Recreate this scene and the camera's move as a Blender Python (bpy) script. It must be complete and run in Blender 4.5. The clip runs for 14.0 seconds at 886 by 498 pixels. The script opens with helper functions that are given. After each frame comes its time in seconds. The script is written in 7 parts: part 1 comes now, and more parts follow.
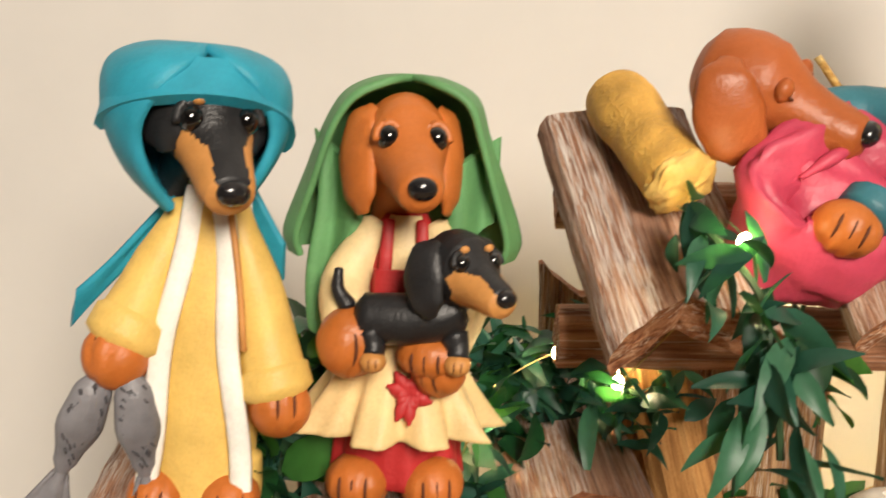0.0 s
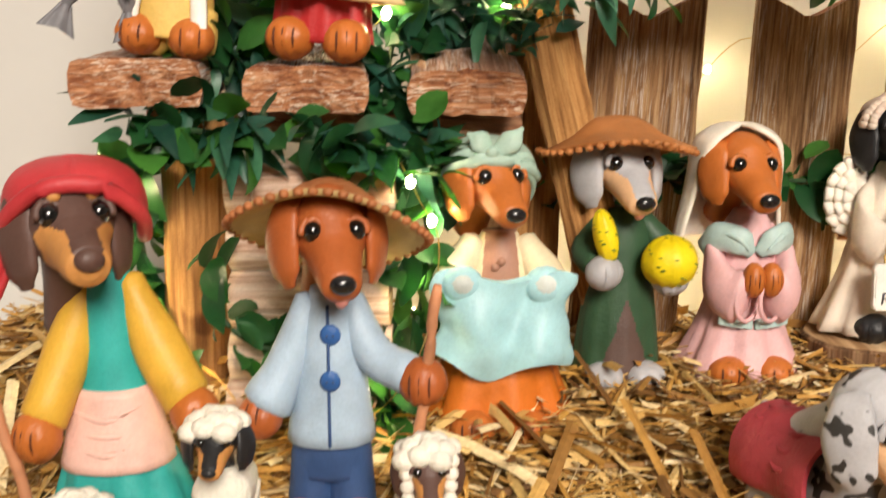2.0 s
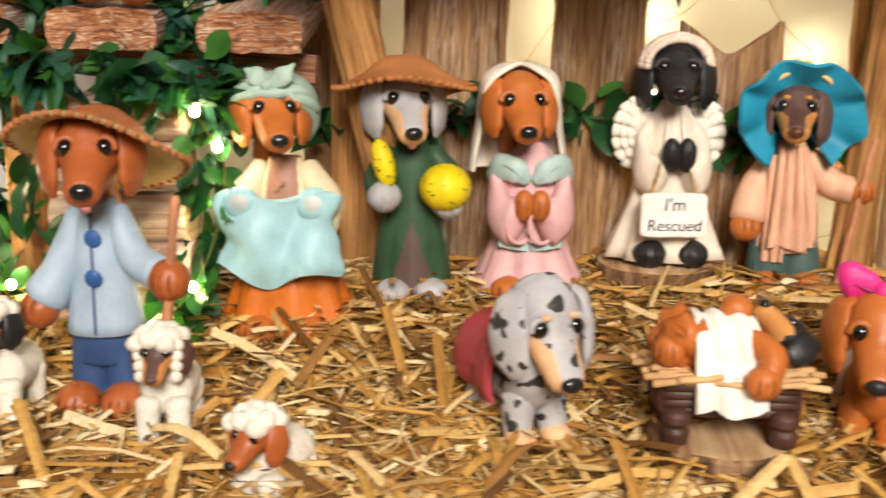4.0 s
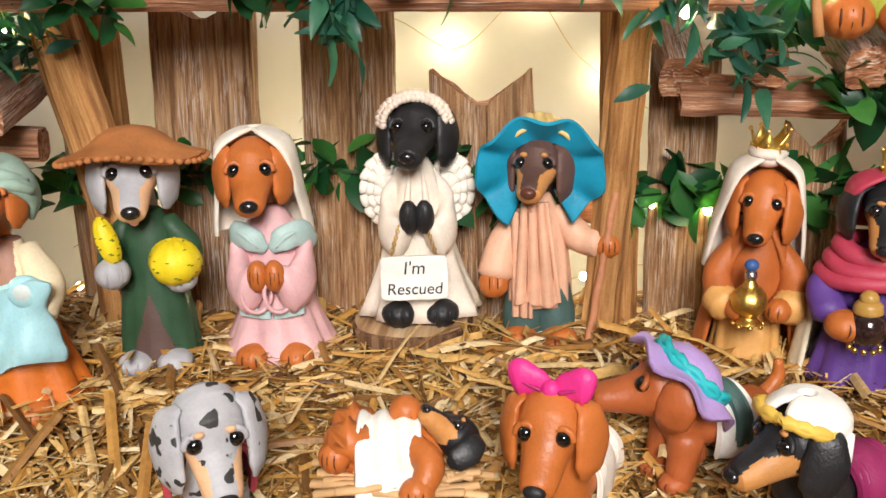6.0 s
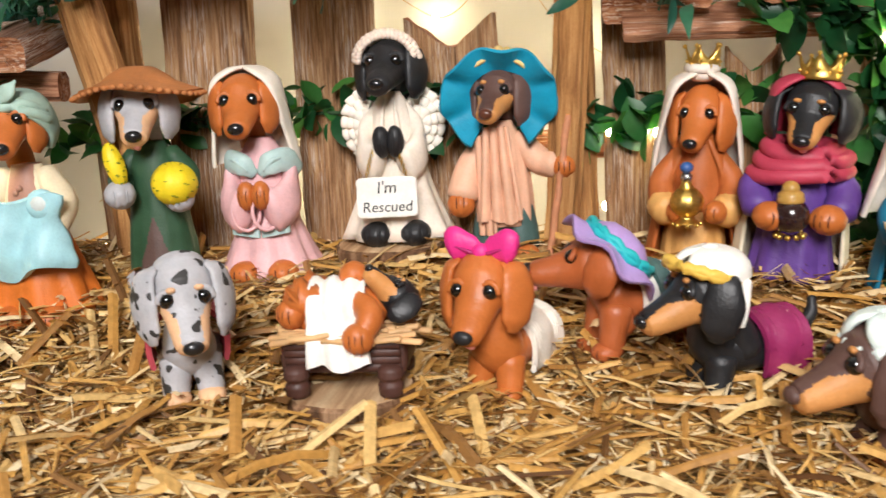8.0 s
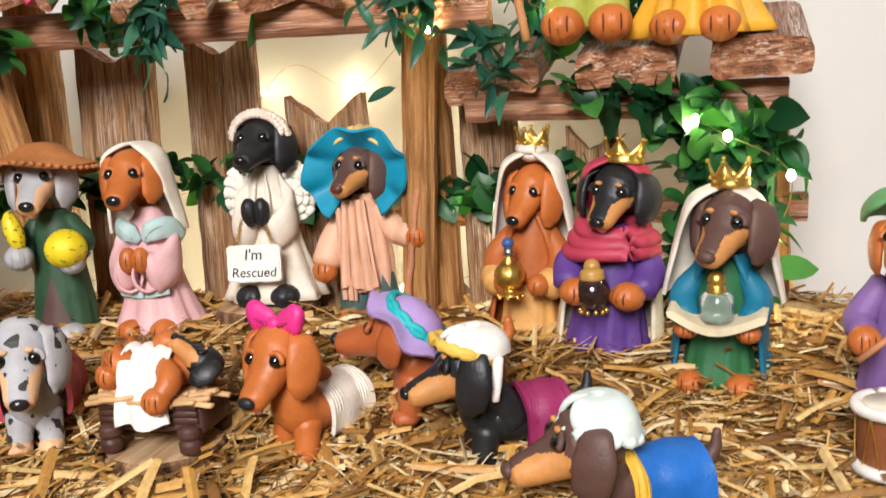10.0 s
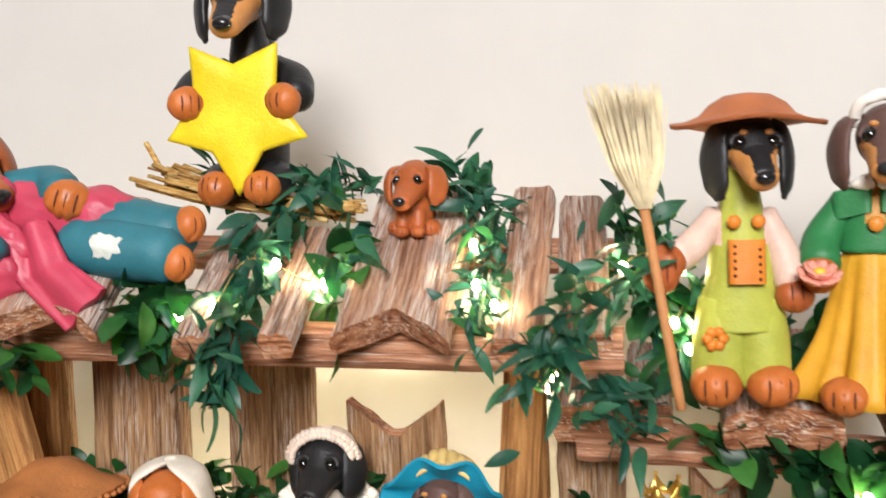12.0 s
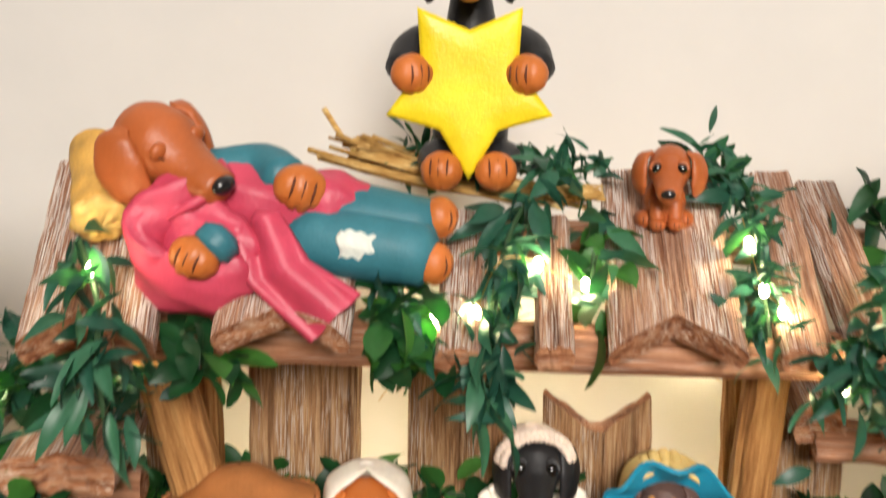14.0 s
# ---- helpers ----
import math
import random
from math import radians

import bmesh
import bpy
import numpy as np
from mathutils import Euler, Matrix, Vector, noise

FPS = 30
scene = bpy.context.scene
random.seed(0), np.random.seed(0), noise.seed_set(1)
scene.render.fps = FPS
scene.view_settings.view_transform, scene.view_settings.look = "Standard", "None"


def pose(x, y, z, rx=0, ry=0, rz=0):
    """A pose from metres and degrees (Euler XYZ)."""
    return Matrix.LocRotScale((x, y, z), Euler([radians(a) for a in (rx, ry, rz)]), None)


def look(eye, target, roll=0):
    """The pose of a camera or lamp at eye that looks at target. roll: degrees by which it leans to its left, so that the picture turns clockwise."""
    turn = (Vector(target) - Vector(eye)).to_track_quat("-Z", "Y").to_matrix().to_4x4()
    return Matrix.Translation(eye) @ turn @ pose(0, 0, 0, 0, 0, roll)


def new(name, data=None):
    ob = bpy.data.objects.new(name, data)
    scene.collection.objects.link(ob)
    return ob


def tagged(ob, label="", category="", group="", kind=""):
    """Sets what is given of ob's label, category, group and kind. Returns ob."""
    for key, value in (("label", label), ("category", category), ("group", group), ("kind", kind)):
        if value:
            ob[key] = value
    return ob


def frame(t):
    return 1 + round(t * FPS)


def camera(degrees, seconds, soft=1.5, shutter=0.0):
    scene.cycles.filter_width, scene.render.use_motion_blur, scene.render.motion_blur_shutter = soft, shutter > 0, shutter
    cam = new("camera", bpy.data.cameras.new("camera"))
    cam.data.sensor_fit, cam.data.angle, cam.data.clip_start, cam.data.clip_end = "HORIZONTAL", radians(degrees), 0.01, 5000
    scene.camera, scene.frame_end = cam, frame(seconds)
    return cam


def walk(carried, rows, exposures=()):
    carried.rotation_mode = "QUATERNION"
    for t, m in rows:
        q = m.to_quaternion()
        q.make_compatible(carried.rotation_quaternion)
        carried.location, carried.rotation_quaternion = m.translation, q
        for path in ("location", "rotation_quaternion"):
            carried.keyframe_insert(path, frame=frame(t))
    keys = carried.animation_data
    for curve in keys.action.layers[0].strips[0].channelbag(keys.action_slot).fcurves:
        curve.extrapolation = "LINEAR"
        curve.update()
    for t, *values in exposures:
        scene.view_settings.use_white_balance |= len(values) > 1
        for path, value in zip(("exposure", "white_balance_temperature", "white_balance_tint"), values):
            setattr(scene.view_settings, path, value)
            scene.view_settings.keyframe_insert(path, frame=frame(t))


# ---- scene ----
cam = camera(48.7, 14.0, 1.5, 0.4)
PATH = [
    (0, (0.004, 0.002, 0.252), (-0.02, 1.969, -0.105), -0.2),
    (0.5, (-0.012, -0.007, 0.238), (-0.008, 1.961, -0.12), 0.2),
    (1, (0.007, -0.038, 0.215), (0.015, 1.929, -0.149), 0.6),
    (1.5, (0.043, -0.07, 0.186), (0.011, 1.892, -0.199), 0.6),
    (2, (0.048, -0.089, 0.151), (-0.069, 1.87, -0.235), 0.5),
    (2.5, (0.045, -0.106, 0.139), (-0.131, 1.843, -0.275), 0.8),
    (3, (0.061, -0.119, 0.138), (-0.156, 1.823, -0.29), 0.7),
    (3.5, (0.099, -0.122, 0.141), (-0.145, 1.811, -0.312), 0.5),
    (4, (0.155, -0.121, 0.146), (-0.099, 1.808, -0.317), 0.5),
    (4.2, (0.175, -0.123, 0.149), (-0.08, 1.804, -0.321), 0.3),
    (6.3, (0.253, -0.087, 0.194), (0.015, 1.809, -0.398), -1.7),
    (6.5, (0.253, -0.094, 0.19), (0.016, 1.804, -0.392), -1.7),
    (7, (0.25, -0.119, 0.172), (-0.007, 1.791, -0.36), -2.0),
    (7.5, (0.262, -0.134, 0.152), (-0.053, 1.781, -0.331), -2.7),
    (8, (0.3, -0.135, 0.14), (-0.088, 1.777, -0.302), -3.4),
    (8.2, (0.316, -0.136, 0.137), (-0.104, 1.772, -0.29), -3.6),
    (10.3, (0.414, -0.133, 0.163), (-0.179, 1.747, -0.175), -3.4),
    (10.5, (0.408, -0.132, 0.171), (-0.172, 1.759, -0.126), -2.6),
    (11, (0.384, -0.119, 0.208), (-0.166, 1.787, -0.05), -2.3),
    (11.5, (0.354, -0.096, 0.234), (-0.132, 1.831, 0.007), -2.2),
    (12, (0.324, -0.078, 0.25), (-0.089, 1.868, 0.042), -2.0),
    (12.5, (0.275, -0.065, 0.264), (-0.064, 1.895, 0.061), -1.6),
    (13, (0.226, -0.039, 0.277), (-0.027, 1.933, 0.061), -1.1),
    (13.5, (0.194, -0.031, 0.292), (0.006, 1.941, 0.017), -0.7),
    (14, (0.19, -0.058, 0.277), (0.024, 1.895, -0.12), -0.3),
]
# the clip's camera turns from a warm to a cooler white balance on the way
BALANCE = [(0, -0.08, 7100, 10), (2, 0.0, 6900, 10), (4.2, 0.0, 6700, 10), (6.3, 0.02, 6100, 10), (11.8, 0.0, 6000, 10), (13, -0.05, 6350, 10), (14, -0.05, 6500, 10)]
walk(cam, [(t, look(eye, target, roll)) for t, eye, target, roll in PATH], BALANCE)

# ---- light ----
world = bpy.data.worlds.new("world")
world.use_nodes = True
world.node_tree.nodes["Background"].inputs[0].default_value = (1.0, 0.9, 0.78, 1)
world.node_tree.nodes["Background"].inputs[1].default_value = 0.085
scene.world = world


def area_lamp(name, eye, target, size, watts, colour):
    data = bpy.data.lights.new(name, "AREA")
    data.shape, data.size, data.energy, data.color = "DISK", size, watts, colour
    ob = new(name, data)
    ob.matrix_world = look(eye, target)
    return ob


# unseen room lamp, added low in front so light reaches under the roof
area_lamp("front_lamp_light", (0.45, -1.2, 0.90), (0.2, 0.2, 0.05), 0.6, 42.5, (1.0, 0.925, 0.85))
BULB_GLOW = 190.0

# ---- materials ----
MATS = {}


def node_mat(name):
    m = bpy.data.materials.new(name)
    m.use_nodes = True
    nt = m.node_tree
    return m, nt, nt.nodes["Principled BSDF"]


def nz(nt, scale, detail=4.0, rough=0.55, vec=None, stretch=None):
    """A noise texture on object coordinates, stretched as given."""
    tc = nt.nodes.new("ShaderNodeTexCoord")
    mp = nt.nodes.new("ShaderNodeMapping")
    mp.inputs["Scale"].default_value = stretch or (1, 1, 1)
    nt.links.new(tc.outputs["Object"], mp.inputs["Vector"])
    n = nt.nodes.new("ShaderNodeTexNoise")
    n.inputs["Scale"].default_value, n.inputs["Detail"].default_value, n.inputs["Roughness"].default_value = scale, detail, rough
    nt.links.new(mp.outputs["Vector"], n.inputs["Vector"])
    return n


def ramp(nt, src, stops):
    r = nt.nodes.new("ShaderNodeValToRGB")
    el = r.color_ramp.elements
    while len(el) < len(stops):
        el.new(0.5)
    for e, (p, c) in zip(el, stops):
        e.position, e.color = p, (*c, 1)
    nt.links.new(src, r.inputs["Fac"])
    return r


def bump(nt, bsdf, src, strength, dist):
    b = nt.nodes.new("ShaderNodeBump")
    b.inputs["Strength"].default_value, b.inputs["Distance"].default_value = strength, dist
    nt.links.new(src, b.inputs["Height"])
    nt.links.new(b.outputs["Normal"], bsdf.inputs["Normal"])
    return b


def mixc(nt, fac, a, b, mode="MIX"):
    m = nt.nodes.new("ShaderNodeMix")
    m.data_type, m.blend_type = "RGBA", mode
    for sock, val in ((m.inputs[0], fac), (m.inputs[6], a), (m.inputs[7], b)):
        if isinstance(val, (int, float)):
            sock.default_value = val
        elif isinstance(val, tuple):
            sock.default_value = (*val, 1)
        else:
            nt.links.new(val, sock)
    return m.outputs[2]


def hexc(h):
    """sRGB hex to linear."""
    v = [int(h[i:i + 2], 16) / 255 for i in (0, 2, 4)]
    return tuple(c / 12.92 if c <= 0.04045 else ((c + 0.055) / 1.055) ** 2.4 for c in v)


def clay(key, h, rough=0.5, coat=0.0, mottle=0.12, relief=0.25):
    """Hand-worked polymer clay: faint mottling, fingerprints and tool marks."""
    if key in MATS:
        return MATS[key]
    m, nt, b = node_mat("clay_" + key)
    c = hexc(h)
    big = nz(nt, 60, 3)
    fine = nz(nt, 900, 3)
    dark = tuple(x * (1 - mottle * 1.6) for x in c)
    lite = tuple(min(1, x * (1 + mottle) + 0.004) for x in c)
    col = ramp(nt, big.outputs["Fac"], [(0.3, dark), (0.7, lite)]).outputs["Color"]
    sp = ramp(nt, fine.outputs["Fac"], [(0.3, (0.88, 0.88, 0.88)), (0.6, (1, 1, 1))]).outputs["Color"]
    col = mixc(nt, 0.6, col, sp, "MULTIPLY")
    nt.links.new(col, b.inputs["Base Color"])
    rr = ramp(nt, big.outputs["Fac"], [(0.3, (rough - 0.07,) * 3), (0.7, (min(1, rough + 0.1),) * 3)])
    nt.links.new(rr.outputs["Color"], b.inputs["Roughness"])
    b.inputs["Specular IOR Level"].default_value = 0.42
    b.inputs["Subsurface Weight"].default_value = 0.06
    b.inputs["Subsurface Radius"].default_value = (0.002, 0.001, 0.0006)
    b.inputs["Coat Weight"].default_value = coat
    mid = nz(nt, 260, 4)
    add = nt.nodes.new("ShaderNodeMath")
    add.operation = "ADD"
    nt.links.new(mid.outputs["Fac"], add.inputs[0])
    nt.links.new(fine.outputs["Fac"], add.inputs[1])
    bump(nt, b, add.outputs[0], relief, 0.0007)
    MATS[key] = m
    return m


def metal(key, h, rough=0.22):
    if key in MATS:
        return MATS[key]
    m, nt, b = node_mat(key)
    n = nz(nt, 700, 3)
    c = hexc(h)
    nt.links.new(ramp(nt, n.outputs["Fac"], [(0.3, tuple(x * 0.7 for x in c)), (0.7, c)]).outputs["Color"], b.inputs["Base Color"])
    b.inputs["Metallic"].default_value, b.inputs["Roughness"].default_value = 1.0, rough
    bump(nt, b, n.outputs["Fac"], 0.3, 0.0003)
    MATS[key] = m
    return m


def wood(key, dark, mid, light, worn=None, worn_at=0.62, freq=1.0, relief=0.7, rough=0.75, along="Y"):
    """Grained wood; the grain runs along the piece's own long axis."""
    if key in MATS:
        return MATS[key]
    m, nt, b = node_mat(key)
    st = {"Y": (1, 0.05, 1), "Z": (1, 1, 0.05), "X": (0.05, 1, 1)}[along]
    obj = nt.nodes.new("ShaderNodeObjectInfo")
    tc = nt.nodes.new("ShaderNodeTexCoord")
    off = nt.nodes.new("ShaderNodeVectorMath")
    off.operation = "ADD"
    nt.links.new(tc.outputs["Object"], off.inputs[0])
    nt.links.new(obj.outputs["Random"], off.inputs[1])

    def grain(scale, detail, stretch, rg=0.6):
        mp = nt.nodes.new("ShaderNodeMapping")
        mp.inputs["Scale"].default_value = stretch
        nt.links.new(off.outputs[0], mp.inputs["Vector"])
        n = nt.nodes.new("ShaderNodeTexNoise")
        n.inputs["Scale"].default_value, n.inputs["Detail"].default_value, n.inputs["Roughness"].default_value = scale, detail, rg
        n.inputs["Distortion"].default_value = 0.25
        nt.links.new(mp.outputs["Vector"], n.inputs["Vector"])
        return n.outputs["Fac"]
    g1 = grain(330 * freq, 5, st)
    g2 = grain(45, 4, (1, 0.35, 1) if along == "Y" else (1, 1, 0.35) if along == "Z" else (0.35, 1, 1))
    g3 = grain(900 * freq, 3, tuple(s if s == 1 else 0.03 for s in st))
    g4 = grain(150 * freq, 6, tuple(s if s == 1 else 0.02 for s in st), 0.7)
    g5 = grain(1500, 2, (1, 1, 1))
    c1 = ramp(nt, g1, [(0.36, hexc(dark)), (0.5, hexc(mid)), (0.64, hexc(light))]).outputs["Color"]
    c2 = ramp(nt, g2, [(0.3, (0.66, 0.61, 0.57)), (0.65, (1.08, 1.05, 1.0))]).outputs["Color"]
    col = mixc(nt, 0.8, c1, c2, "MULTIPLY")
    crack = ramp(nt, g4, [(0.36, (0.34, 0.27, 0.22)), (0.45, (1, 1, 1))]).outputs["Color"]
    col = mixc(nt, 0.75, col, crack, "MULTIPLY")
    speck = ramp(nt, g5, [(0.3, (0.8, 0.78, 0.76)), (0.62, (1.04, 1.04, 1.04))]).outputs["Color"]
    col = mixc(nt, 0.7, col, speck, "MULTIPLY")
    if worn:
        wf = nt.nodes.new("ShaderNodeMath")
        wf.operation = "MULTIPLY"
        a = ramp(nt, g3, [(worn_at - 0.13, (0, 0, 0)), (worn_at - 0.01, (0.9, 0.9, 0.9))]).outputs["Color"]
        band = grain(120, 3, tuple(s if s == 1 else 0.06 for s in st))
        bb = ramp(nt, band, [(0.40, (0.08, 0.08, 0.08)), (0.58, (1, 1, 1))]).outputs["Color"]
        nt.links.new(a, wf.inputs[0])
        nt.links.new(bb, wf.inputs[1])
        col = mixc(nt, wf.outputs[0], col, hexc(worn))
    knot = ramp(nt, grain(70, 1, tuple(s if s == 1 else 0.6 for s in st)), [(0.70, (1, 1, 1)), (0.76, (0.45, 0.36, 0.30))]).outputs["Color"]
    col = mixc(nt, 0.8, col, knot, "MULTIPLY")
    nt.links.new(col, b.inputs["Base Color"])
    b.inputs["Roughness"].default_value = rough
    b.inputs["Specular IOR Level"].default_value = 0.3
    add = nt.nodes.new("ShaderNodeMath")
    add.operation = "ADD"
    nt.links.new(g1, add.inputs[0])
    nt.links.new(g3, add.inputs[1])
    bump(nt, b, add.outputs[0], relief, 0.0012)
    MATS[key] = m
    return m


def plain(key, c, rough=0.6, scale=40, vary=0.06, relief=0.1, dist=0.001):
    if key in MATS:
        return MATS[key]
    m, nt, b = node_mat(key)
    n = nz(nt, scale, 5)
    nt.links.new(ramp(nt, n.outputs["Fac"], [(0.3, tuple(x * (1 - vary) for x in c)), (0.7, c)]).outputs["Color"], b.inputs["Base Color"])
    b.inputs["Roughness"].default_value = rough
    bump(nt, b, n.outputs["Fac"], relief, dist)
    MATS[key] = m
    return m


def leaf_mat(key, a, b_, c_):
    m, nt, b = node_mat(key)
    obj = nt.nodes.new("ShaderNodeObjectInfo")
    n = nz(nt, 300, 3)
    col = ramp(nt, obj.outputs["Random"], [(0.0, hexc(a)), (0.5, hexc(b_)), (1.0, hexc(c_))]).outputs["Color"]
    sp = ramp(nt, n.outputs["Fac"], [(0.3, (0.7, 0.7, 0.7)), (0.7, (1.1, 1.1, 1.1))]).outputs["Color"]
    nt.links.new(mixc(nt, 0.7, col, sp, "MULTIPLY"), b.inputs["Base Color"])
    b.inputs["Roughness"].default_value = 0.42
    tr = nt.nodes.new("ShaderNodeBsdfTranslucent")
    nt.links.new(mixc(nt, 1.0, col, (0.8, 1.0, 0.35), "MULTIPLY"), tr.inputs["Color"])
    mx = nt.nodes.new("ShaderNodeMixShader")
    mx.inputs[0].default_value = 0.3
    nt.links.new(b.outputs[0], mx.inputs[1])
    nt.links.new(tr.outputs[0], mx.inputs[2])
    nt.links.new(mx.outputs[0], nt.nodes["Material Output"].inputs["Surface"])
    bump(nt, b, n.outputs["Fac"], 0.2, 0.0004)
    MATS[key] = m
    return m


def emit(key, c, s):
    m = bpy.data.materials.new(key)
    m.use_nodes = True
    nt = m.node_tree
    e = nt.nodes.new("ShaderNodeEmission")
    e.inputs[0].default_value, e.inputs[1].default_value = (*c, 1), s
    nt.links.new(e.outputs[0], nt.nodes["Material Output"].inputs["Surface"])
    MATS[key] = m
    return m


WALL = plain("wall_paint", (0.62, 0.60, 0.57), 0.7, 25, 0.04, 0.06)
# dark tone for the unseen walls, chosen to cut light bounced onto the display
ROOM_DIM = plain("room_bounce_cut", (0.30, 0.28, 0.26), 0.8, 12, 0.15)
TABLE = plain("table_white", (0.80, 0.78, 0.74), 0.5, 30, 0.05)
CEIL = plain("ceiling_paint", (0.8, 0.79, 0.77), 0.8, 20)
FLOORM = wood("floor_wood", "5a3c22", "7a5433", "94693f", along="Y")
ROOF_W = wood("roof_wood", "8a5c44", "b3846a", "cfa68c", "efe6de", 0.58, 2.2, 1.4)
END_W = wood("sawn_end_wood", "7e4a30", "ad734e", "cb9874", "e4cdb6", 0.64, 1.3, 1.0, along="X")
PICK_W = wood("fence_wood", "7c5a3c", "a67e58", "c2a078", "d2c4b4", 0.64, 2.2, 1.0, along="Z")
POST_W = wood("post_wood", "8a5e34", "b0804c", "c2955e", None, 0.6, 1.4, 0.6, along="Z")
BEAM_W = wood("beam_wood", "875a42", "b27f60", "cc9c7c", "d9c4b2", 0.68, 1.6, 0.6, along="X")
BARK = wood("bark", "4b3524", "7b5b40", "a58566", None, 0.6, 0.6, 1.0, along="Z")
CUT_W = wood("stump_cut", "a07c58", "c7a680", "dcc29c", None, 0.6, 0.5, 0.4)
LEAF = leaf_mat("leaf_green", "123c20", "24582f", "4a8638")
BLADE = leaf_mat("leaf_blade", "1b4436", "2c5e4c", "447a5a")
BULB = emit("bulb_glow", (1.0, 0.84, 0.48), BULB_GLOW)
WIRE = metal("copper_wire", "c9a86a", 0.35)

# ---- building helpers ----
def mesh_ob(name, verts, faces, mats, midx=None, parent=None, smooth=False, loc=None):
    me = bpy.data.meshes.new(name)
    me.from_pydata([tuple(v) for v in verts], [], [tuple(f) for f in faces])
    for m in (mats if isinstance(mats, (list, tuple)) else [mats]):
        me.materials.append(m)
    if midx is not None:
        me.polygons.foreach_set("material_index", midx)
    if smooth:
        me.polygons.foreach_set("use_smooth", [True] * len(me.polygons))
    me.update()
    ob = new(name, me)
    if parent:
        ob.parent = parent
    if loc is not None:
        ob.matrix_basis = loc
    return ob


def part(name, bm, material, parent, label=""):
    """Links a bmesh as one mesh object under a thing."""
    me = bpy.data.meshes.new(name)
    bm.to_mesh(me)
    bm.free()
    for m in (material if isinstance(material, (list, tuple)) else [material]):
        me.materials.append(m)
    ob = new(name, me)
    ob.parent = parent
    if label:
        ob["label"] = label
    return ob


def slab(w, l, h, seed, notch=0.0, cells=(8, 14, 2), rough=0.0006, bevel=0.0012):
    """A board: x across, y along, z thick, origin at the middle of its front end's top edge; the front end may be V-notched,
    its edges are worn and uneven. Material 0 on its faces, 1 on its sawn ends."""
    nx, ny, nz_ = cells
    bm = bmesh.new()
    bmesh.ops.create_cube(bm, size=1.0)
    bmesh.ops.subdivide_edges(bm, edges=[e for e in bm.edges if abs(e.verts[0].co.x - e.verts[1].co.x) > 0.5], cuts=nx, use_grid_fill=True)
    bmesh.ops.subdivide_edges(bm, edges=[e for e in bm.edges if abs(e.verts[0].co.y - e.verts[1].co.y) > 0.5], cuts=ny, use_grid_fill=True)
    bmesh.ops.subdivide_edges(bm, edges=[e for e in bm.edges if abs(e.verts[0].co.z - e.verts[1].co.z) > 0.5], cuts=nz_, use_grid_fill=True)
    for f in bm.faces:
        f.material_index = 1 if abs(f.normal.y) > 0.9 else 0
    o = Vector((seed * 3.1, seed * 1.7, seed * 0.9))
    for v in bm.verts:
        u, t, s = v.co.x * 2, v.co.y + 0.5, v.co.z * 2
        edge = max(abs(u) ** 8, abs(s) ** 8)
        x, y, z = v.co.x * w, t * l, (v.co.z - 0.5) * h
        y += notch * (1 - abs(u)) * (1 - t) ** 3
        x -= math.copysign(bevel * abs(u) ** 10 * abs(s) ** 10, x)
        z -= math.copysign(bevel * abs(u) ** 10 * abs(s) ** 10, s)
        p = Vector((x, y, z))
        n = noise.noise_vector(p * 90 + o) * rough + noise.noise_vector(p * 320 + o) * rough * 0.5
        n += Vector((0, 0, noise.noise(Vector((x * 500, y * 12, 0)) + o) * 0.0006))
        if t < 0.01:
            n.y += noise.noise(Vector((x * 400, 0, z * 400)) + o) * 0.0012
        v.co = p + n
    return bm


def board(name, m, w, l, h, seed, mats, label, category="board", notch=0.0, group="", parent=None, cells=(9, 14, 2)):
    ob = part(name, slab(w, l, h, seed, notch, cells), mats, parent)
    ob.matrix_basis = m
    if not parent:
        tagged(ob, label, category, group)
    return ob


def tube_mesh(pts, r, n=6):
    """Verts and faces of a tube through points."""
    vs, fs = [], []
    for i, p in enumerate(pts):
        p = Vector(p)
        t = (Vector(pts[min(i + 1, len(pts) - 1)]) - Vector(pts[max(i - 1, 0)])).normalized()
        a = t.orthogonal().normalized()
        b = t.cross(a)
        rr = r[i] if isinstance(r, (list, tuple)) else r
        vs += [p + (a * math.cos(2 * math.pi * k / n) + b * math.sin(2 * math.pi * k / n)) * rr for k in range(n)]
    for i in range(len(pts) - 1):
        for k in range(n):
            fs.append((i * n + k, i * n + (k + 1) % n, (i + 1) * n + (k + 1) % n, (i + 1) * n + k))
    fs.append(tuple(range(n))[::-1])
    fs.append(tuple(range(len(vs) - n, len(vs))))
    return vs, fs


def curve_pts(ctrl, per=6):
    """Catmull-Rom points through control points."""
    c = [Vector(p) for p in ctrl]
    c = [c[0] * 2 - c[1]] + c + [c[-1] * 2 - c[-2]]
    out = []
    for i in range(1, len(c) - 2):
        for k in range(per):
            t = k / per
            a, b, d, e = c[i - 1], c[i], c[i + 1], c[i + 2]
            out.append(0.5 * ((2 * b) + (d - a) * t + (2 * a - 5 * b + 4 * d - e) * t * t + (3 * b - a - 3 * d + e) * t ** 3))
    out.append(c[-2])
    return out


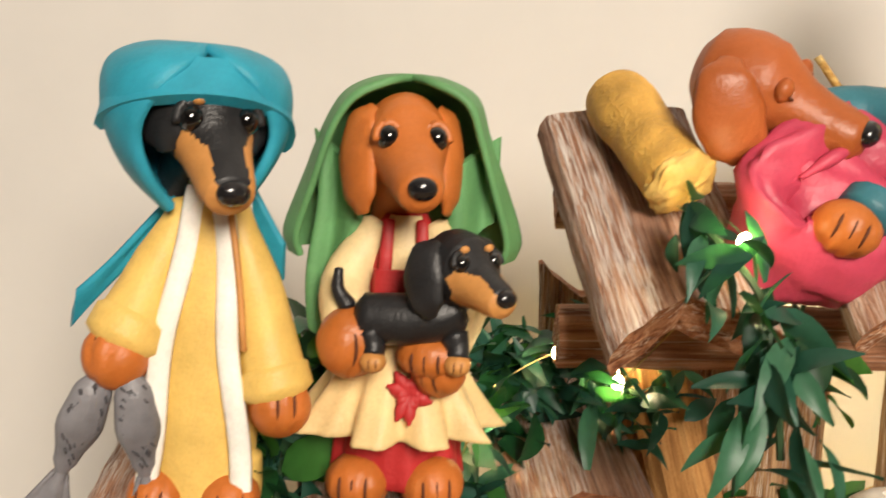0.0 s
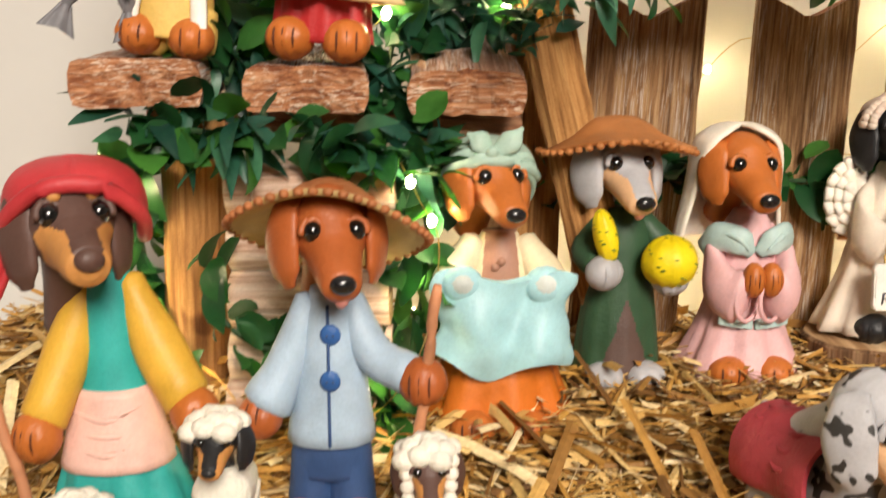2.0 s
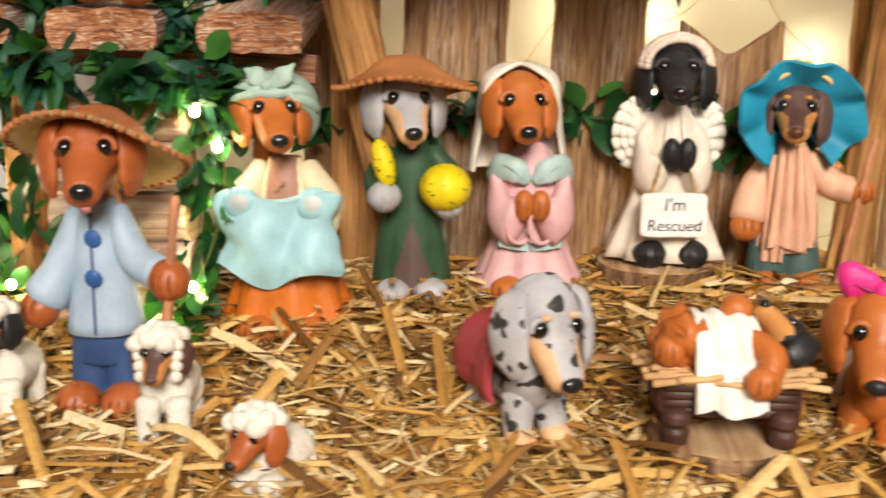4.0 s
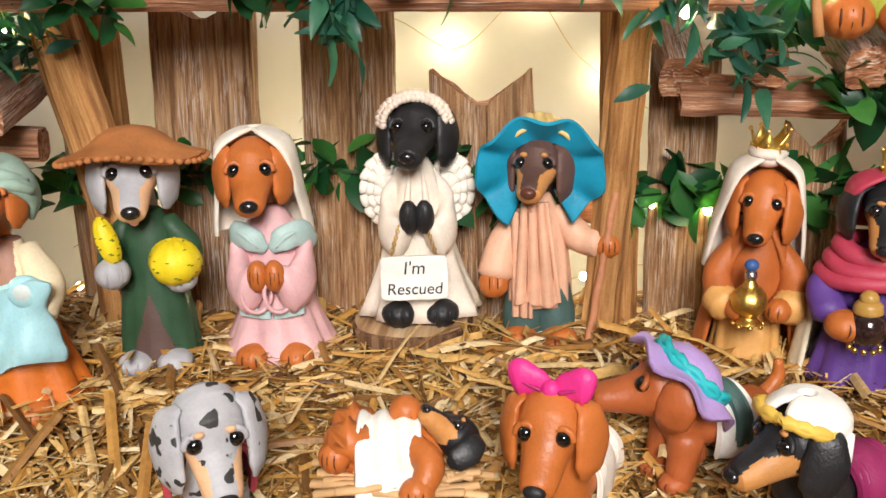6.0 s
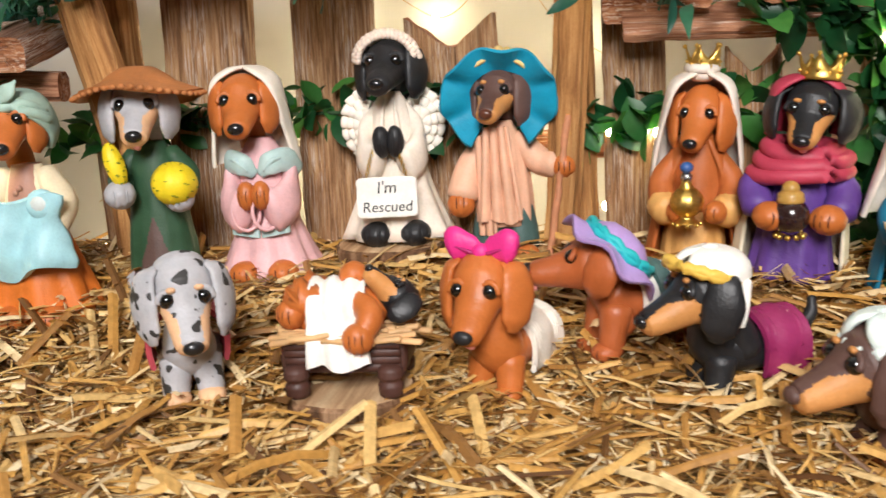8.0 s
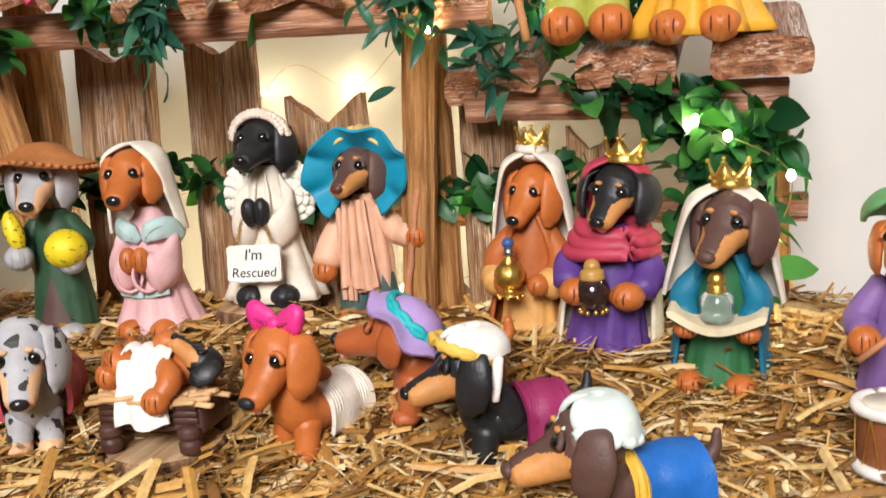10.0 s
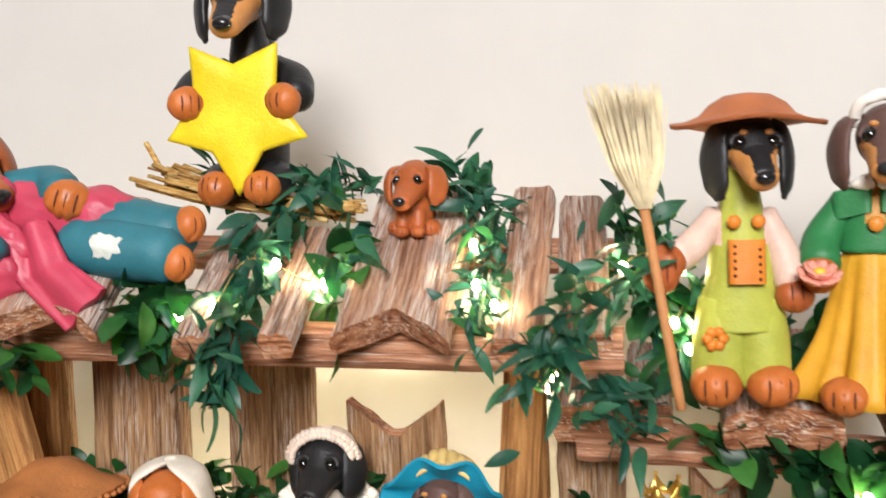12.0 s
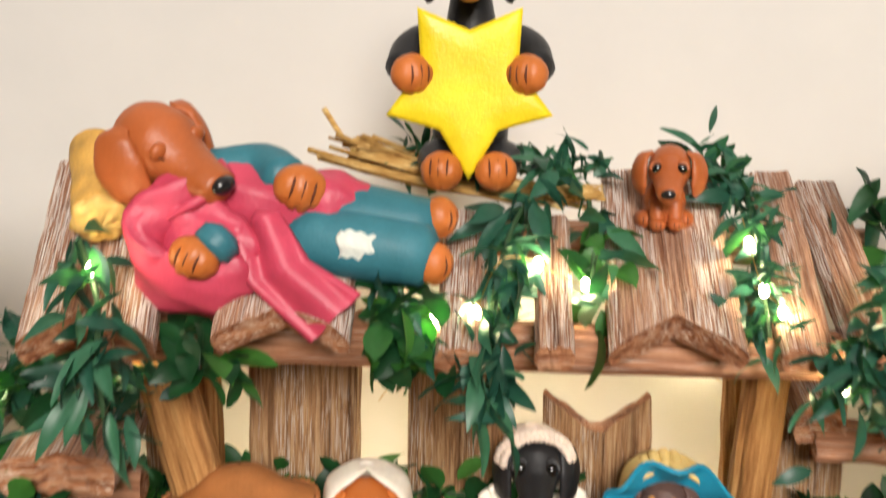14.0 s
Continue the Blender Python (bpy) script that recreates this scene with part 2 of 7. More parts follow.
# ---- setting: room, table ----
def box_room():
    x0, x1, y0, y1, z0, z1, th = -1.6, 2.0, -2.4, 0.41, -0.76, 1.75, 0.08

    def block(name, a, b, mat, label, cat):
        bm = bmesh.new()
        bmesh.ops.create_cube(bm, size=1.0)
        for v in bm.verts:
            v.co = Vector([(p + q) / 2 + c * (q - p) for p, q, c in zip(a, b, v.co)])
        ob = part(name, bm, mat, None)
        tagged(ob, label, cat, kind="structure")
    block("wall_north", (x0, y1, z0), (x1, y1 + th, z1), WALL, "cream painted wall behind the display", "wall")
    block("wall_south", (x0, y0 - th, z0), (x1, y0, z1), ROOM_DIM, "unseen taupe room wall darkened to cut bounced light", "wall")
    block("wall_west", (x0 - th, y0, z0), (x0, y1, z1), ROOM_DIM, "unseen taupe room wall darkened to cut bounced light", "wall")
    block("wall_east", (x1, y0, z0), (x1 + th, y1, z1), ROOM_DIM, "unseen taupe room wall darkened to cut bounced light", "wall")
    block("floor", (x0, y0, z0 - th), (x1, y1, z0), FLOORM, "brown wooden room floor", "floor")
    block("ceiling", (x0, y0, z1), (x1, y1, z1 + th), CEIL, "plain white ceiling", "ceiling")


box_room()

table = new("table")
tagged(table, "white table carrying the straw-covered display", "table")
for nm, a, b in (("tabletop", (-0.45, -0.12, -0.03), (0.85, 0.40, 0.0)), ("leg", (-0.42, -0.09, -0.758), (-0.37, -0.04, -0.03)), ("leg", (0.77, -0.09, -0.758), (0.82, -0.04, -0.03)),
                 ("leg", (-0.42, 0.32, -0.758), (-0.37, 0.37, -0.03)), ("leg", (0.77, 0.32, -0.758), (0.82, 0.37, -0.03))):
    bm = bmesh.new()
    bmesh.ops.create_cube(bm, size=1.0)
    for v in bm.verts:
        v.co = Vector([(p + q) / 2 + c * (q - p) for p, q, c in zip(a, b, v.co)])
    bmesh.ops.bevel(bm, geom=bm.edges[:], offset=0.003, segments=2, affect="EDGES")
    part(nm, bm, TABLE, table)


# ---- straw bed ----
def ground(x, y):
    """Height of the straw bed."""
    k = min(1, max(0, (y - 0.165) / 0.10))
    h = 0.013 + 0.024 * k * k * (3 - 2 * k)
    h += 0.004 * noise.noise(Vector((x * 14, y * 14, 0)))
    e = min((x + 0.19 + 0.02 * noise.noise(Vector((0, y * 20, 3)))) / 0.05, (0.60 - x) / 0.05, (0.345 - y) / 0.02, (y + 0.10) / 0.05)
    e = min(1, max(0, e))
    return h * e * (2 - e)


def straw_bed():
    nx, ny = 100, 56
    vs = [(-0.2 + 0.81 * i / nx, -0.1 + 0.445 * j / ny, 0) for j in range(ny + 1) for i in range(nx + 1)]
    vs = [(x, y, max(0.001, ground(x, y) - 0.002 + 0.002 * noise.noise(Vector((x * 160, y * 160, 1))))) for x, y, _ in vs]
    fs = [(j * (nx + 1) + i, j * (nx + 1) + i + 1, (j + 1) * (nx + 1) + i + 1, (j + 1) * (nx + 1) + i) for j in range(ny) for i in range(nx)]
    m, nt, b = node_mat("straw")
    geo = nt.nodes.new("ShaderNodeNewGeometry")
    n = nz(nt, 420, 4)
    c1 = ramp(nt, geo.outputs["Random Per Island"], [(0.0, hexc("5e3e20")), (0.22, hexc("a6783a")), (0.5, hexc("c9994c")), (0.75, hexc("dcba78")), (1.0, hexc("f0dfb8"))]).outputs["Color"]
    c2 = ramp(nt, n.outputs["Fac"], [(0.3, (0.66, 0.62, 0.55)), (0.65, (1.05, 1.03, 1.0))]).outputs["Color"]
    nt.links.new(mixc(nt, 0.75, c1, c2, "MULTIPLY"), b.inputs["Base Color"])
    b.inputs["Roughness"].default_value = 0.5
    bump(nt, b, n.outputs["Fac"], 0.4, 0.0006)
    base = mesh_ob("straw_floor", vs, fs, plain("straw_litter", hexc("a07a42"), 0.8, 500, 0.45, 0.8, 0.003), smooth=True)
    tagged(base, "matted layer of chopped golden straw on the table", "straw", kind="structure")
    rng = np.random.default_rng(7)
    V, F = [], []

    def strip(x, y, z, L, wd, yaw, pit, curl, roll):
        i0 = len(V)
        ca, sa = math.cos(yaw), math.sin(yaw)
        for k in range(4):
            t = (k / 3 - 0.5)
            dx = t * L
            dz = dx * math.sin(pit) + curl * (0.25 - t * t) * L
            for s in (-1, 0, 1):
                ox = s * wd / 2 * math.cos(roll)
                oz = s * wd / 2 * math.sin(roll) + (0.18 * wd if s == 0 else 0)
                V.append((x + dx * ca * math.cos(pit) - ox * sa, y + dx * sa * math.cos(pit) + ox * ca, z + dz + oz))
        for k in range(3):
            for s in range(2):
                a = i0 + k * 3 + s
                F.append((a, a + 1, a + 4, a + 3))
    N = 40000
    for _ in range(N):
        x = rng.uniform(-0.175, 0.585)
        y = rng.beta(1.3, 1.1) * 0.42 - 0.085
        if ground(x, y) < 0.004:
            continue
        big = rng.random() < 0.085
        L = rng.uniform(0.02, 0.045) if big else rng.uniform(0.006, 0.028)
        wd = rng.uniform(0.0020, 0.0038) if big else 0.0004 + 0.0022 * rng.random() ** 2.0
        strip(x, y, ground(x, y) + rng.uniform(-0.001, 0.0055 if not big else 0.008), L, wd, rng.uniform(0, math.tau), rng.normal(0, 0.2), rng.normal(0, 0.2), rng.normal(0, 0.6))
    # a few long stalks that stand up out of the bed
    for x, y, L, yaw, pit in ((0.083, 0.235, 0.03, 2.4, 0.75), (0.098, 0.20, 0.05, 2.0, 0.6), (0.068, 0.20, 0.03, 1.2, 0.5), (0.055, 0.165, 0.035, 1.1, 0.5),
                              (0.008, 0.118, 0.045, 2.3, 0.5), (0.205, 0.13, 0.035, 0.7, 0.45), (0.175, 0.135, 0.03, 1.9, 0.5), (0.245, 0.12, 0.04, 2.2, 0.4), (0.06, 0.21, 0.03, 2.6, 0.6),
                              (0.09, 0.255, 0.02, 2.5, 0.8), (0.115, 0.185, 0.05, 1.8, 0.5), (-0.11, 0.2, 0.05, 1.9, 0.5), (-0.13, 0.23, 0.04, 0.9, 0.4)):
        strip(x, y, ground(x, y) + 0.008, L, 0.004, yaw, pit, 0.05, 0.3)
    ob = mesh_ob("straw", V, F, m)
    tagged(ob, "loose golden straw stalks scattered over the bed", "straw", kind="stuff")


straw_bed()


# ---- stable: fence pickets, posts, beams, roof boards ----
def picket(x, w, z0, z1, y=0.315, notch=0.012, lean=0.0, seed=0, label="weathered brown fence picket with a V-notched top"):
    ob = part("fence_picket", slab_v(w, z1 - z0, 0.010, seed, notch), [PICK_W, END_W], None)
    ob.matrix_basis = Matrix.Translation((x, y, z1)) @ pose(0, 0, 0, 0, lean, 0)
    tagged(ob, label, "fence picket", "pickets of the stable's back fence")
    return ob


def slab_v(w, l, h, seed, notch):
    """A board standing on end: x across, z down from its top, y thick."""
    bm = slab(w, l, h, seed, notch)
    bmesh.ops.transform(bm, matrix=Matrix(((1, 0, 0, 0), (0, 0, 1, 0), (0, -1, 0, 0), (0, 0, 0, 1))), verts=bm.verts)
    return bm


picket(0.047, 0.030, 0.02, 0.19, 0.325, seed=1)
picket(0.1045, 0.045, 0.02, 0.178, seed=2, lean=2.4)
picket(0.1650, 0.039, 0.02, 0.178, seed=3, lean=1.2)
picket(0.219, 0.042, 0.02, 0.145, seed=4, notch=0.015, label="short weathered fence picket with a deep V-notched top")
picket(0.300, 0.027, 0.02, 0.155, seed=5)
picket(0.349, 0.023, 0.02, 0.125, 0.305, seed=6)
picket(0.405, 0.026, 0.02, 0.12, 0.305, seed=7)


def post(name, a, b, w, d, seed, mats, label, cat="post"):
    """A squared post from a (foot) to b (top)."""
    a, b = Vector(a), Vector(b)
    bm = slab(w, (b - a).length, d, seed, 0.0, (4, 14, 3), 0.0008, 0.002)
    bmesh.ops.translate(bm, verts=bm.verts, vec=(0, 0, d / 2))
    bmesh.ops.transform(bm, matrix=Matrix(((1, 0, 0, 0), (0, 0, 1, 0), (0, 1, 0, 0), (0, 0, 0, 1))), verts=bm.verts)
    bmesh.ops.recalc_face_normals(bm, faces=bm.faces)
    ob = part(name, bm, mats, None)
    ob.matrix_basis = Matrix.Translation(a) @ Vector((0, 0, 1)).rotation_difference(b - a).to_matrix().to_4x4()
    return tagged(ob, label, cat)


post("post", (0.060, 0.298, 0.02), (0.0625, 0.298, 0.205), 0.020, 0.014, 11, [POST_W, END_W], "upright brown wooden post carrying the roof")
post("brace", (0.098, 0.262, 0.02), (0.056, 0.268, 0.190), 0.019, 0.012, 12, [POST_W, END_W], "slanting brown wooden brace under the roof beam", "brace")
post("post", (0.2760, 0.306, 0.02), (0.2740, 0.306, 0.195), 0.016, 0.014, 13, [POST_W, END_W], "upright brown wooden post carrying the roof")
post("brace", (0.2660, 0.289, 0.02), (0.2780, 0.284, 0.176), 0.015, 0.012, 14, [POST_W, END_W], "slanting brown wooden brace under the roof beam", "brace")


def rail(name, a, b, h, d, seed, label, mats=None):
    a, b = Vector(a), Vector(b)
    bm = slab(h, (b - a).length, d, seed, 0.0, (4, 20, 3), 0.0008, 0.0015)
    bmesh.ops.translate(bm, verts=bm.verts, vec=(0, 0, d / 2))
    bmesh.ops.transform(bm, matrix=Matrix(((0, 1, 0, 0), (0, 0, -1, 0), (1, 0, 0, 0), (0, 0, 0, 1))), verts=bm.verts)
    bmesh.ops.recalc_face_normals(bm, faces=bm.faces)
    ob = part(name, bm, mats or [BEAM_W, END_W], None)
    ob.matrix_basis = Matrix.Translation(a) @ Vector((1, 0, 0)).rotation_difference(b - a).to_matrix().to_4x4()
    return tagged(ob, label, "beam")


rail("beam", (0.031, 0.254, 0.183), (0.315, 0.262, 0.177), 0.016, 0.012, 21, "brown wooden beam under the stable's roof boards")
rail("beam", (0.035, 0.300, 0.212), (0.315, 0.306, 0.205), 0.014, 0.012, 22, "brown wooden ridge beam behind the roof boards")
rail("beam", (-0.075, 0.250, 0.133), (0.054, 0.262, 0.124), 0.013, 0.012, 23, "brown wooden beam under the side shelf boards")
rail("beam", (0.296, 0.290, 0.137), (0.430, 0.282, 0.134), 0.015, 0.012, 24, "brown wooden beam under the side shelf boards")
rail("rail", (0.19, 0.328, 0.083), (0.44, 0.326, 0.083), 0.013, 0.008, 25, "brown wooden rail along the back fence")

RB = "roof boards of the stable"


def roof_board(x, y, z, w, l, slope, seed, notch=0.008, yaw=0.0, roll=0.0, h=0.011, label="reddish brown roof board with worn white streaks and a sawn end"):
    board("roof_board", Matrix.Translation((x, y, z)) @ pose(0, 0, 0, slope, roll, yaw), w, l, h, seed, [ROOF_W, END_W], label, "roof board", notch, RB)


roof_board(0.0590, 0.211, 0.194, 0.041, 0.078, 38, 31, 0.012, 9, -2, 0.013)
roof_board(0.1170, 0.2165, 0.195, 0.042, 0.066, 37, 32, 0.010, 2)
roof_board(0.1705, 0.224, 0.1885, 0.015, 0.062, 34, 33, 0.0, 1)
roof_board(0.1995, 0.226, 0.1895, 0.012, 0.060, 32, 34, 0.0, 0)
roof_board(0.2375, 0.233, 0.188, 0.042, 0.083, 34, 35, 0.013, -1)
roof_board(0.2795, 0.242, 0.185, 0.0165, 0.082, 36, 36, 0.0, 0)
roof_board(0.3025, 0.250, 0.186, 0.018, 0.078, 33, 37, 0.0, 4)


def shelf_board(x, y, z, w, l, slope, seed, notch=0.006, yaw=0.0, h=0.015):
    board("shelf_board", Matrix.Translation((x, y, z)) @ pose(0, 0, 0, slope, 0, yaw), w, l, h, seed, [ROOF_W, END_W], "thick reddish brown shelf board with a sawn end", "shelf board", notch, "shelf boards at the stable's sides")


shelf_board(-0.0645, 0.2070, 0.1495, 0.041, 0.085, 4, 41, yaw=6)
shelf_board(-0.0135, 0.2175, 0.1475, 0.039, 0.085, 5, 42, yaw=9)
shelf_board(0.0365, 0.231, 0.146, 0.039, 0.085, 12, 43, 0.004, 5)
shelf_board(0.2965, 0.281, 0.151, 0.018, 0.05, 14, 44, 0.002)
shelf_board(0.323, 0.271, 0.156, 0.017, 0.05, 14, 45, 0.002)
shelf_board(0.368, 0.262, 0.156, 0.040, 0.075, 12, 46, 0.006)
shelf_board(0.4195, 0.257, 0.157, 0.037, 0.075, 12, 47, 0.006)

# ---- side supports: log post, stacked peeled logs ----
def log(name, a, b, r, seed, mats, label, cat="log"):
    a, b = Vector(a), Vector(b)
    n, k = 20, 14
    vs, fs, mi = [], [], []
    for j in range(k + 1):
        for i in range(n):
            t = 2 * math.pi * i / n
            rr = r * (1 + 0.07 * noise.noise(Vector((math.cos(t) * 2, math.sin(t) * 2, j * 0.35 + seed))) + 0.03 * noise.noise(Vector((math.cos(t) * 6, math.sin(t) * 6, j * 0.8 + seed))))
            vs.append((rr * math.cos(t), rr * math.sin(t), (b - a).length * j / k))
    for j in range(k):
        for i in range(n):
            fs.append((j * n + i, j * n + (i + 1) % n, (j + 1) * n + (i + 1) % n, (j + 1) * n + i))
            mi.append(0)
    fs += [tuple(range(n))[::-1], tuple(range(k * n, k * n + n))]
    mi += [1, 1]
    ob = mesh_ob(name, vs, fs, mats, mi)
    ob.data.polygons.foreach_set("use_smooth", [m == 0 for m in mi])
    ob.matrix_basis = Matrix.Translation(a) @ Vector((0, 0, 1)).rotation_difference(b - a).to_matrix().to_4x4()
    return tagged(ob, label, cat)


log("log_post", (-0.061, 0.247, 0.015), (-0.059, 0.247, 0.132), 0.0115, 3, [POST_W, CUT_W], "round brown wooden post under the side shelf", "post")
LOGZ = wood("peeled_log_z", "c09a84", "e2c8b6", "f2e4d8", "8a6a50", 0.72, 0.7, 0.7, along="Z")
for i, (z, x0, x1, y) in enumerate(((0.1075, -0.043, 0.013, 0.232), (0.0885, -0.043, 0.010, 0.233), (0.069, -0.043, 0.011, 0.232), (0.050, -0.043, 0.012, 0.231), (0.033, -0.044, 0.011, 0.230))):
    lg = log("log", (x0, y, z), (x1, y + 0.002, z + 0.001), 0.0095, 10 + i * 3, [LOGZ, CUT_W], "short peeled pinkish log stacked under the side shelf")
    lg["group"] = "stacked logs under the shelf"
for z, x in ((0.1075, -0.033), (0.069, -0.005), (0.050, 0.0)):
    v, f = tube_mesh([(x, 0.2215, z - 0.0035), (x, 0.2205, z - 0.003), (x + 0.0008, 0.2205, z + 0.003), (x + 0.0008, 0.2215, z + 0.0035)], 0.0005, 6)
    tagged(mesh_ob("staple", v, f, metal("steel", "c8c6c0", 0.3)), "small steel staple driven into a log", "staple")
post("log_post", (0.42, 0.30, 0.015), (0.42, 0.30, 0.13), 0.022, 0.018, 15, [POST_W, END_W], "brown wooden post under the side shelf")


# ---- stumps ----
def stump(x, y, z, r, h, seed, label):
    n = 28
    vs, fs, mi = [], [], []
    for j, (k, zz) in enumerate(((1.0, 0), (0.99, h * 0.5), (1.0, h * 0.92), (0.95, h), (0.85, h + 0.0002), (0.02, h + 0.0003))):
        for i in range(n):
            t = math.tau * i / n
            rr = r * k * (1 + 0.06 * noise.noise(Vector((math.cos(t) * 2.5, math.sin(t) * 2.5, seed))) + (0.035 * noise.noise(Vector((math.cos(t) * 12, math.sin(t) * 12, seed + zz * 60))) if j < 4 else 0))
            vs.append((rr * math.cos(t), rr * math.sin(t), zz))
    for j in range(5):
        for i in range(n):
            fs.append((j * n + i, j * n + (i + 1) % n, (j + 1) * n + (i + 1) % n, (j + 1) * n + i))
            mi.append(0 if j < 3 else 1)
    fs += [tuple(range(n))[::-1], tuple(range(5 * n, 6 * n))]
    mi += [0, 1]
    ob = mesh_ob("wood_slice", vs, fs, [BARK, CUT_W], mi, smooth=False)
    ob.matrix_basis = Matrix.Translation((x, y, z))
    return tagged(ob, label, "wood slice")


stump(0.191, 0.286, ground(0.188, 0.274) - 0.004, 0.025, 0.013, 5, "round tree slice with grey bark under the angel figurine")
stump(0.2035, 0.170, 0.006, 0.0225, 0.016, 9, "round tree slice with brown bark under the manger")

# ---- clay modelling kit (millimetres, facing -y, z up) ----
def smooth_at(rows, s):
    """Catmull-Rom value of a list of tuples at s."""
    i = min(int(s), len(rows) - 2)
    t = s - i
    b, c = rows[i], rows[i + 1]
    a = rows[i - 1] if i else tuple(2 * x - y for x, y in zip(b, c))
    d = rows[i + 2] if i + 2 < len(rows) else tuple(2 * y - x for x, y in zip(b, c))
    return [0.5 * (2 * q + (r - p) * t + (2 * p - 5 * q + 4 * r - w) * t * t + (3 * q - p - 3 * r + w) * t ** 3) for p, q, r, w in zip(a, b, c, d)]


class Clay:
    """Gathers hand-modelled forms into one mesh with several clay colours."""

    def __init__(self):
        self.v, self.f, self.m, self.mats = [], [], [], []
        self.stack = Matrix.Identity(4)

    def shift(self, x=0.0, y=0.0, z=0.0):
        """Moves what is modelled from here on; no numbers: back to the middle."""
        self.stack = Matrix.Translation((x, y, z))

    def slot(self, mat):
        if mat not in self.mats:
            self.mats.append(mat)
        return self.mats.index(mat)

    def put(self, vs, fs, mat):
        """mat: a material, or a function from a face's middle (local) to one."""
        o = len(self.v)
        vs = [Vector(v) for v in vs]
        self.v += [self.stack @ v for v in vs]
        for f in fs:
            self.f.append(tuple(o + i for i in f))
            if callable(mat):
                c = sum((vs[i] for i in f), Vector()) / len(f)
                self.m.append(self.slot(mat(c)))
            else:
                self.m.append(self.slot(mat))

    def grid(self, rows, mat, wrap=True, caps=True):
        n = len(rows[0])
        vs = [p for r in rows for p in r]
        fs = []
        for j in range(len(rows) - 1):
            for i in range(n if wrap else n - 1):
                fs.append((j * n + i, j * n + (i + 1) % n, (j + 1) * n + (i + 1) % n, (j + 1) * n + i))
        if caps and wrap:
            fs.append(tuple(range(n))[::-1])
            fs.append(tuple(range(len(vs) - n, len(vs))))
        self.put(vs, fs, mat)

    def blob(self, c, r, mat, rot=(0, 0, 0), n=18, lump=0.0, fn=None, seed=0):
        """An ellipsoid; fn(d) scales the radius in the direction d."""
        r = (r, r, r) if isinstance(r, (int, float)) else r
        R = Euler([radians(a) for a in rot]).to_matrix()
        k = max(5, n // 2)
        rows = []
        for j in range(k + 1):
            ph = math.pi * (j + 0.0001) / (k + 0.0002) - math.pi / 2
            row = []
            for i in range(n):
                th = math.tau * i / n
                d = Vector((math.cos(ph) * math.cos(th), math.cos(ph) * math.sin(th), math.sin(ph)))
                s = 1 + (lump * noise.noise(d * 2.2 + Vector((seed, seed * 2, 0))) if lump else 0)
                if fn:
                    s *= fn(d)
                row.append(Vector(c) + R @ Vector((d.x * r[0] * s, d.y * r[1] * s, d.z * r[2] * s)))
            rows.append(row)
        self.grid(rows, mat, True, False)

    def paw(self, c, r, mat, rot=(0, 0, 0), lines=3):
        """A rounded paw with toe grooves on its front, their shade laid in as dark tubes."""
        xs = {2: (-0.3, 0.3), 3: (-0.45, 0.0, 0.45)}[lines]

        def fn(d):
            g = sum(math.exp(-((d.x - x) / 0.075) ** 2) for x in xs)
            front = min(1, max(0, (-d.y - 0.1) / 0.35)) * min(1, max(0, (0.75 - d.z) / 0.3))
            return 1 - 0.13 * g * front
        self.blob(c, r, mat, rot, 34, 0.04, fn, c[0])
        R = Euler([radians(a) for a in rot]).to_matrix()
        for x in xs:
            arc = []
            for z in (-0.5, -0.2, 0.1, 0.36, 0.5):
                d = Vector((x * 0.95, -math.sqrt(max(0, 1 - x * x - z * z)), z)) * 0.93
                arc.append(Vector(c) + R @ Vector((d.x * r[0], d.y * r[1], d.z * r[2])))
            self.limb(arc, [0.02 * r[0], 0.05 * r[0], 0.05 * r[0], 0.045 * r[0], 0.015 * r[0]], GROOVE_SHADE_STITCH if mat not in (BLACK, GREYC, PEACHT) else mat, n=6, per=2)

    def limb(self, pts, rad, mat, wide=None, flat=1.0, n=14, per=4, tip=True, lump=0.0):
        """A tapering form through points; wide and flat press its section flat."""
        P = curve_pts(pts, per)
        m = len(pts) - 1
        rows = []
        for i, p in enumerate(P):
            s = i / per
            k = min(int(s), m - 1)
            u = s - k
            u = u * u * (3 - 2 * u)
            r = rad[k] * (1 - u) + rad[k + 1] * u
            lumps = [1 + lump * (noise.noise(Vector((p.x * 0.11 + 2 * math.cos(math.tau * j / n), p.y * 0.11, p.z * 0.11 + 2 * math.sin(math.tau * j / n)))) + 0.5 * noise.noise(Vector((i * 0.5, 3 * math.cos(math.tau * j / n), 3 * math.sin(math.tau * j / n))))) for j in range(n)]
            t = (P[min(i + 1, len(P) - 1)] - P[max(i - 1, 0)]).normalized()
            w = Vector(wide) if wide else (Vector((1, 0, 0)) if abs(t.x) < 0.9 else Vector((0, 1, 0)))
            a = (w - t * w.dot(t)).normalized()
            b = t.cross(a)
            ring = lambda q, rr: [q + (a * math.cos(math.tau * j / n) + b * (flat * math.sin(math.tau * j / n))) * (rr * lumps[j]) for j in range(n)]
            if i == 0 and tip:
                rows.append(ring(p - t * r * 0.35 * flat, r * 0.55))
            rows.append(ring(p, r))
            if i == len(P) - 1 and tip:
                rows.append(ring(p + t * r * 0.35 * flat, r * 0.55))
        self.grid(rows, mat)

    def tube(self, pts, r, mat, per=4, n=8):
        self.limb(pts, [r] * len(pts), mat, n=n, per=per)

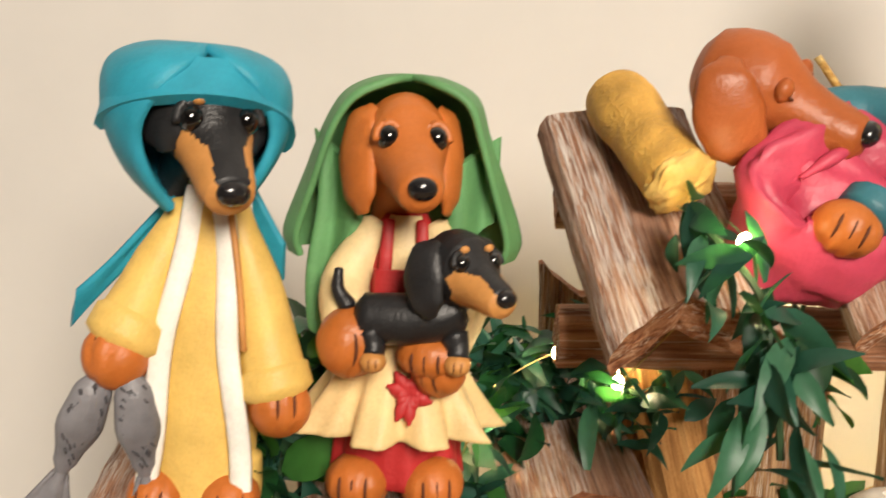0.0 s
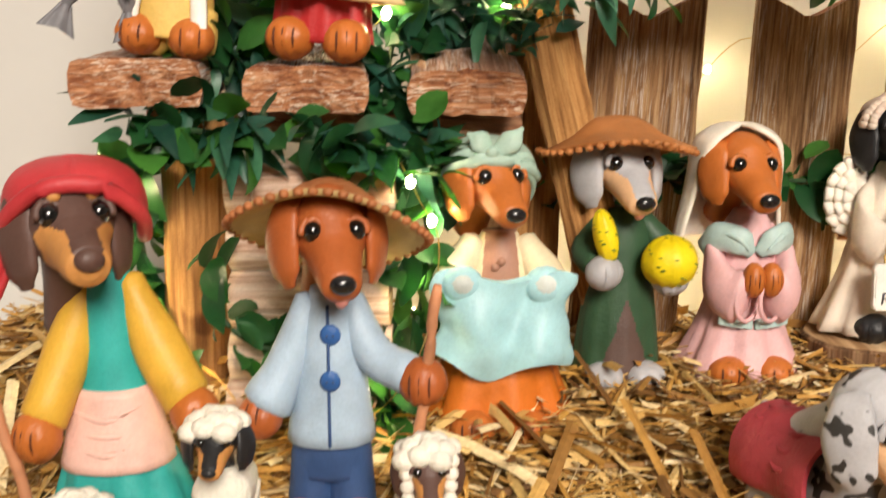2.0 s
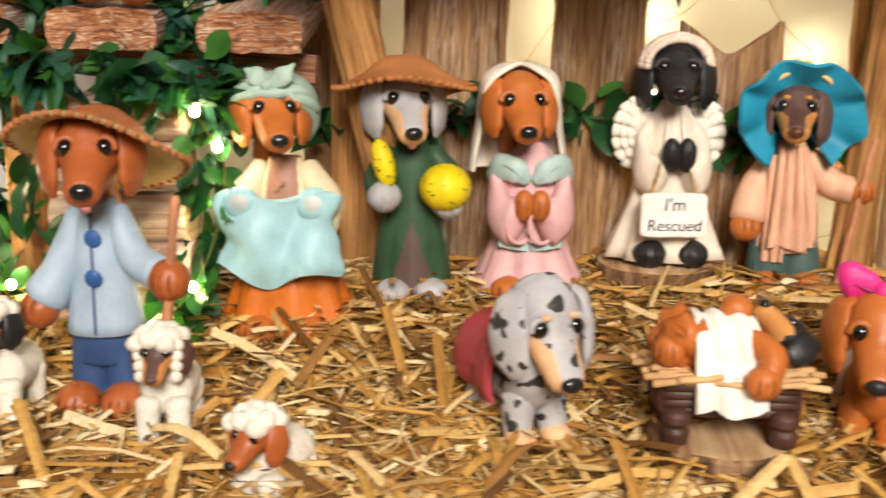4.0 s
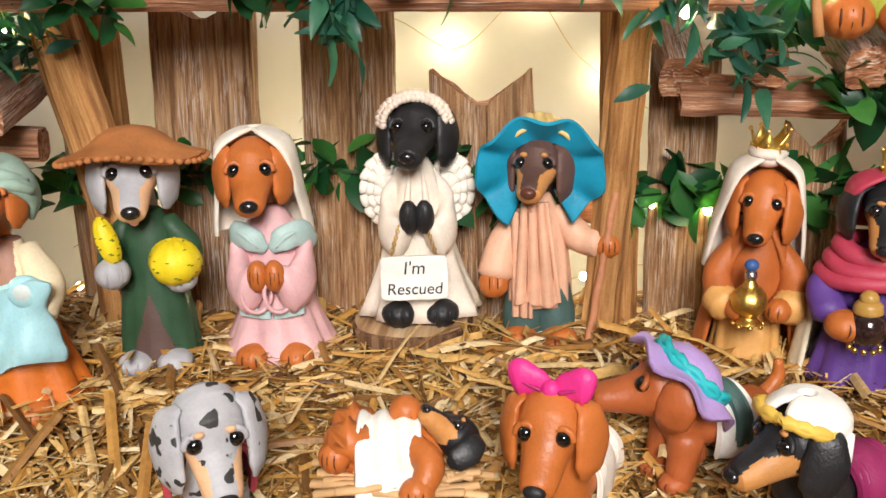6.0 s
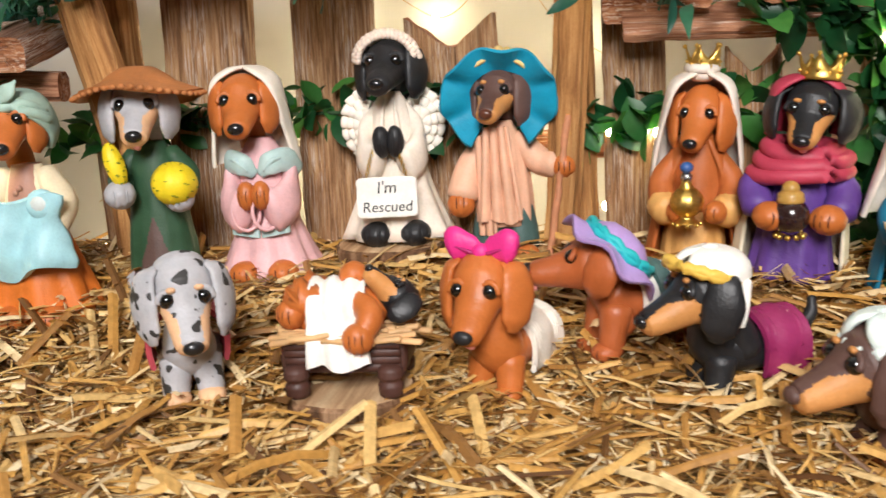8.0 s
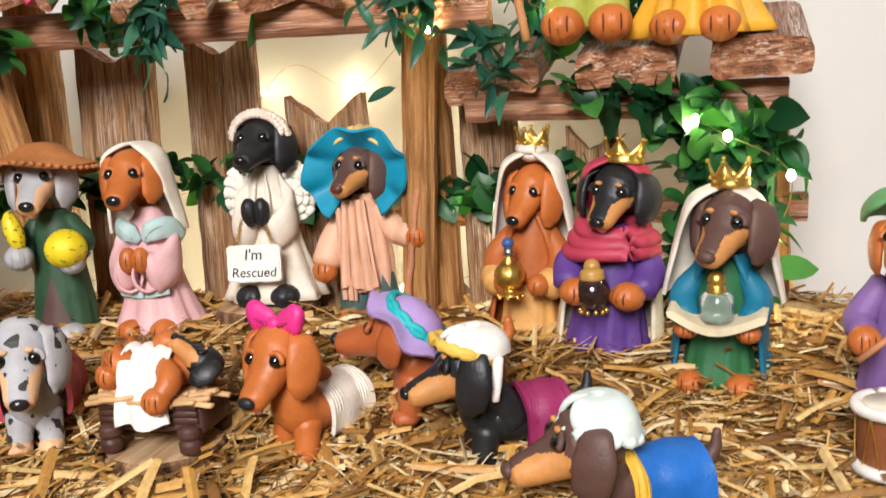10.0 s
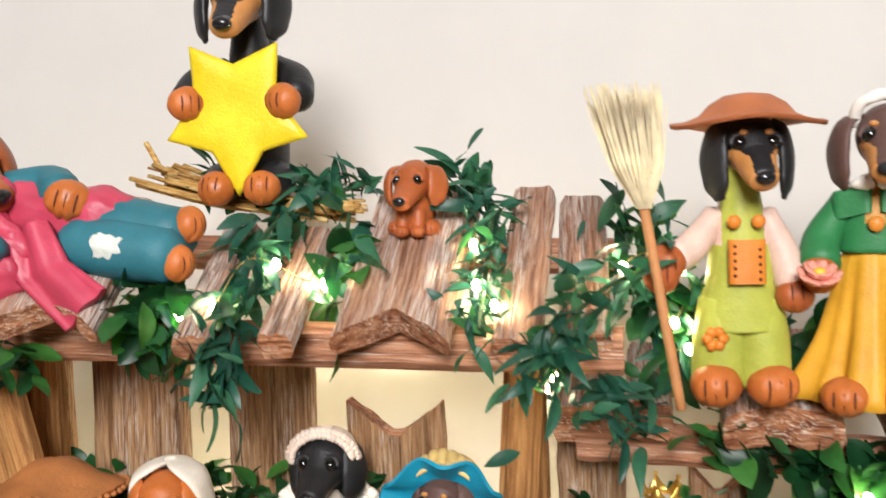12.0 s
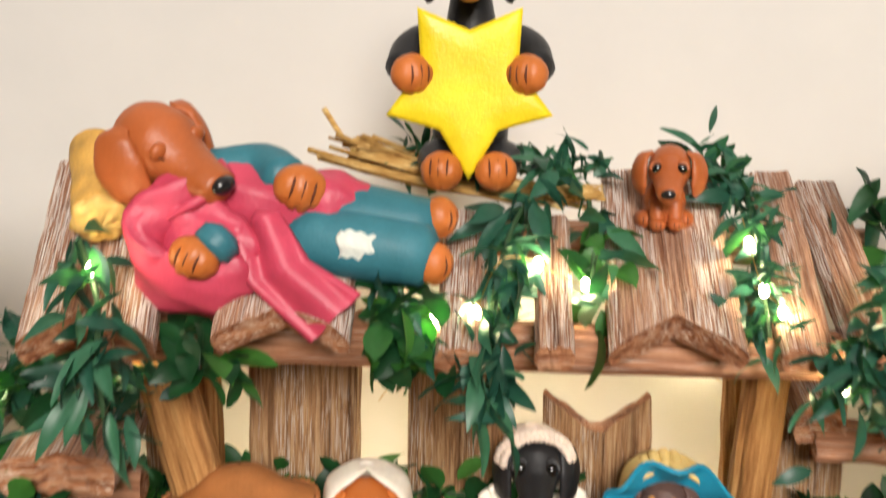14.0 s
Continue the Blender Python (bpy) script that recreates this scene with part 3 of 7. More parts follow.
    def robe(self, prof, mat, folds=0.0, k=9, phase=0.0, n=56, sharp=1.0, seed=0, lip=1.2):
        """A garment: (z, rx, ry, cx, cy, fold) rings from the top to the hem, interpolated; folds deepen by the last value."""
        rows = []
        pr = [tuple(p) + (0,) * (6 - len(p)) for p in prof]
        steps = 10 if callable(mat) else 5
        n = 128 if callable(mat) else n
        fine = [smooth_at(pr, s / steps) for s in range(steps * (len(pr) - 1) + 1)]
        for z, rx, ry, cx, cy, fd in fine:
            row = []
            for i in range(n):
                t = math.tau * i / n
                w = math.sin(k * t + phase + 0.8 * math.sin(2 * t + seed)) + 0.4 * math.sin((k * 2 + 1) * t + seed)
                w = math.copysign(abs(w) ** sharp, w)
                q = 1 + folds * fd * w + 0.015 * noise.noise(Vector((math.cos(t) * 2 + seed, math.sin(t) * 2, z * 0.12)))
                row.append(Vector((cx + rx * q * math.cos(t), cy + ry * q * math.sin(t), z)))
            rows.append(row)
        c = Vector((pr[-1][3], pr[-1][4], 0))
        rows.append([Vector((c.x + (p.x - c.x) * 0.9, c.y + (p.y - c.y) * 0.9, p.z - lip * 0.3)) for p in rows[-1]])
        rows.append([Vector((c.x + (p.x - c.x) * 0.75, c.y + (p.y - c.y) * 0.75, p.z + lip)) for p in rows[-2]])
        self.grid(rows, mat)

    def sheet(self, fn, nu, nv, th, mat):
        """A cloth of thickness th over fn(u, v), u and v from 0 to 1, with a closed rim."""
        P = [[Vector(fn(i / nu, j / nv)) for i in range(nu + 1)] for j in range(nv + 1)]
        N = []
        for j in range(nv + 1):
            row = []
            for i in range(nu + 1):
                du = P[j][min(i + 1, nu)] - P[j][max(i - 1, 0)]
                dv = P[min(j + 1, nv)][i] - P[max(j - 1, 0)][i]
                nrm = du.cross(dv)
                row.append(nrm.normalized() if nrm.length > 1e-9 else Vector((0, 0, 1)))
            N.append(row)
        rows = []
        for j in range(nv + 1):
            a = [P[j][i] + N[j][i] * th / 2 for i in range(nu + 1)]
            b = [P[j][i] - N[j][i] * th / 2 for i in range(nu + 1)][::-1]
            ea = P[j][nu] + (P[j][nu] - P[j][nu - 1]).normalized() * th * 0.45
            eb = P[j][0] + (P[j][0] - P[j][1]).normalized() * th * 0.45
            rows.append(a + [ea] + b + [eb])
        self.grid(rows, mat, True, False)
        for row, flip in ((rows[0], True), (rows[-1], False)):
            k = 2 * nu + 2
            fs = [(i, i + 1, k - i - 1, k - i) for i in range(nu)] + [(nu, nu + 1, nu + 2), (k, k + 1, 0)]
            self.put(row, [f[::-1] for f in fs] if flip else fs, mat)

    def hood(self, prof, mat, th=1.6, nu=36, seed=0, wave=0.0, k=7):
        """A veil open in front: rings (z, rx, ry, cx, cy, half opening in degrees) from the crown down."""
        pr = prof

        def fn(u, v):
            z, rx, ry, cx, cy, op = smooth_at(pr, v * (len(pr) - 1))
            op = 90 * (max(0, op) / 90) ** 0.5
            a = radians(-90 + op + (360 - 2 * op) * u)
            q = 1 + wave * v * math.sin(k * a + seed) + 0.02 * noise.noise(Vector((math.cos(a) * 2, math.sin(a) * 2, v * 3 + seed)))
            return (cx + rx * q * math.cos(a), cy + ry * q * math.sin(a), z + (0.6 * math.sin(3 * a + seed) * v))
        self.sheet(fn, nu, 4 * (len(pr) - 1), th, mat)

    def hat(self, c, prof, mat, tilt=(0, 0, 0), n=44, wave=0.6, k=5, seed=0, under=None, th=1.4):
        """A brimmed hat turned from (radius, height) points from the crown's top to the brim's rim."""
        R = Euler([radians(a) for a in tilt]).to_matrix()
        rows = []

        def ring(r, z, edge):
            row = []
            for i in range(n):
                t = math.tau * i / n
                rr = r * (1 + edge * 0.025 * math.sin(n / 2 * t * 1.0 + seed) + 0.015 * noise.noise(Vector((math.cos(t) * 3, math.sin(t) * 3, seed))))
                zz = z + edge * wave * math.sin(k * t + seed)
                row.append(Vector(c) + R @ Vector((rr * math.cos(t), rr * math.sin(t), zz)))
            return row
        big = prof[-1][0]
        for r, z in prof:
            rows.append(ring(r, z, max(0, r / big - 0.5) * 2))
        self.grid(rows, mat, True, False)
        low = [ring(prof[-1][0], prof[-1][1], 1)] + [ring(r * 0.985, z - th, max(0, r / big - 0.5) * 2) for r, z in prof[::-1]]
        self.grid(low, under or mat, True, False)

    def head(self, c, L, fur, tan=None, yaw=0, pitch=32, roll=0, ears=None, ear_len=1.0, ear_out=1.0, nose=None, tongue=False, dapple=None, eyes=True, brow=True, closed=False, neck=True):
        """A dachshund's head: c is the skull's middle, L its length from nape to nose."""
        ears = ears or fur
        nose = nose or NOSE
        keep = self.stack.copy()
        H = Matrix.Translation(c) @ Matrix.Rotation(radians(yaw), 4, "Z")
        pitch -= 26
        Q = H @ Matrix.Rotation(radians(roll), 4, "Y") @ Matrix.Rotation(radians(pitch), 4, "X")
        self.stack = keep @ Q
        # s: forward from the nape; half width, half height, rise of the middle
        sec = [(0.0, 0.04, 0.04, 0), (0.03, 0.15, 0.15, 0), (0.10, 0.245, 0.25, 0.0), (0.2, 0.28, 0.285, 0.0), (0.32, 0.29, 0.29, 0.0), (0.44, 0.275, 0.275, -0.005), (0.54, 0.225, 0.225, -0.035),
               (0.64, 0.198, 0.185, -0.065), (0.76, 0.178, 0.158, -0.085), (0.88, 0.162, 0.138, -0.095), (0.95, 0.14, 0.12, -0.098), (0.99, 0.07, 0.07, -0.10), (1.0, 0.02, 0.02, -0.10)]
        rows = []
        n, sub = (64, 6) if tan else (32, 3)
        fine = []
        for i in range(len(sec) - 1):
            for q in range(sub):
                t = q / sub
                fine.append([a + (b - a) * t for a, b in zip(sec[i], sec[i + 1])])
        fine.append(list(sec[-1]))
        for s, w, h, o in fine:
            rows.append([Vector((w * L * math.cos(math.tau * i / n), -(s - 0.3) * L, (o + h * math.sin(math.tau * i / n)) * L)) for i in range(n)])

        def paint(p):
            x, s, z = p.x / L, -p.y / L + 0.3, p.z / L
            if tan:
                edge = 0.50 + 0.02 * math.sin(z * 40)
                top = -0.02 - 0.10 * max(0, (s - 0.5))
                if s > edge and (z < top + 0.045 - 0.12 * max(0, 0.62 - s) or (abs(x) > 0.098 and z < 0.055)):
                    return tan
            if dapple and noise.noise(Vector((x * 7, s * 7 + 3, z * 7))) > 0.27:
                return dapple
            return fur
        self.grid(rows, paint if (tan or dapple) else fur)
        self.limb([(0, 0.02 * L, -0.12 * L), (0, 0.16 * L, -0.45 * L), (0, 0.24 * L, -0.72 * L)], [0.2 * L, 0.17 * L, 0.17 * L], fur) if neck else None
        # nose, eyes, lids, mouth
        self.blob((0, -0.685 * L, -0.055 * L), (0.098 * L, 0.066 * L, 0.07 * L), nose, n=16)
        for sx in (-1, 1):
            ex, ey, ez = sx * 0.158 * L, -0.235 * L, 0.098 * L
            if eyes and not closed:
                self.blob((ex, ey - 0.004 * L, ez), 0.078 * L, EYE_B, n=16)
                arc = [(ex + sx * 0.085 * L * math.cos(a), ey - 0.015 * L + 0.05 * L * math.sin(a), ez + 0.078 * L * math.sin(a)) for a in (-0.1, 0.5, 1.1, 1.7, 2.4, 3.0)]
                self.tube(arc, 0.03 * L, fur, per=3)
            if closed:
                self.blob((ex * 1.05, ey, ez), (0.075 * L, 0.05 * L, 0.07 * L), fur, n=14)
                # dark tube colours in the shade of the shut lid's slit
                self.tube([(ex - 0.05 * L, ey - 0.05 * L, ez - 0.01 * L), (ex, ey - 0.058 * L, ez - 0.04 * L), (ex + 0.05 * L, ey - 0.04 * L, ez - 0.01 * L)], 0.009 * L, GROOVE_SHADE_STITCH, per=3, n=6)
            if tan and brow:
                self.blob((ex * 0.78, ey + 0.02 * L, ez + 0.105 * L), (0.046 * L, 0.03 * L, 0.034 * L), tan, rot=(35, 0, 0), n=12)
            # dark tubes colour in the shade of the mouth line
            self.tube([(0.012 * sx * L, -0.66 * L, -0.165 * L), (0.075 * sx * L, -0.60 * L, -0.175 * L), (0.125 * sx * L, -0.46 * L, -0.15 * L)], 0.008 * L, GROOVE_SHADE_STITCH, per=3, n=6)
        if tongue:
            self.blob((0.01 * L, -0.63 * L, -0.215 * L), (0.05 * L, 0.035 * L, 0.075 * L), TONGUE, rot=(20, 0, 0), n=12)
        # ears hang straight down
        self.stack = keep @ H
        for sx in (-1, 1):
            root = Matrix.Rotation(radians(roll), 4, "Y") @ (Matrix.Rotation(radians(pitch), 4, "X") @ Vector((sx * 0.225 * L, 0.06 * L, 0.20 * L)))
            e = ear_out
            pts = [root, root + Vector((sx * 0.10 * e * L, -0.01 * L, -0.10 * L * ear_len)), root + Vector((sx * 0.135 * e * L, -0.03 * L, -0.32 * L * ear_len)),
                   root + Vector((sx * 0.12 * e * L, -0.07 * L, -0.54 * L * ear_len)), root + Vector((sx * 0.09 * e * L, -0.09 * L, -0.68 * L * ear_len))]
            ep = (lambda p: dapple if dapple and noise.noise(Vector((p.x * 7, p.y * 7 + 3, p.z * 7)) / L) > 0.25 else ears) if dapple else ears
            self.limb(pts, [0.06 * L, 0.15 * L, 0.19 * L, 0.165 * L, 0.07 * L], ep, wide=(0.6 * sx, 1, 0), flat=0.36, n=16)
        self.stack = keep

    def arm(self, pts, r, mat, cuff=None, paw=None, paw_r=None, paw_rot=(0, 0, 0), lines=3):
        """A sleeve through shoulder, elbow and wrist, and its paw."""
        r = [q * 0.88 for q in r]
        self.limb(pts, r, mat)
        a, b = Vector(pts[-2]), Vector(pts[-1])
        d = (b - a).normalized()
        if cuff:
            self.limb([b - d * r[-1] * 0.45, b + d * r[-1] * 0.18], [r[-1] * 1.10, r[-1] * 1.14], cuff)
        if paw:
            self.paw(b + d * paw_r * 0.62, (paw_r, paw_r * 0.95, paw_r * 0.95), paw, paw_rot, lines)

    def finish(self, name, label, x, y, z, yaw=0.0, scale=1.0, category="figurine", group="", lean=(0, 0)):
        me = bpy.data.meshes.new(name)
        me.from_pydata([tuple(v * 0.001) for v in self.v], [], self.f)
        for m in self.mats:
            me.materials.append(m)
        me.polygons.foreach_set("material_index", self.m)
        me.polygons.foreach_set("use_smooth", [True] * len(me.polygons))
        me.update()
        bm = bmesh.new()
        bm.from_mesh(me)
        bmesh.ops.recalc_face_normals(bm, faces=bm.faces)
        bm.to_mesh(me)
        bm.free()
        ob = new(name, me)
        sc = scale if isinstance(scale, tuple) else (scale, scale, scale)
        ob.matrix_basis = pose(x, y, z, lean[0], lean[1], yaw) @ Matrix.Diagonal((*sc, 1))
        return tagged(ob, label, category, group)


RUST = clay("rust", "bd6a2e", 0.42)
RUST2 = clay("deep_rust", "a9592b", 0.42)
TANC = clay("tan", "c68a4c", 0.5)
PEACHT = clay("pale_tan", "e2b58a", 0.5)
BLACK = clay("black", "1f1f21", 0.42, 0.0, 0.2)
BROWN = clay("brown", "5a4038", 0.5)
def dapple_clay():
    m = clay("dapple", "b2b1b4", 0.5)
    nt = m.node_tree
    b = nt.nodes["Principled BSDF"]
    src = b.inputs["Base Color"].links[0].from_socket
    n = nz(nt, 170, 1.5, 0.4)
    f = ramp(nt, n.outputs["Fac"], [(0.635, (0, 0, 0)), (0.652, (1, 1, 1))]).outputs["Color"]
    nt.links.new(mixc(nt, f, src, hexc("33312f")), b.inputs["Base Color"])
    return m


DAPPLE = dapple_clay()
GREYC = clay("grey", "b2b1b4", 0.5)
NOSE = clay("nose", "161517", 0.22, 0.5, 0.05, 0.1)
EYE_B = clay("eye", "060606", 0.05, 1.0, 0.0, 0.0)
# dark brown for shade painted into grooves, and for the pocket's stitches
GROOVE_SHADE_STITCH = clay("groove_shade_and_stitch", "5e2f16", 0.7)
TONGUE = clay("tongue", "e59a92", 0.35)
CREAM = clay("cream", "efe6d2", 0.55)
WHITE = clay("white", "f1ede4", 0.55)
YELR = clay("robe_yellow", "e3bd68", 0.5)
TEALC = clay("teal", "1d93ab", 0.5)
GREEN = clay("sage", "5f9560", 0.5)
REDC = clay("red", "b32a2c", 0.5)
PINKR = clay("rose", "c0415a", 0.45)
STAFF = clay("staff", "c48660", 0.55, 0, 0.25)
GOLD = metal("gold", "f0c868", 0.38)

# ---- figurines ----
def feet(k, mat, dx, y, rx, ry, rz, lines=3, turn=8):
    for s in (-1, 1):
        k.paw((s * dx, y, rz * 0.92), (rx, ry, rz), mat, (0, 0, s * turn), lines)


def staff(name, a, b, r, label, knots=5):
    """A walking stick of rolled clay with ringed knots, from a to b in metres."""
    a, b = Vector(a), Vector(b)
    n = knots * 6
    pts = [a.lerp(b, i / n) + Vector((0.0002 * math.sin(i * 0.9), 0.0002 * math.cos(i * 0.7), 0)) for i in range(n + 1)]
    rad = [r * (0.72 if i % 6 == 0 and i > n * 0.45 else 1.0 + 0.06 * math.sin(i * 2.1)) for i in range(n + 1)]
    v, f = tube_mesh(pts, rad, 12)
    ob = mesh_ob(name, v, f, STAFF, smooth=True)
    return tagged(ob, label, "staff")


def turban_fisher():
    k = Clay()
    skin = RUST
    k.robe([(86, 5.5, 6, 0, 0, 0), (76, 8, 8, 0, 0, 0), (66, 10.5, 9, 0, 0, 0), (40, 14, 11, 0, 0, 0.2), (14, 15, 12, 0, 0, 0.5), (6, 15, 12, 0, 0, 1)], YELR, 0.03, 6)
    for s in (-1, 1):
        k.limb([(s * 7, 0, 14), (s * 8, -1, 7), (s * 8, -2, 3)], [10, 9.5, 9], YELR)
        for z in (9, 6.5):
            k.limb([(s * 8 - 8, -9.3, z + 1), (s * 8, -11.2, z - 0.6), (s * 8 + 8, -9.3, z + 1)], [0.4, 1.1, 0.4], YELR)
    feet(k, skin, 9.5, -7, 8.2, 10, 7)
    k.arm([(-6, 0, 78), (-14, -3, 60), (-19, -8, 47)], [5, 8.5, 10.5], YELR, YELR, skin, 9.0, (-70, 0, -20), 2)
    k.arm([(6, 0, 78), (14, -2, 56), (20, -6, 36)], [5, 8.5, 10], YELR, YELR, skin, 8.5, (-20, 0, 20), 2)
    for s in (-1, 1):
        f = lambda u, v, s=s: (s * (2.5 + 10 * v ** 0.8) + (u - 0.5) * 4.6 + 0.8 * math.sin(9 * v), -6.4 - 6.0 * math.sin(min(1, v * 1.3) * 1.6) + abs(u - 0.5) * 1.4, 84 - 74 * v)
        k.sheet(f, 5, 26, 1.8, WHITE)
    k.limb([(6, -7.5, 80), (9.5, -10.5, 64), (12, -12.5, 46)], [0.9, 0.9, 0.9], TANC)
    k.head((-1, -7, 101.5), 43, BLACK, TANC, yaw=26, pitch=54, ear_len=0.6, ear_out=0.3)
    k.stack = Matrix.Translation((-4, -1, -2)) @ Matrix.Rotation(radians(20), 4, "Z")
    # wrapped turban with a roll and a tail of cloth
    k.hood([(118, 3, 3, 0, 3, 0), (117.5, 12, 11, 0, 3, 0), (114.5, 20, 18, 0, 2, 2), (109, 23, 21, 0, 1, 10), (99, 22, 20.5, 0, 0, 26), (89, 16.5, 18.5, 0, 0, 32), (81, 9, 13, 1, 2, 38)], TEALC, 2.8)
    k.sheet(lambda u, v: (23.8 * math.cos(math.pi * u) * (1 - 0.10 * v), 1 - 22 * math.sin(math.pi * u) * (1 - 0.3 * v), 97 + 9.5 * math.sin(math.pi * u) ** 0.8 + 8 * v + 4.0 * (u - 0.5) + 0.8 * math.sin(5 * u)), 30, 6, 3.6, TEALC)
    k.shift()
    k.sheet(lambda u, v: (-12 - 26 * v + 2 * u, 8 - 3 * u, 76 - 27 * v + (u - 0.5) * (8 + 5 * v) + 2 * math.sin(3 * u + v * 2)), 8, 12, 2.0, TEALC)
    k.sheet(lambda u, v: (10 + 9 * v, 11 - 2 * u, 78 - 14 * v + (u - 0.5) * 9), 6, 8, 2.0, TEALC)
    k.shift()
    k.finish("dog_figurine", "black and tan dog figurine in yellow robe and teal turban", -0.0570, 0.219, 0.1505, 4, (0.85, 0.85, 0.92), "figurine", lean=(0, 5))
    # the catch
    fish = new("fish_bundle")
    tagged(fish, "grey speckled clay fish hanging beside the robed figurine", "fish")
    FISH = clay("fish_grey", "77767a", 0.4, 0, 0.3)
    SPOT = clay("fish_spot", "3d3c40", 0.5)
    for dx, rot in ((-0.0, 24), (0.007, -4)):
        q = Clay()
        q.limb([(0, 0, 0), (0, 0, -6), (0, 0, -14), (0, 0, -22), (0, 0, -26)], [1.5, 4.6, 5.4, 3, 1.6], FISH, wide=(1, 0, 0), flat=0.7)
        q.sheet(lambda u, v: ((u - 0.5) * (3 + 8 * v), 0.5 * math.sin(u * 9), -25 - 9 * v + 2.5 * abs(u - 0.5) * -1), 8, 5, 1.2, FISH)
        rng = random.Random(int(dx * 1000) + 3)
        for _ in range(46):
            z = rng.uniform(-22, -3)
            w = 4.6 * math.sin(math.pi * min(1, (-z + 3) / 27)) * rng.uniform(-0.85, 0.85)
            q.limb([(w - 0.3, -2.75 + 0.12 * w * w * 0.25, z), (w + 0.4, -2.85 + 0.12 * w * w * 0.25, z - 1.1)], [0.32, 0.2], SPOT, n=6, per=1)
        ob = q.finish("fish", "", 0, 0, 0)
        del ob["category"]
        ob.parent = fish
        ob.matrix_basis = Matrix.Translation((dx, -0.001 * (dx > 0), 0)) @ pose(0, 0, 0, 0, rot, 20)
    fish.location, fish.scale = (-0.0735, 0.208, 0.188), (0.95,) * 3


def shawl_mother():
    k = Clay()
    skin = RUST
    CR = clay("sleeve_cream", "e8cf9c", 0.5)
    AP = clay("apron", "e6c88f", 0.5)
    k.robe([(76, 6, 6, 0, 0, 0), (64, 12, 9, 0, 0, 0), (48, 12, 10, 0, 0, 0), (30, 16, 13, 0, 0, 0.6), (6, 19, 15, 0, 0, 1)], lambda p: CR if p.z > 62 and abs(p.x) < 4.5 and p.y < 0 else REDC, 0.05, 8)
    for s in (-1, 1):
        k.limb([(s * 4.5, -7.5, 75), (s * 5, -10.2, 66), (s * 5.2, -10.8, 58)], [1.6, 1.8, 1.8], REDC, wide=(1, 0, 0), flat=0.45)
    k.sheet(lambda u, v: ((u - 0.5) * 15, -10.9 - 0.6 * math.sin(math.pi * u), 63 - 15 * v), 6, 6, 1.6, REDC)
    k.robe([(46, 12.2, 10.5, 0, 0, 0.2), (36, 18, 15, 0, -1, 0.8), (26, 24, 18, 0, -2, 1.8), (20.5, 27, 20.5, 0, -2, 3.0)], AP, 0.06, 9, seed=2, n=90)
    for i in range(14):
        a, r = i * 0.95, 6.4 if i % 2 else 4.0
        c, e = Vector((3, -18.2, 33)), Vector((3 + r * math.cos(a), -18.4 - 0.25 * r * -math.sin(a) - 0.4 * (i % 2), 33 + r * 1.15 * math.sin(a)))
        k.limb([c, c.lerp(e, 0.6), e], [1.0, 1.9, 0.4], REDC, wide=(-math.sin(a), 0, math.cos(a)), flat=0.6, n=8, per=3)
    feet(k, skin, 10.5, -10, 9.2, 10, 7.5)
    k.arm([(-8, -1, 72), (-16, -5, 58), (-14, -15, 50)], [6, 8, 8.5], CR, None, skin, 9.5, (0, 0, 40), 3)
    k.arm([(8, -1, 72), (17, -5, 56), (12, -15, 44)], [6, 8, 7.5], CR, None, skin, 8.0, (20, 0, -40), 3)
    k.paw((8, -21, 44), (9, 7, 5.5), skin, (10, 0, -15))
    k.head((-1, -7, 94.5), 40, skin, None, yaw=11, pitch=40, ear_len=0.95, ear_out=0.7)
    k.hood([(110, 3, 3, 0, 3, 0), (109, 10, 10, 0, 2, 12), (105, 18, 16, 0, 1, 32), (96, 22.5, 19, -1, 1, 48), (84, 27, 19, -1, 2, 56), (70, 32, 18, -1, 4, 62), (64, 31, 17, -1, 5, 66)], GREEN, 2.0, 48, wave=0.06)
    k.sheet(lambda u, v: (-14 - 12 * u + 1.5 * math.sin(6 * v), -3 + 7 * u - 2 * math.sin(8 * u), 86 - 52 * v + 10 * u), 10, 16, 1.8, GREEN)
    k.sheet(lambda u, v: (12 + 13 * u, -3 + 7 * u - 2 * math.sin(7 * u), 88 - 22 * v + 8 * u), 10, 10, 1.8, GREEN)
    # the puppy in her arms
    k.limb([(-10, -21, 53), (-2, -22, 53), (8, -23, 54), (15, -23, 56)], [6, 6.4, 6.2, 5.5], BLACK)
    for x in (-8, 14):
        k.limb([(x, -24, 50), (x + 1, -25, 47), (x + 1, -26, 45)], [3.8, 3.2, 3], BLACK)
        k.paw((x + 1, -26.5, 43.5), (3.6, 4, 2.8), TANC, lines=2)
    k.limb([(-14, -20, 55), (-17, -19, 59), (-17, -18.5, 64)], [2.4, 1.8, 1.2], BLACK)
    k.head((14.5, -25, 67), 30, BLACK, TANC, yaw=32, pitch=32, ear_len=0.85)
    k.finish("dog_figurine", "rust dog figurine in green shawl and apron holding puppy", -0.0110, 0.230, 0.1495, 2, (0.84, 0.84, 0.92), lean=(0, 3))


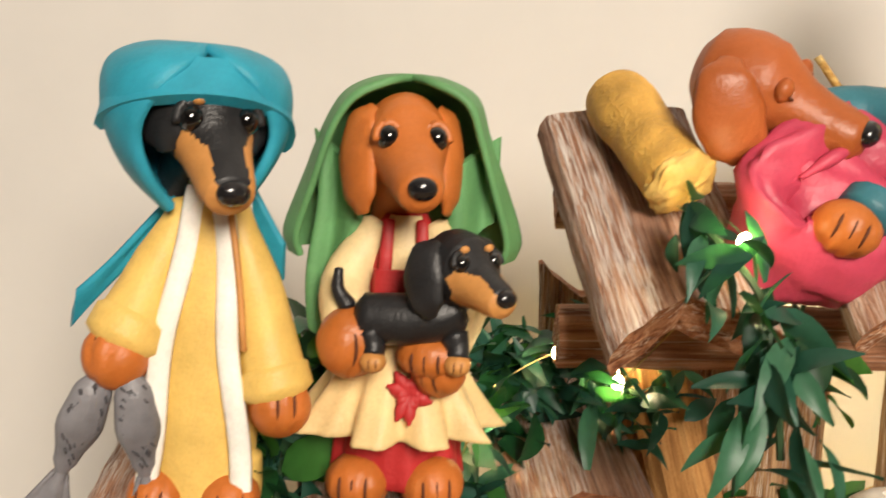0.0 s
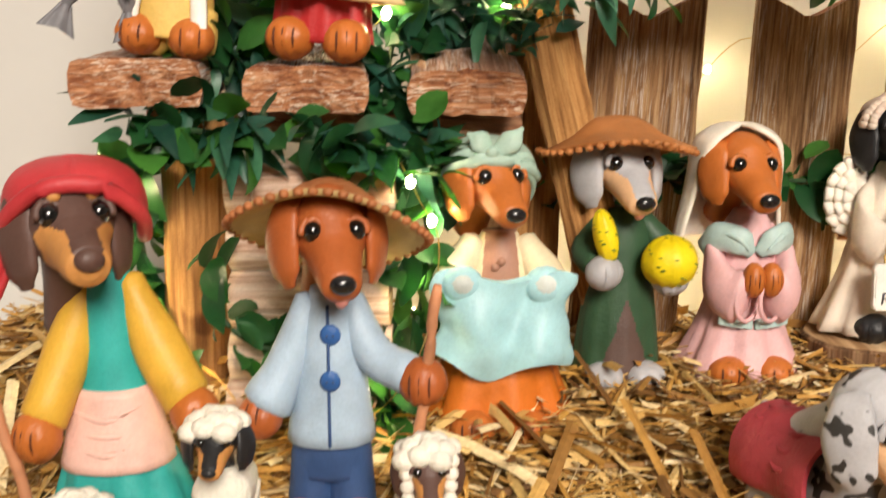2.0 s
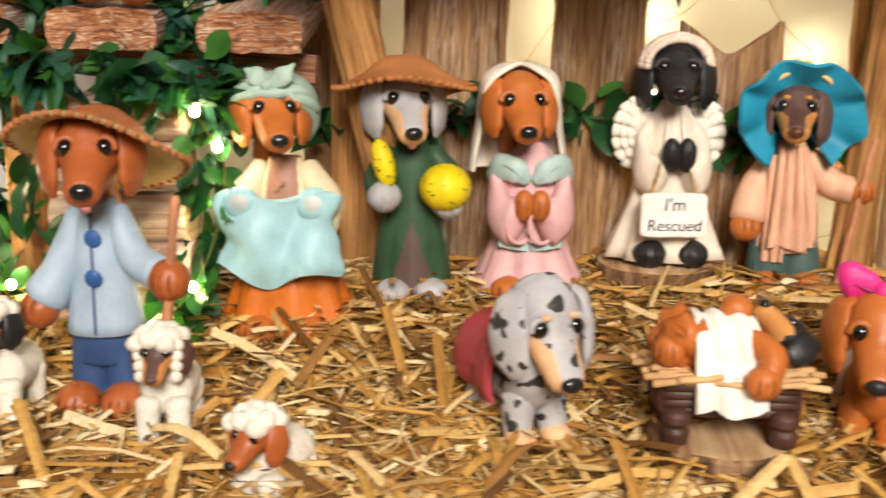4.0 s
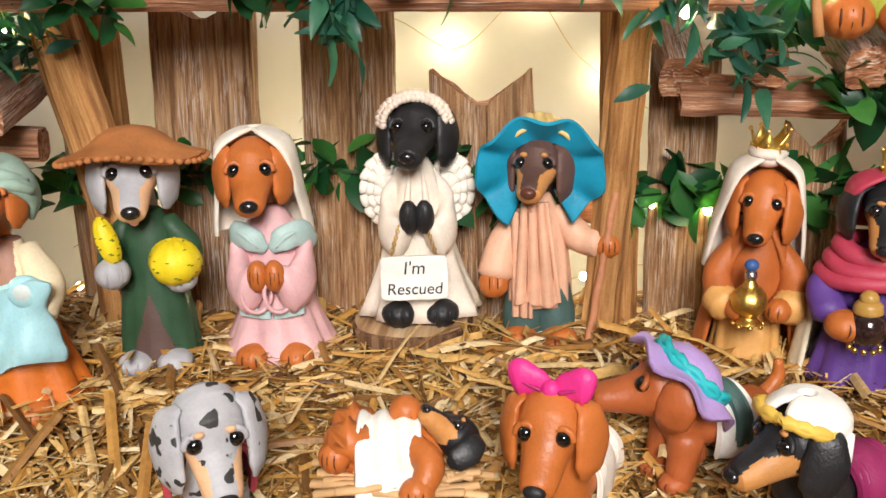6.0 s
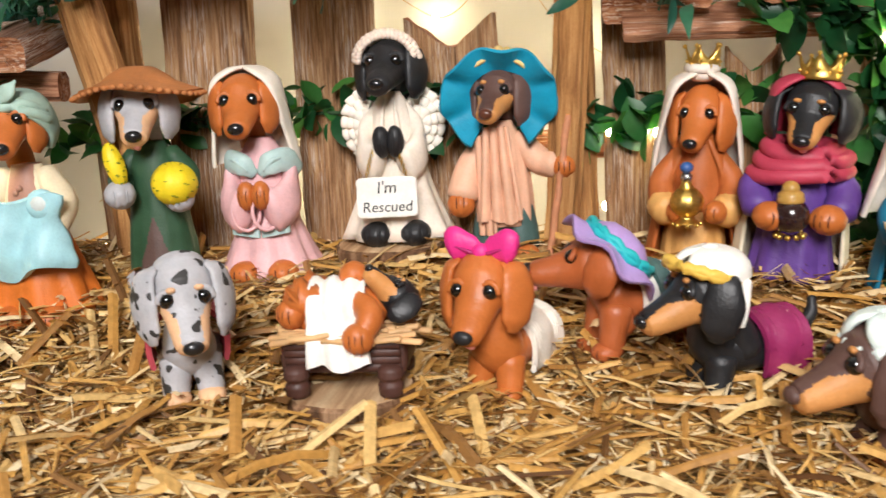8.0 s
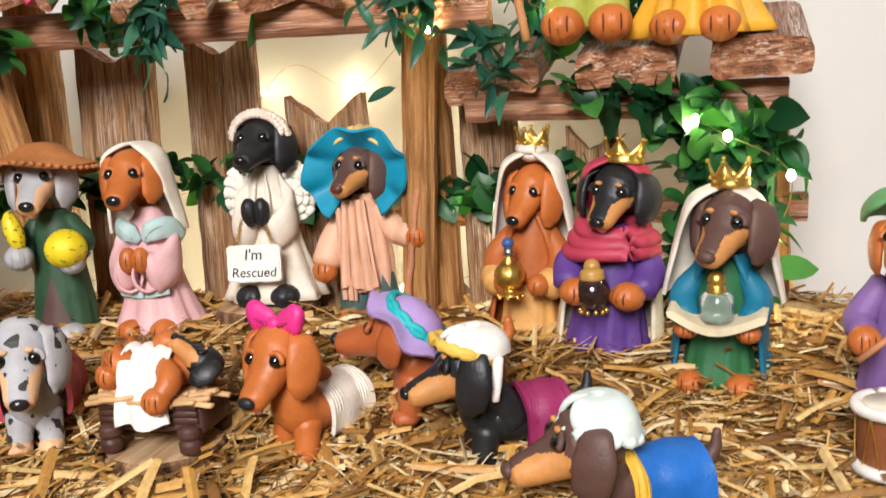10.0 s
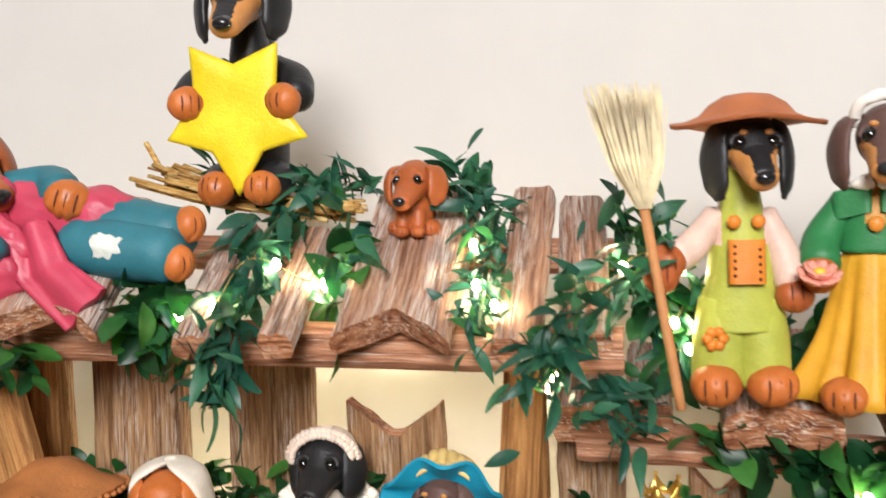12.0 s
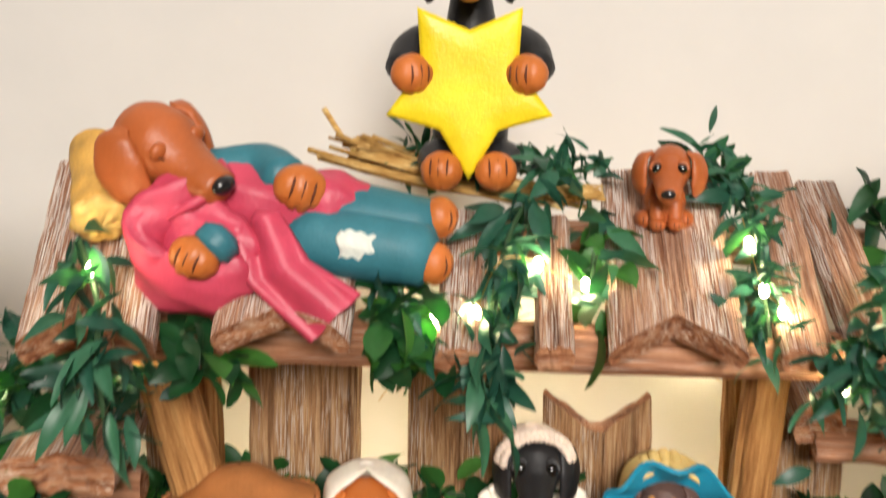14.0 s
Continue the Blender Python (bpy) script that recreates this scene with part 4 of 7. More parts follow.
def red_shepherd():
    k = Clay()
    skin = RUST
    TQ = clay("turquoise", "2aa59f", 0.5)
    YE = clay("mustard", "d9a93e", 0.5)
    PK = clay("sash_pink", "e8bdb0", 0.5)
    k.robe([(79, 6, 6, 0, 0, 0), (68, 8.5, 7.5, 0, 0, 0), (46, 11, 9, 0, 0, 0), (28, 16, 13, 1, 0, 0.7), (4, 25, 18, 2, 0, 1.3)], TQ, 0.05, 8, seed=1)
    k.robe([(46, 12.2, 10.6, 0, -0.5, 0.2), (36, 14.8, 12.6, 0, -0.8, 0.4), (25, 18, 15, 0.5, -0.9, 0.4)], PK, 0.03, 5)
    for z, t in ((40, 1), (36, -1), (31, 1)):
        k.limb([(-11, -8 - (45 - z) * 0.2, z + t), (0, -11.8 - (45 - z) * 0.2, z - 1), (10, -8 - (45 - z) * 0.2, z + 2 * t)], [0.3, 0.9, 0.3], PK)
    feet(k, skin, 13, -14, 8.5, 9.5, 6.5)
    k.arm([(-6, 0, 74), (-12, -4, 56), (-18, -13, 40)], [5.5, 8.5, 8], YE, None, skin, 7.5, (0, 0, -25), 3)
    k.arm([(6, 0, 74), (15, -3, 56), (24, -9, 44)], [5.5, 9, 8.5], YE, None, skin, 7.5, (0, 0, 25), 2)
    k.shift(-7.5, 0, -3)
    k.head((-1, -7, 94), 43, BROWN, TANC, yaw=26, pitch=32, nose=BROWN, ear_len=0.85, ear_out=0.85)
    RD = clay("cap_red", "bb3339", 0.5)
    k.stack = Matrix.Translation((-8.5, 0, 0)) @ Matrix.Rotation(radians(14), 4, "Z") @ Matrix.Translation((0, -1.5, -9)) @ Matrix.Diagonal((1.1, 1.12, 1.045, 1))
    k.hood([(110, 3, 3, 0, 2, 0), (109, 9, 9, 0, 2, 0), (106, 15, 14, 0, 2, 1), (101, 17.5, 16, 0, 2, 30), (92, 18, 15, 0, 4, 66)], RD, 2.4)
    k.tube([(-18, 4, 90), (-17, -6, 97), (-9, -13, 104), (0, -14.5, 106), (9, -13, 104), (17, -6, 97), (18, 4, 90)], 2.2, RD)
    k.sheet(lambda u, v: (-13 - 9 * v + 1.5 * math.sin(9 * u), 2 - 8 * u + 1.5 * math.sin(9 * u), 102 - 14 * v - 9 * u * (0.7 + 0.5 * v)), 14, 10, 2.2, RD)
    k.shift()
    k.finish("dog_figurine", "brown dog figurine in red headscarf, mustard sleeves, turquoise robe", -0.0605, 0.170, ground(-0.053, 0.165) - 0.002, 8, (0.9, 0.93, 1.05))
    staff("staff", (-0.0735, 0.150, 0.015), (-0.0965, 0.152, 0.098), 0.0016, "reddish brown clay shepherd's staff with ringed top")


def blue_shepherd():
    k = Clay()
    skin = RUST2
    LB = clay("coat_blue", "a6bccf", 0.5)
    NB = clay("trouser_blue", "33507e", 0.5)
    BT = clay("button_blue", "2f5fa0", 0.45)
    for s in (-1, 1):
        k.limb([(s * 4.5, 0, 36), (s * 5.5, 0, 20), (s * 6, 0, 8), (s * 6, 0, 4)], [7, 7.6, 8.2, 8], NB)
    k.robe([(36, 11.5, 9, 0, 0, 0), (26, 12.5, 9, 0, 0, 0), (18, 12.8, 8.5, 0, 0, 0)], NB, 0.02, 6)
    feet(k, skin, 8.5, -9, 8, 9.5, 6.5)
    k.robe([(74, 6, 6, 0, 0, 0), (64, 8.8, 8, 0, 0, 0), (48, 11.3, 9.5, 0, 0, 0), (29, 14, 11.5, 0, 0, 0.5)], LB, 0.02, 5)
    k.limb([(0, -7.6, 70), (0.3, -8.9, 60), (0.5, -10.3, 44), (0.8, -11.8, 30)], [0.5, 0.5, 0.5, 0.5], NB, n=6)
    for z, y in ((62, -8.8), (49, -10.6)):
        k.blob((1, y, z), (3.2, 1.3, 3.2), BT, (8, 0, 0), 16)
        for dx in (-0.9, 0.9):
            k.blob((1 + dx, y - 1.2, z), (0.5, 0.4, 0.5), NB, n=8)
    k.arm([(-6, 0, 70), (-13, -3, 52), (-19, -6, 41)], [5.5, 7.2, 9.2], LB, None, skin, 7, (-25, 0, -20), 2)
    k.arm([(6, 0, 70), (14, -4, 55), (25, -10, 51)], [5.5, 6.8, 7], LB, None, skin, 7.5, (0, 0, -10), 3)
    k.shift(-2.5, 3, 6)
    k.head((3, -7, 86), 39.5, skin, None, yaw=15, pitch=46, tongue=True, ear_len=0.9)
    k.shift(-2.5, 3.5, -3)
    HT = clay("hat_brown", "ab6a3e", 0.6, 0, 0.2, 0.5)
    UN = clay("hat_straw", "b89a66", 0.6)
    k.hat((2, 2, 92), [(1, 15), (7, 14), (12, 11), (16, 7.5), (22, 3.5), (31, 0)], HT, (-28, 3, 0), wave=1.4, k=3, under=UN)
    HatEdge(k, (2, 2, 92), 31, 0, (-28, 3, 0), 1.4, 3, HT)
    k.shift()
    k.finish("dog_figurine", "rust dog figurine in pale blue buttoned coat and brown hat", -0.0005, 0.181, ground(0, 0.178) - 0.002, 4, (0.93, 0.97, 1.0))
    staff("staff", (0.0235, 0.168, 0.02), (0.0310, 0.170, 0.090), 0.0016, "reddish brown clay shepherd's staff with ringed top")


def HatEdge(k, c, r, z, tilt, wave, kk, mat, n=46):
    """The pinched, frayed rim of a hat."""
    R = Euler([radians(a) for a in tilt]).to_matrix()
    for i in range(n):
        t = math.tau * i / n
        p = Vector(c) + R @ Vector((r * math.cos(t), r * math.sin(t), z - 0.7 + wave * math.sin(kk * t)))
        k.blob(p, (1.6, 1.6, 1.25), mat, (0, 0, math.degrees(t)), 8, 0.2, seed=i)


def blanket_woman():
    k = Clay()
    skin = RUST
    OR = clay("skirt_orange", "cf6f22", 0.5)
    CR = clay("blouse_cream", "e9d9b6", 0.5)
    BD = clay("bodice", "a97c68", 0.5)
    BL = clay("blanket_blue", "a6d3da", 0.45)
    BN = clay("bandana", "a4bfb0", 0.5)
    k.robe([(70, 6, 6, 0, 0, 0), (58, 11, 9, 0, 0, 0), (40, 13, 10, 0, 0, 0)], lambda p: BD if abs(p.x) < 5 + (70 - p.z) * 0.1 and p.y < 0 else CR, 0.02, 5)
    k.robe([(42, 13, 10, 0, 0, 0), (25, 19, 15, 0, 0, 0.8), (4, 26, 19, 0, 0, 1.5)], OR, 0.055, 8)
    feet(k, skin, 9, -15, 8, 8.5, 6)
    k.limb([(-8, 0, 66), (-16, -6, 54), (-15, -14, 46)], [5, 7, 7], CR)
    k.limb([(8, 0, 66), (16, -6, 54), (15, -14, 46)], [5, 7, 7], CR)
    k.blob((0, -9.4, 61), (1.5, 0.9, 1.5), BD, n=10)
    k.blob((-2, -9.2, 59), (1.5, 0.9, 1.5), BD, n=10)

    def bl(u, v):
        x = (u - 0.5) * 43 * (1 + 0.07 * math.sin(v * 7 + 2 * u) + 0.03 * math.sin(v * 15))
        return (x, -17 - 3.0 * math.sin(math.pi * u) + 3.4 * math.sin(u * 11 + v * 3) * (0.3 + 0.7 * v) + 1.6 * math.sin(u * 5 - v * 6), 62 - 36 * v - 5.5 * math.sin(math.pi * u) ** 2 * (1 - v) + 3.6 * math.sin(u * 9 + 1) * v - 3 * (2 * u - 1) ** 4 * (1 - 2 * v) + 1.5 * math.sin(v * 7) * (u - 0.5))
    k.sheet(bl, 26, 20, 2.6, BL)
    for s in (-1, 1):
        k.blob((s * 13.5, -17.5, 55), (7, 4, 6.5), BL, n=16)
        k.blob((s * 13.5, -19.4, 55.5), (4.5, 2.4, 4), clay("blanket_patch", "c4ccc8", 0.5), n=14)
    k.shift(-4, 2, 4)
    k.head((0, -5, 85.5), 35.5, skin, None, yaw=18, pitch=47, ear_len=0.9, ear_out=0.8)
    k.shift(-4, 2, 0)
    k.hood([(101, 2, 2, 0, 0, 0), (100, 8, 8, 0, 0, 0), (96.5, 13, 13, 0, 0, 0), (91, 15.5, 14.5, 0, 1, 22), (83, 15.5, 13, 0, 4, 62), (76, 12, 9, 0, 6, 80)], BN, 2.2)
    for dz in (0, 3.4):
        k.tube([(-16 + dz * 0.5, 0, 88 + dz), (-11.5 + dz * 0.3, -9, 92.5 + dz), (0, -13.6 + dz * 0.4, 95 + dz * 0.8), (11.5 - dz * 0.3, -9, 92.5 + dz), (16 - dz * 0.5, 0, 88 + dz)], 2.3, BN)
    for s in (-1, 1):
        k.limb([(0, -13, 97), (s * 5 + 1, -13, 101), (s * 9 + 1, -12, 104.5 + s)], [1.8, 4.0, 0.6], BN, wide=(0, 0.3, 1), flat=0.4)
    k.limb([(0, -13, 97), (-4, -14, 95), (-9, -13, 94.5)], [1.6, 2.6, 0.6], BN, wide=(0, 0, 1), flat=0.4)
    k.blob((0, -14, 97.5), (2.4, 2, 2.2), BN, n=12)
    k.shift()
    k.finish("dog_figurine", "rust dog figurine in bandana holding a pale blue blanket", 0.0475, 0.236, ground(0.05, 0.226) - 0.005, 6, 0.99)


def melon_seller():
    k = Clay()
    DG = clay("coat_green", "2f4f35", 0.5)
    TR = clay("trousers_brown", "5c4740", 0.5)
    YL = clay("melon_yellow", "e8cf1a", 0.45)
    k.robe([(68, 6, 6, 0, 0, 0), (58, 11, 9, 0, 0, 0), (40, 13, 10.5, 0, 0, 0.3), (20, 15.5, 12.5, 0, 0, 0.6), (4, 17, 14, 0, 0, 0.8)], lambda p: TR if p.z < 34 and abs(p.x) < (34 - p.z) * 0.36 and p.y < 0 else DG, 0.03, 7)
    feet(k, GREYC, 8, -12, 7.5, 9, 5.5)
    k.arm([(-8, 0, 63), (-14, -4, 52), (-12, -14, 48)], [5, 7, 6.5], DG, None, GREYC, 7, (0, 0, 20), 3)
    k.arm([(8, 0, 63), (16, -4, 52), (15, -12, 46)], [5, 7, 6.5], DG, None, GREYC, 7, (0, 0, -20), 3)
    k.shift(-3, 2, 5.5)
    k.head((0, -5, 81), 39, GREYC, PEACHT, yaw=9, pitch=52, tongue=True, ear_len=0.95, brow=False, dapple=None, ears=GREYC)
    HT = clay("hat_rust", "b0703c", 0.6, 0, 0.2, 0.5)
    k.shift(-3, 2, 1.5)
    k.hat((0, -1, 88), [(1, 13), (8, 12), (13, 9), (17, 5.5), (23, 2.5), (29, 0)], HT, (-9, 0, 0), wave=1.4, k=3, seed=1)
    HatEdge(k, (0, -1, 88), 29, 0, (-9, 0, 0), 1.4, 3, HT)
    k.shift()
    k.finish("dog_figurine", "grey dog figurine in green coat and broad brown hat", 0.0915, 0.263, ground(0.093, 0.26) - 0.002, 10, 0.95)
    MARK = clay("melon_mark", "55701c", 0.5)
    for nm, c, r, rot, lab in (("melon", (13.5, -17, 50), (10.8, 10.8, 10), (0, 0, 0), "round yellow striped clay melon in the figurine's arm"), ("melon_slice", (-11.5, -19, 60), (4.6, 5, 10.5), (0, -14, 0), "long yellow speckled clay gourd in the figurine's paw")):
        q = Clay()
        q.blob((0, 0, 0), r, YL, n=28, fn=lambda d: 1 - 0.06 * abs(math.sin(4 * math.atan2(d.y, d.x))))
        rng = random.Random(4)
        for _ in range(30):
            d = Vector((rng.gauss(0, 1), rng.gauss(-0.5, 1), rng.gauss(0, 1))).normalized()
            p = Vector((d.x * r[0], d.y * r[1], d.z * r[2])) * 0.99
            q.blob(p, (0.9, 0.25, 0.22), MARK, (0, 0, math.degrees(math.atan2(d.y, d.x)) + 90), 8)
        M = pose(0.0915, 0.263, ground(0.093, 0.26) - 0.002, 0, 0, 10) @ Matrix.Scale(0.95, 4)
        w = M @ Vector([x * 0.001 for x in c])
        ob = q.finish(nm, lab, w.x, w.y, w.z, 10, 0.95, "fruit", lean=rot[:2])


def pink_mother():
    k = Clay()
    skin = RUST
    PK = clay("robe_pink", "e2b3b4", 0.5)
    LB = clay("shawl_blue", "b4cdc9", 0.5)
    k.robe([(72, 6, 6, 0, 0, 0), (62, 11, 9, 0, 0, 0.3), (42, 14, 11, 0, 0, 0.3), (24, 18, 14, 0, 0, 1), (3, 27, 20, 0, 0, 1.5)], PK, 0.055, 7, seed=3)
    feet(k, skin, 9.5, -15, 8.2, 9, 6.5)
    for s in (-1, 1):
        k.limb([(s * 7, 0, 64), (s * 14, -3, 52), (s * 13, -12, 41), (s * 7, -18, 38)], [4, 7, 10.5, 11.5], PK, wide=(0, 0, 1), flat=0.62, n=24)
        k.tube([(s * 5 + 6 * math.cos(a), -19.4 + s * 3.4 * math.cos(a) * s, 38 + 9.4 * math.sin(a)) for a in [math.tau * i / 12 for i in range(13)]], 1.0, PK, per=2)
        k.limb([(s * 1.5, -11, 55), (s * 7, -12, 60), (s * 14, -6, 61), (s * 18, 1, 55)], [2.6, 6, 6.2, 4], LB, wide=(0, 0, 1), flat=0.5, n=18)
        k.limb([(s * 4, -14.5, 57), (s * 9, -14, 62), (s * 15, -8, 63)], [0.5, 1.3, 0.5], LB)
        k.sheet(lambda u, v, s=s: (s * (1 + 13 * u), -15 - 2 * math.sin(2 * u) + 3 * u, 28 - 4 * v + 2 * u), 8, 4, 1.6, LB)
    for s in (-1, 1):
        k.paw((s * 3.6, -21, 46), (4.6, 5.2, 7.2), skin, (0, 0, s * 12), 3)
    k.shift(-5.5, 2, 3.5)
    k.head((0, -7, 88), 41, skin, None, yaw=6, pitch=47, ear_len=0.9, ear_out=0.75)
    CRV = clay("veil_cream", "efe6d6", 0.55)
    k.hood([(103, 3, 3, 0, 2, 0), (102, 9, 9, 0, 1, 8), (97, 16, 15, 0, 0, 26), (88, 18, 17, 0, 1, 44), (76, 19, 16, 0, 3, 52), (62, 21, 14, 0, 5, 60), (54, 22, 12, 0, 6, 64)], CRV, 2.0, wave=0.03)
    k.shift()
    k.finish("dog_figurine", "rust dog figurine in pink robe, blue shawl and cream veil", 0.1385, 0.272, ground(0.14, 0.272) - 0.002, 6, 0.88)


def angel():
    k = Clay()
    RB = clay("robe_ivory", "e9dccb", 0.55)
    WG = clay("wing_white", "f0e8da", 0.6)
    k.robe([(76, 5, 5, 0, 0, 0), (66, 10, 9, 0, 0, 0.6), (46, 14, 12, 0, 0, 0.8), (26, 19, 14, 0, 0, 1.0), (3, 28, 19, 0, 0, 1.6)], RB, 0.05, 8, seed=5)
    feet(k, BLACK, 9.5, -14, 8.2, 8.5, 6.8)
    for s in (-1, 1):
        k.limb([(s * 5, 0, 69), (s * 12, -3, 56), (s * 12, -10, 45), (s * 7, -16, 41)], [4, 6.5, 9.5, 9.5], RB, wide=(0, 0, 1), flat=0.6, n=24)
        k.limb([(s * 2.5, -7.5, 73), (s * 4, -11, 60), (s * 5, -14.5, 44)], [0.5, 1.5, 1.2], RB)
        k.paw((s * 3.3, -20, 53), (4.4, 5, 8), BLACK, (10, 0, s * 14), 3)
        # wings: rows of scalloped feathers
        for row, (rr, nn) in enumerate(((1.0, 9), (0.72, 7), (0.45, 5))):
            for i in range(nn):
                a = radians(100 - 190 * i / (nn - 1))
                p = Vector((s * (14 + 12.5 * rr * math.cos(a) * 0.95), 6 - row * 1.4 - 1.5, 60 + 17 * rr * math.sin(a)))
                k.limb([p - Vector((s * 5 * math.cos(a), 0, 6 * math.sin(a))), p], [2.2, 3.3], WG, wide=(0, 0.15, 1), flat=0.62, n=10, per=3)
        k.blob((s * 15, 6.5, 60), (11, 3, 16), WG, n=18)
    k.head((0.5, -2, 90), 40, BLACK, None, yaw=-8, pitch=40, ear_len=0.95)
    FR = clay("frill", "e6d3c2", 0.55)
    for i in range(20):
        a = radians(5 + 170 * i / 19)
        k.blob((15.6 * math.cos(a), -3 - 2.5 * math.sin(a), 91 + 13.8 * math.sin(a)), (2.2, 3.0, 2.2), FR, (0, -math.degrees(a), 20 * (i % 2)), 10, 0.35, seed=i)
        k.blob((13.8 * math.cos(a + 0.08), -6.5 - 1.5 * math.sin(a), 91.5 + 12 * math.sin(a + 0.08)), (1.9, 2.2, 1.9), FR, (0, 0, 30 * (i % 2)), 10, 0.35, seed=i + 30)
    k.hood([(103, 3, 3, 0, 4, 0), (101, 8, 8, 0, 4, 10), (97, 12, 11, 0, 4, 60), (88, 13, 11, 0, 5, 80)], FR, 2.0)
    z0 = ground(0.188, 0.274) + 0.009
    k.finish("dog_figurine", "black dog angel figurine in ivory robe with white wings", 0.1945, 0.288, z0, 7, 0.88)
    sign = new("hanging_sign")
    tagged(sign, "white clay sign lettered in black, hanging on gold chain", "sign")
    bm = bmesh.new()
    bmesh.ops.create_cube(bm, size=1.0)
    bmesh.ops.subdivide_edges(bm, edges=bm.edges[:], cuts=6, use_grid_fill=True)
    for v in bm.verts:
        p = v.co.copy()
        w = 1 - 0.04 * abs(math.sin(p.x * 13)) * (abs(p.z) > 0.45) - 0.05 * abs(math.sin(p.z * 10)) * (abs(p.x) > 0.45)
        v.co = Vector((p.x * 0.0268 * w, p.y * 0.0028, p.z * 0.0178 * w))
    bmesh.ops.bevel(bm, geom=[e for e in bm.edges if e.calc_face_angle(0) > 1.0], offset=0.0006, segments=2, affect="EDGES")
    sb = part("board", bm, WHITE, sign)
    INK = plain("ink", (0.012, 0.012, 0.014), 0.5, 300)
    for txt, tz, sz in (("I'm", 0.0018, 0.0072), ("Rescued", -0.0062, 0.0064)):
        cu = bpy.data.curves.new("writing", "FONT")
        cu.body, cu.size, cu.align_x, cu.extrude, cu.shear = txt, sz, "CENTER", 0.00012, 0.12
        tmp = new("writing", cu)
        me = bpy.data.meshes.new_from_object(tmp.evaluated_get(bpy.context.evaluated_depsgraph_get()))
        bpy.data.objects.remove(tmp)
        me.materials.clear()
        me.materials.append(INK)
        ob = new("writing", me)
        ob.parent = sign
        ob.matrix_basis = Matrix.Translation((0, -0.00165, tz)) @ pose(0, 0, 0, 90, 0, 0)
    for s in (-1, 1):
        for i in range(9):
            t = i / 8
            p = Vector((s * (0.0085 - 0.003 * t), 0.0005 + 0.001 * t, 0.0095 + 0.010 * t))
            pts = [p + Vector((0.0007 * math.cos(a) * (1 if i % 2 else 0.3), 0.0007 * math.cos(a) * (0.3 if i % 2 else 1), 0.0011 * math.sin(a))) for a in [math.tau * j / 8 for j in range(9)]]
            v, f = tube_mesh(pts, 0.00022, 5)
            mesh_ob("chain_link", v, f, GOLD, parent=sign, smooth=True)
    sign.matrix_basis = pose(0.1955, 0.2665, z0 + 0.0235, -6, 0, 8)


def teal_hood():
    k = Clay()
    PC = clay("robe_peach", "e2b192", 0.5)
    GB = clay("trousers_teal", "46605c", 0.5)
    for s in (-1, 1):
        k.limb([(s * 5.5, 0, 30), (s * 7, -1, 16), (s * 7.5, -2, 6)], [9, 10, 9.5], GB)
    feet(k, RUST, 9, -10, 8.5, 9.5, 7)
    k.robe([(74, 5, 5, 0, 0, 0), (62, 11, 9, 0, 0, 0.6), (40, 14, 11, 0, 0, 0.8), (22, 15, 12, 0, 0, 1)], PC, 0.05, 9, seed=1)
    k.sheet(lambda u, v: (-4 + (u - 0.35) * (11 + 9 * v), -10.5 - 3.2 * math.sin(min(1, v * 1.3) * 1.6) - 1.4 * math.sin(u * 19), 72 - 47 * v + 1.2 * math.sin(7 * u) * v), 26, 16, 1.8, PC)
    k.sheet(lambda u, v: (-12 + 8 * u, -9.5 - 3 * u - 1.2 * math.sin(u * 13), 68 - 50 * v), 10, 14, 1.8, PC)
    k.arm([(-8, 0, 66), (-17, -4, 50), (-20, -9, 38)], [6, 8.5, 9.5], PC, None, RUST, 7, (-20, 0, 0), 2)
    k.arm([(8, 0, 66), (18, -3, 54), (27, -7, 52)], [6, 8, 8], PC, None, RUST, 6.5, (0, 0, 0), 3)
    k.head((-0.5, -2, 89), 37, BROWN, TANC, yaw=-13, pitch=43, nose=clay("nose_brown", "5e3626", 0.3), ear_len=1.0)
    TL = clay("hood_teal", "188fb0", 0.5)
    ST = clay("hood_straw", "d9bd78", 0.55)
    k.hood([(106, 3, 3, 0, 2, 0), (105, 10, 10, 0, 2, 8), (100, 16, 15, 0, 1, 34), (90, 18, 15, 0, 3, 60), (80, 18, 13, 0, 5, 70)], ST, 2.2)

    def brim(u, v):
        a = radians(-62 + 304 * u)
        r = 14.5 + 12.5 * v * (1 + 0.25 * max(0, -math.sin(a)))
        wv = v * math.sin(7 * a + 0.6)
        return (r * math.cos(a) * 1.04, -4 - 9 * v + 3.2 * wv, 87 + r * math.sin(a) * 0.84 + 1.5 * wv)
    k.sheet(brim, 60, 8, 1.8, TL)
    for i in range(7):
        a = radians(35 + 110 * i / 6)
        k.limb([(15 * math.cos(a), -3, 91 + 14.5 * math.sin(a)), (15 * math.cos(a) * 0.9, 3, 92.5 + 15.5 * math.sin(a)), (11 * math.cos(a), 11, 91 + 12 * math.sin(a))], [2.0, 2.8, 2.0], ST)
    k.finish("dog_figurine", "brown dog figurine in wavy teal hood and peach robe", 0.2430, 0.289, ground(0.234, 0.277) - 0.003, 4, 0.87)
    staff("staff", (0.2615, 0.279, 0.03), (0.2725, 0.281, 0.101), 0.0016, "reddish brown clay staff with ringed top")


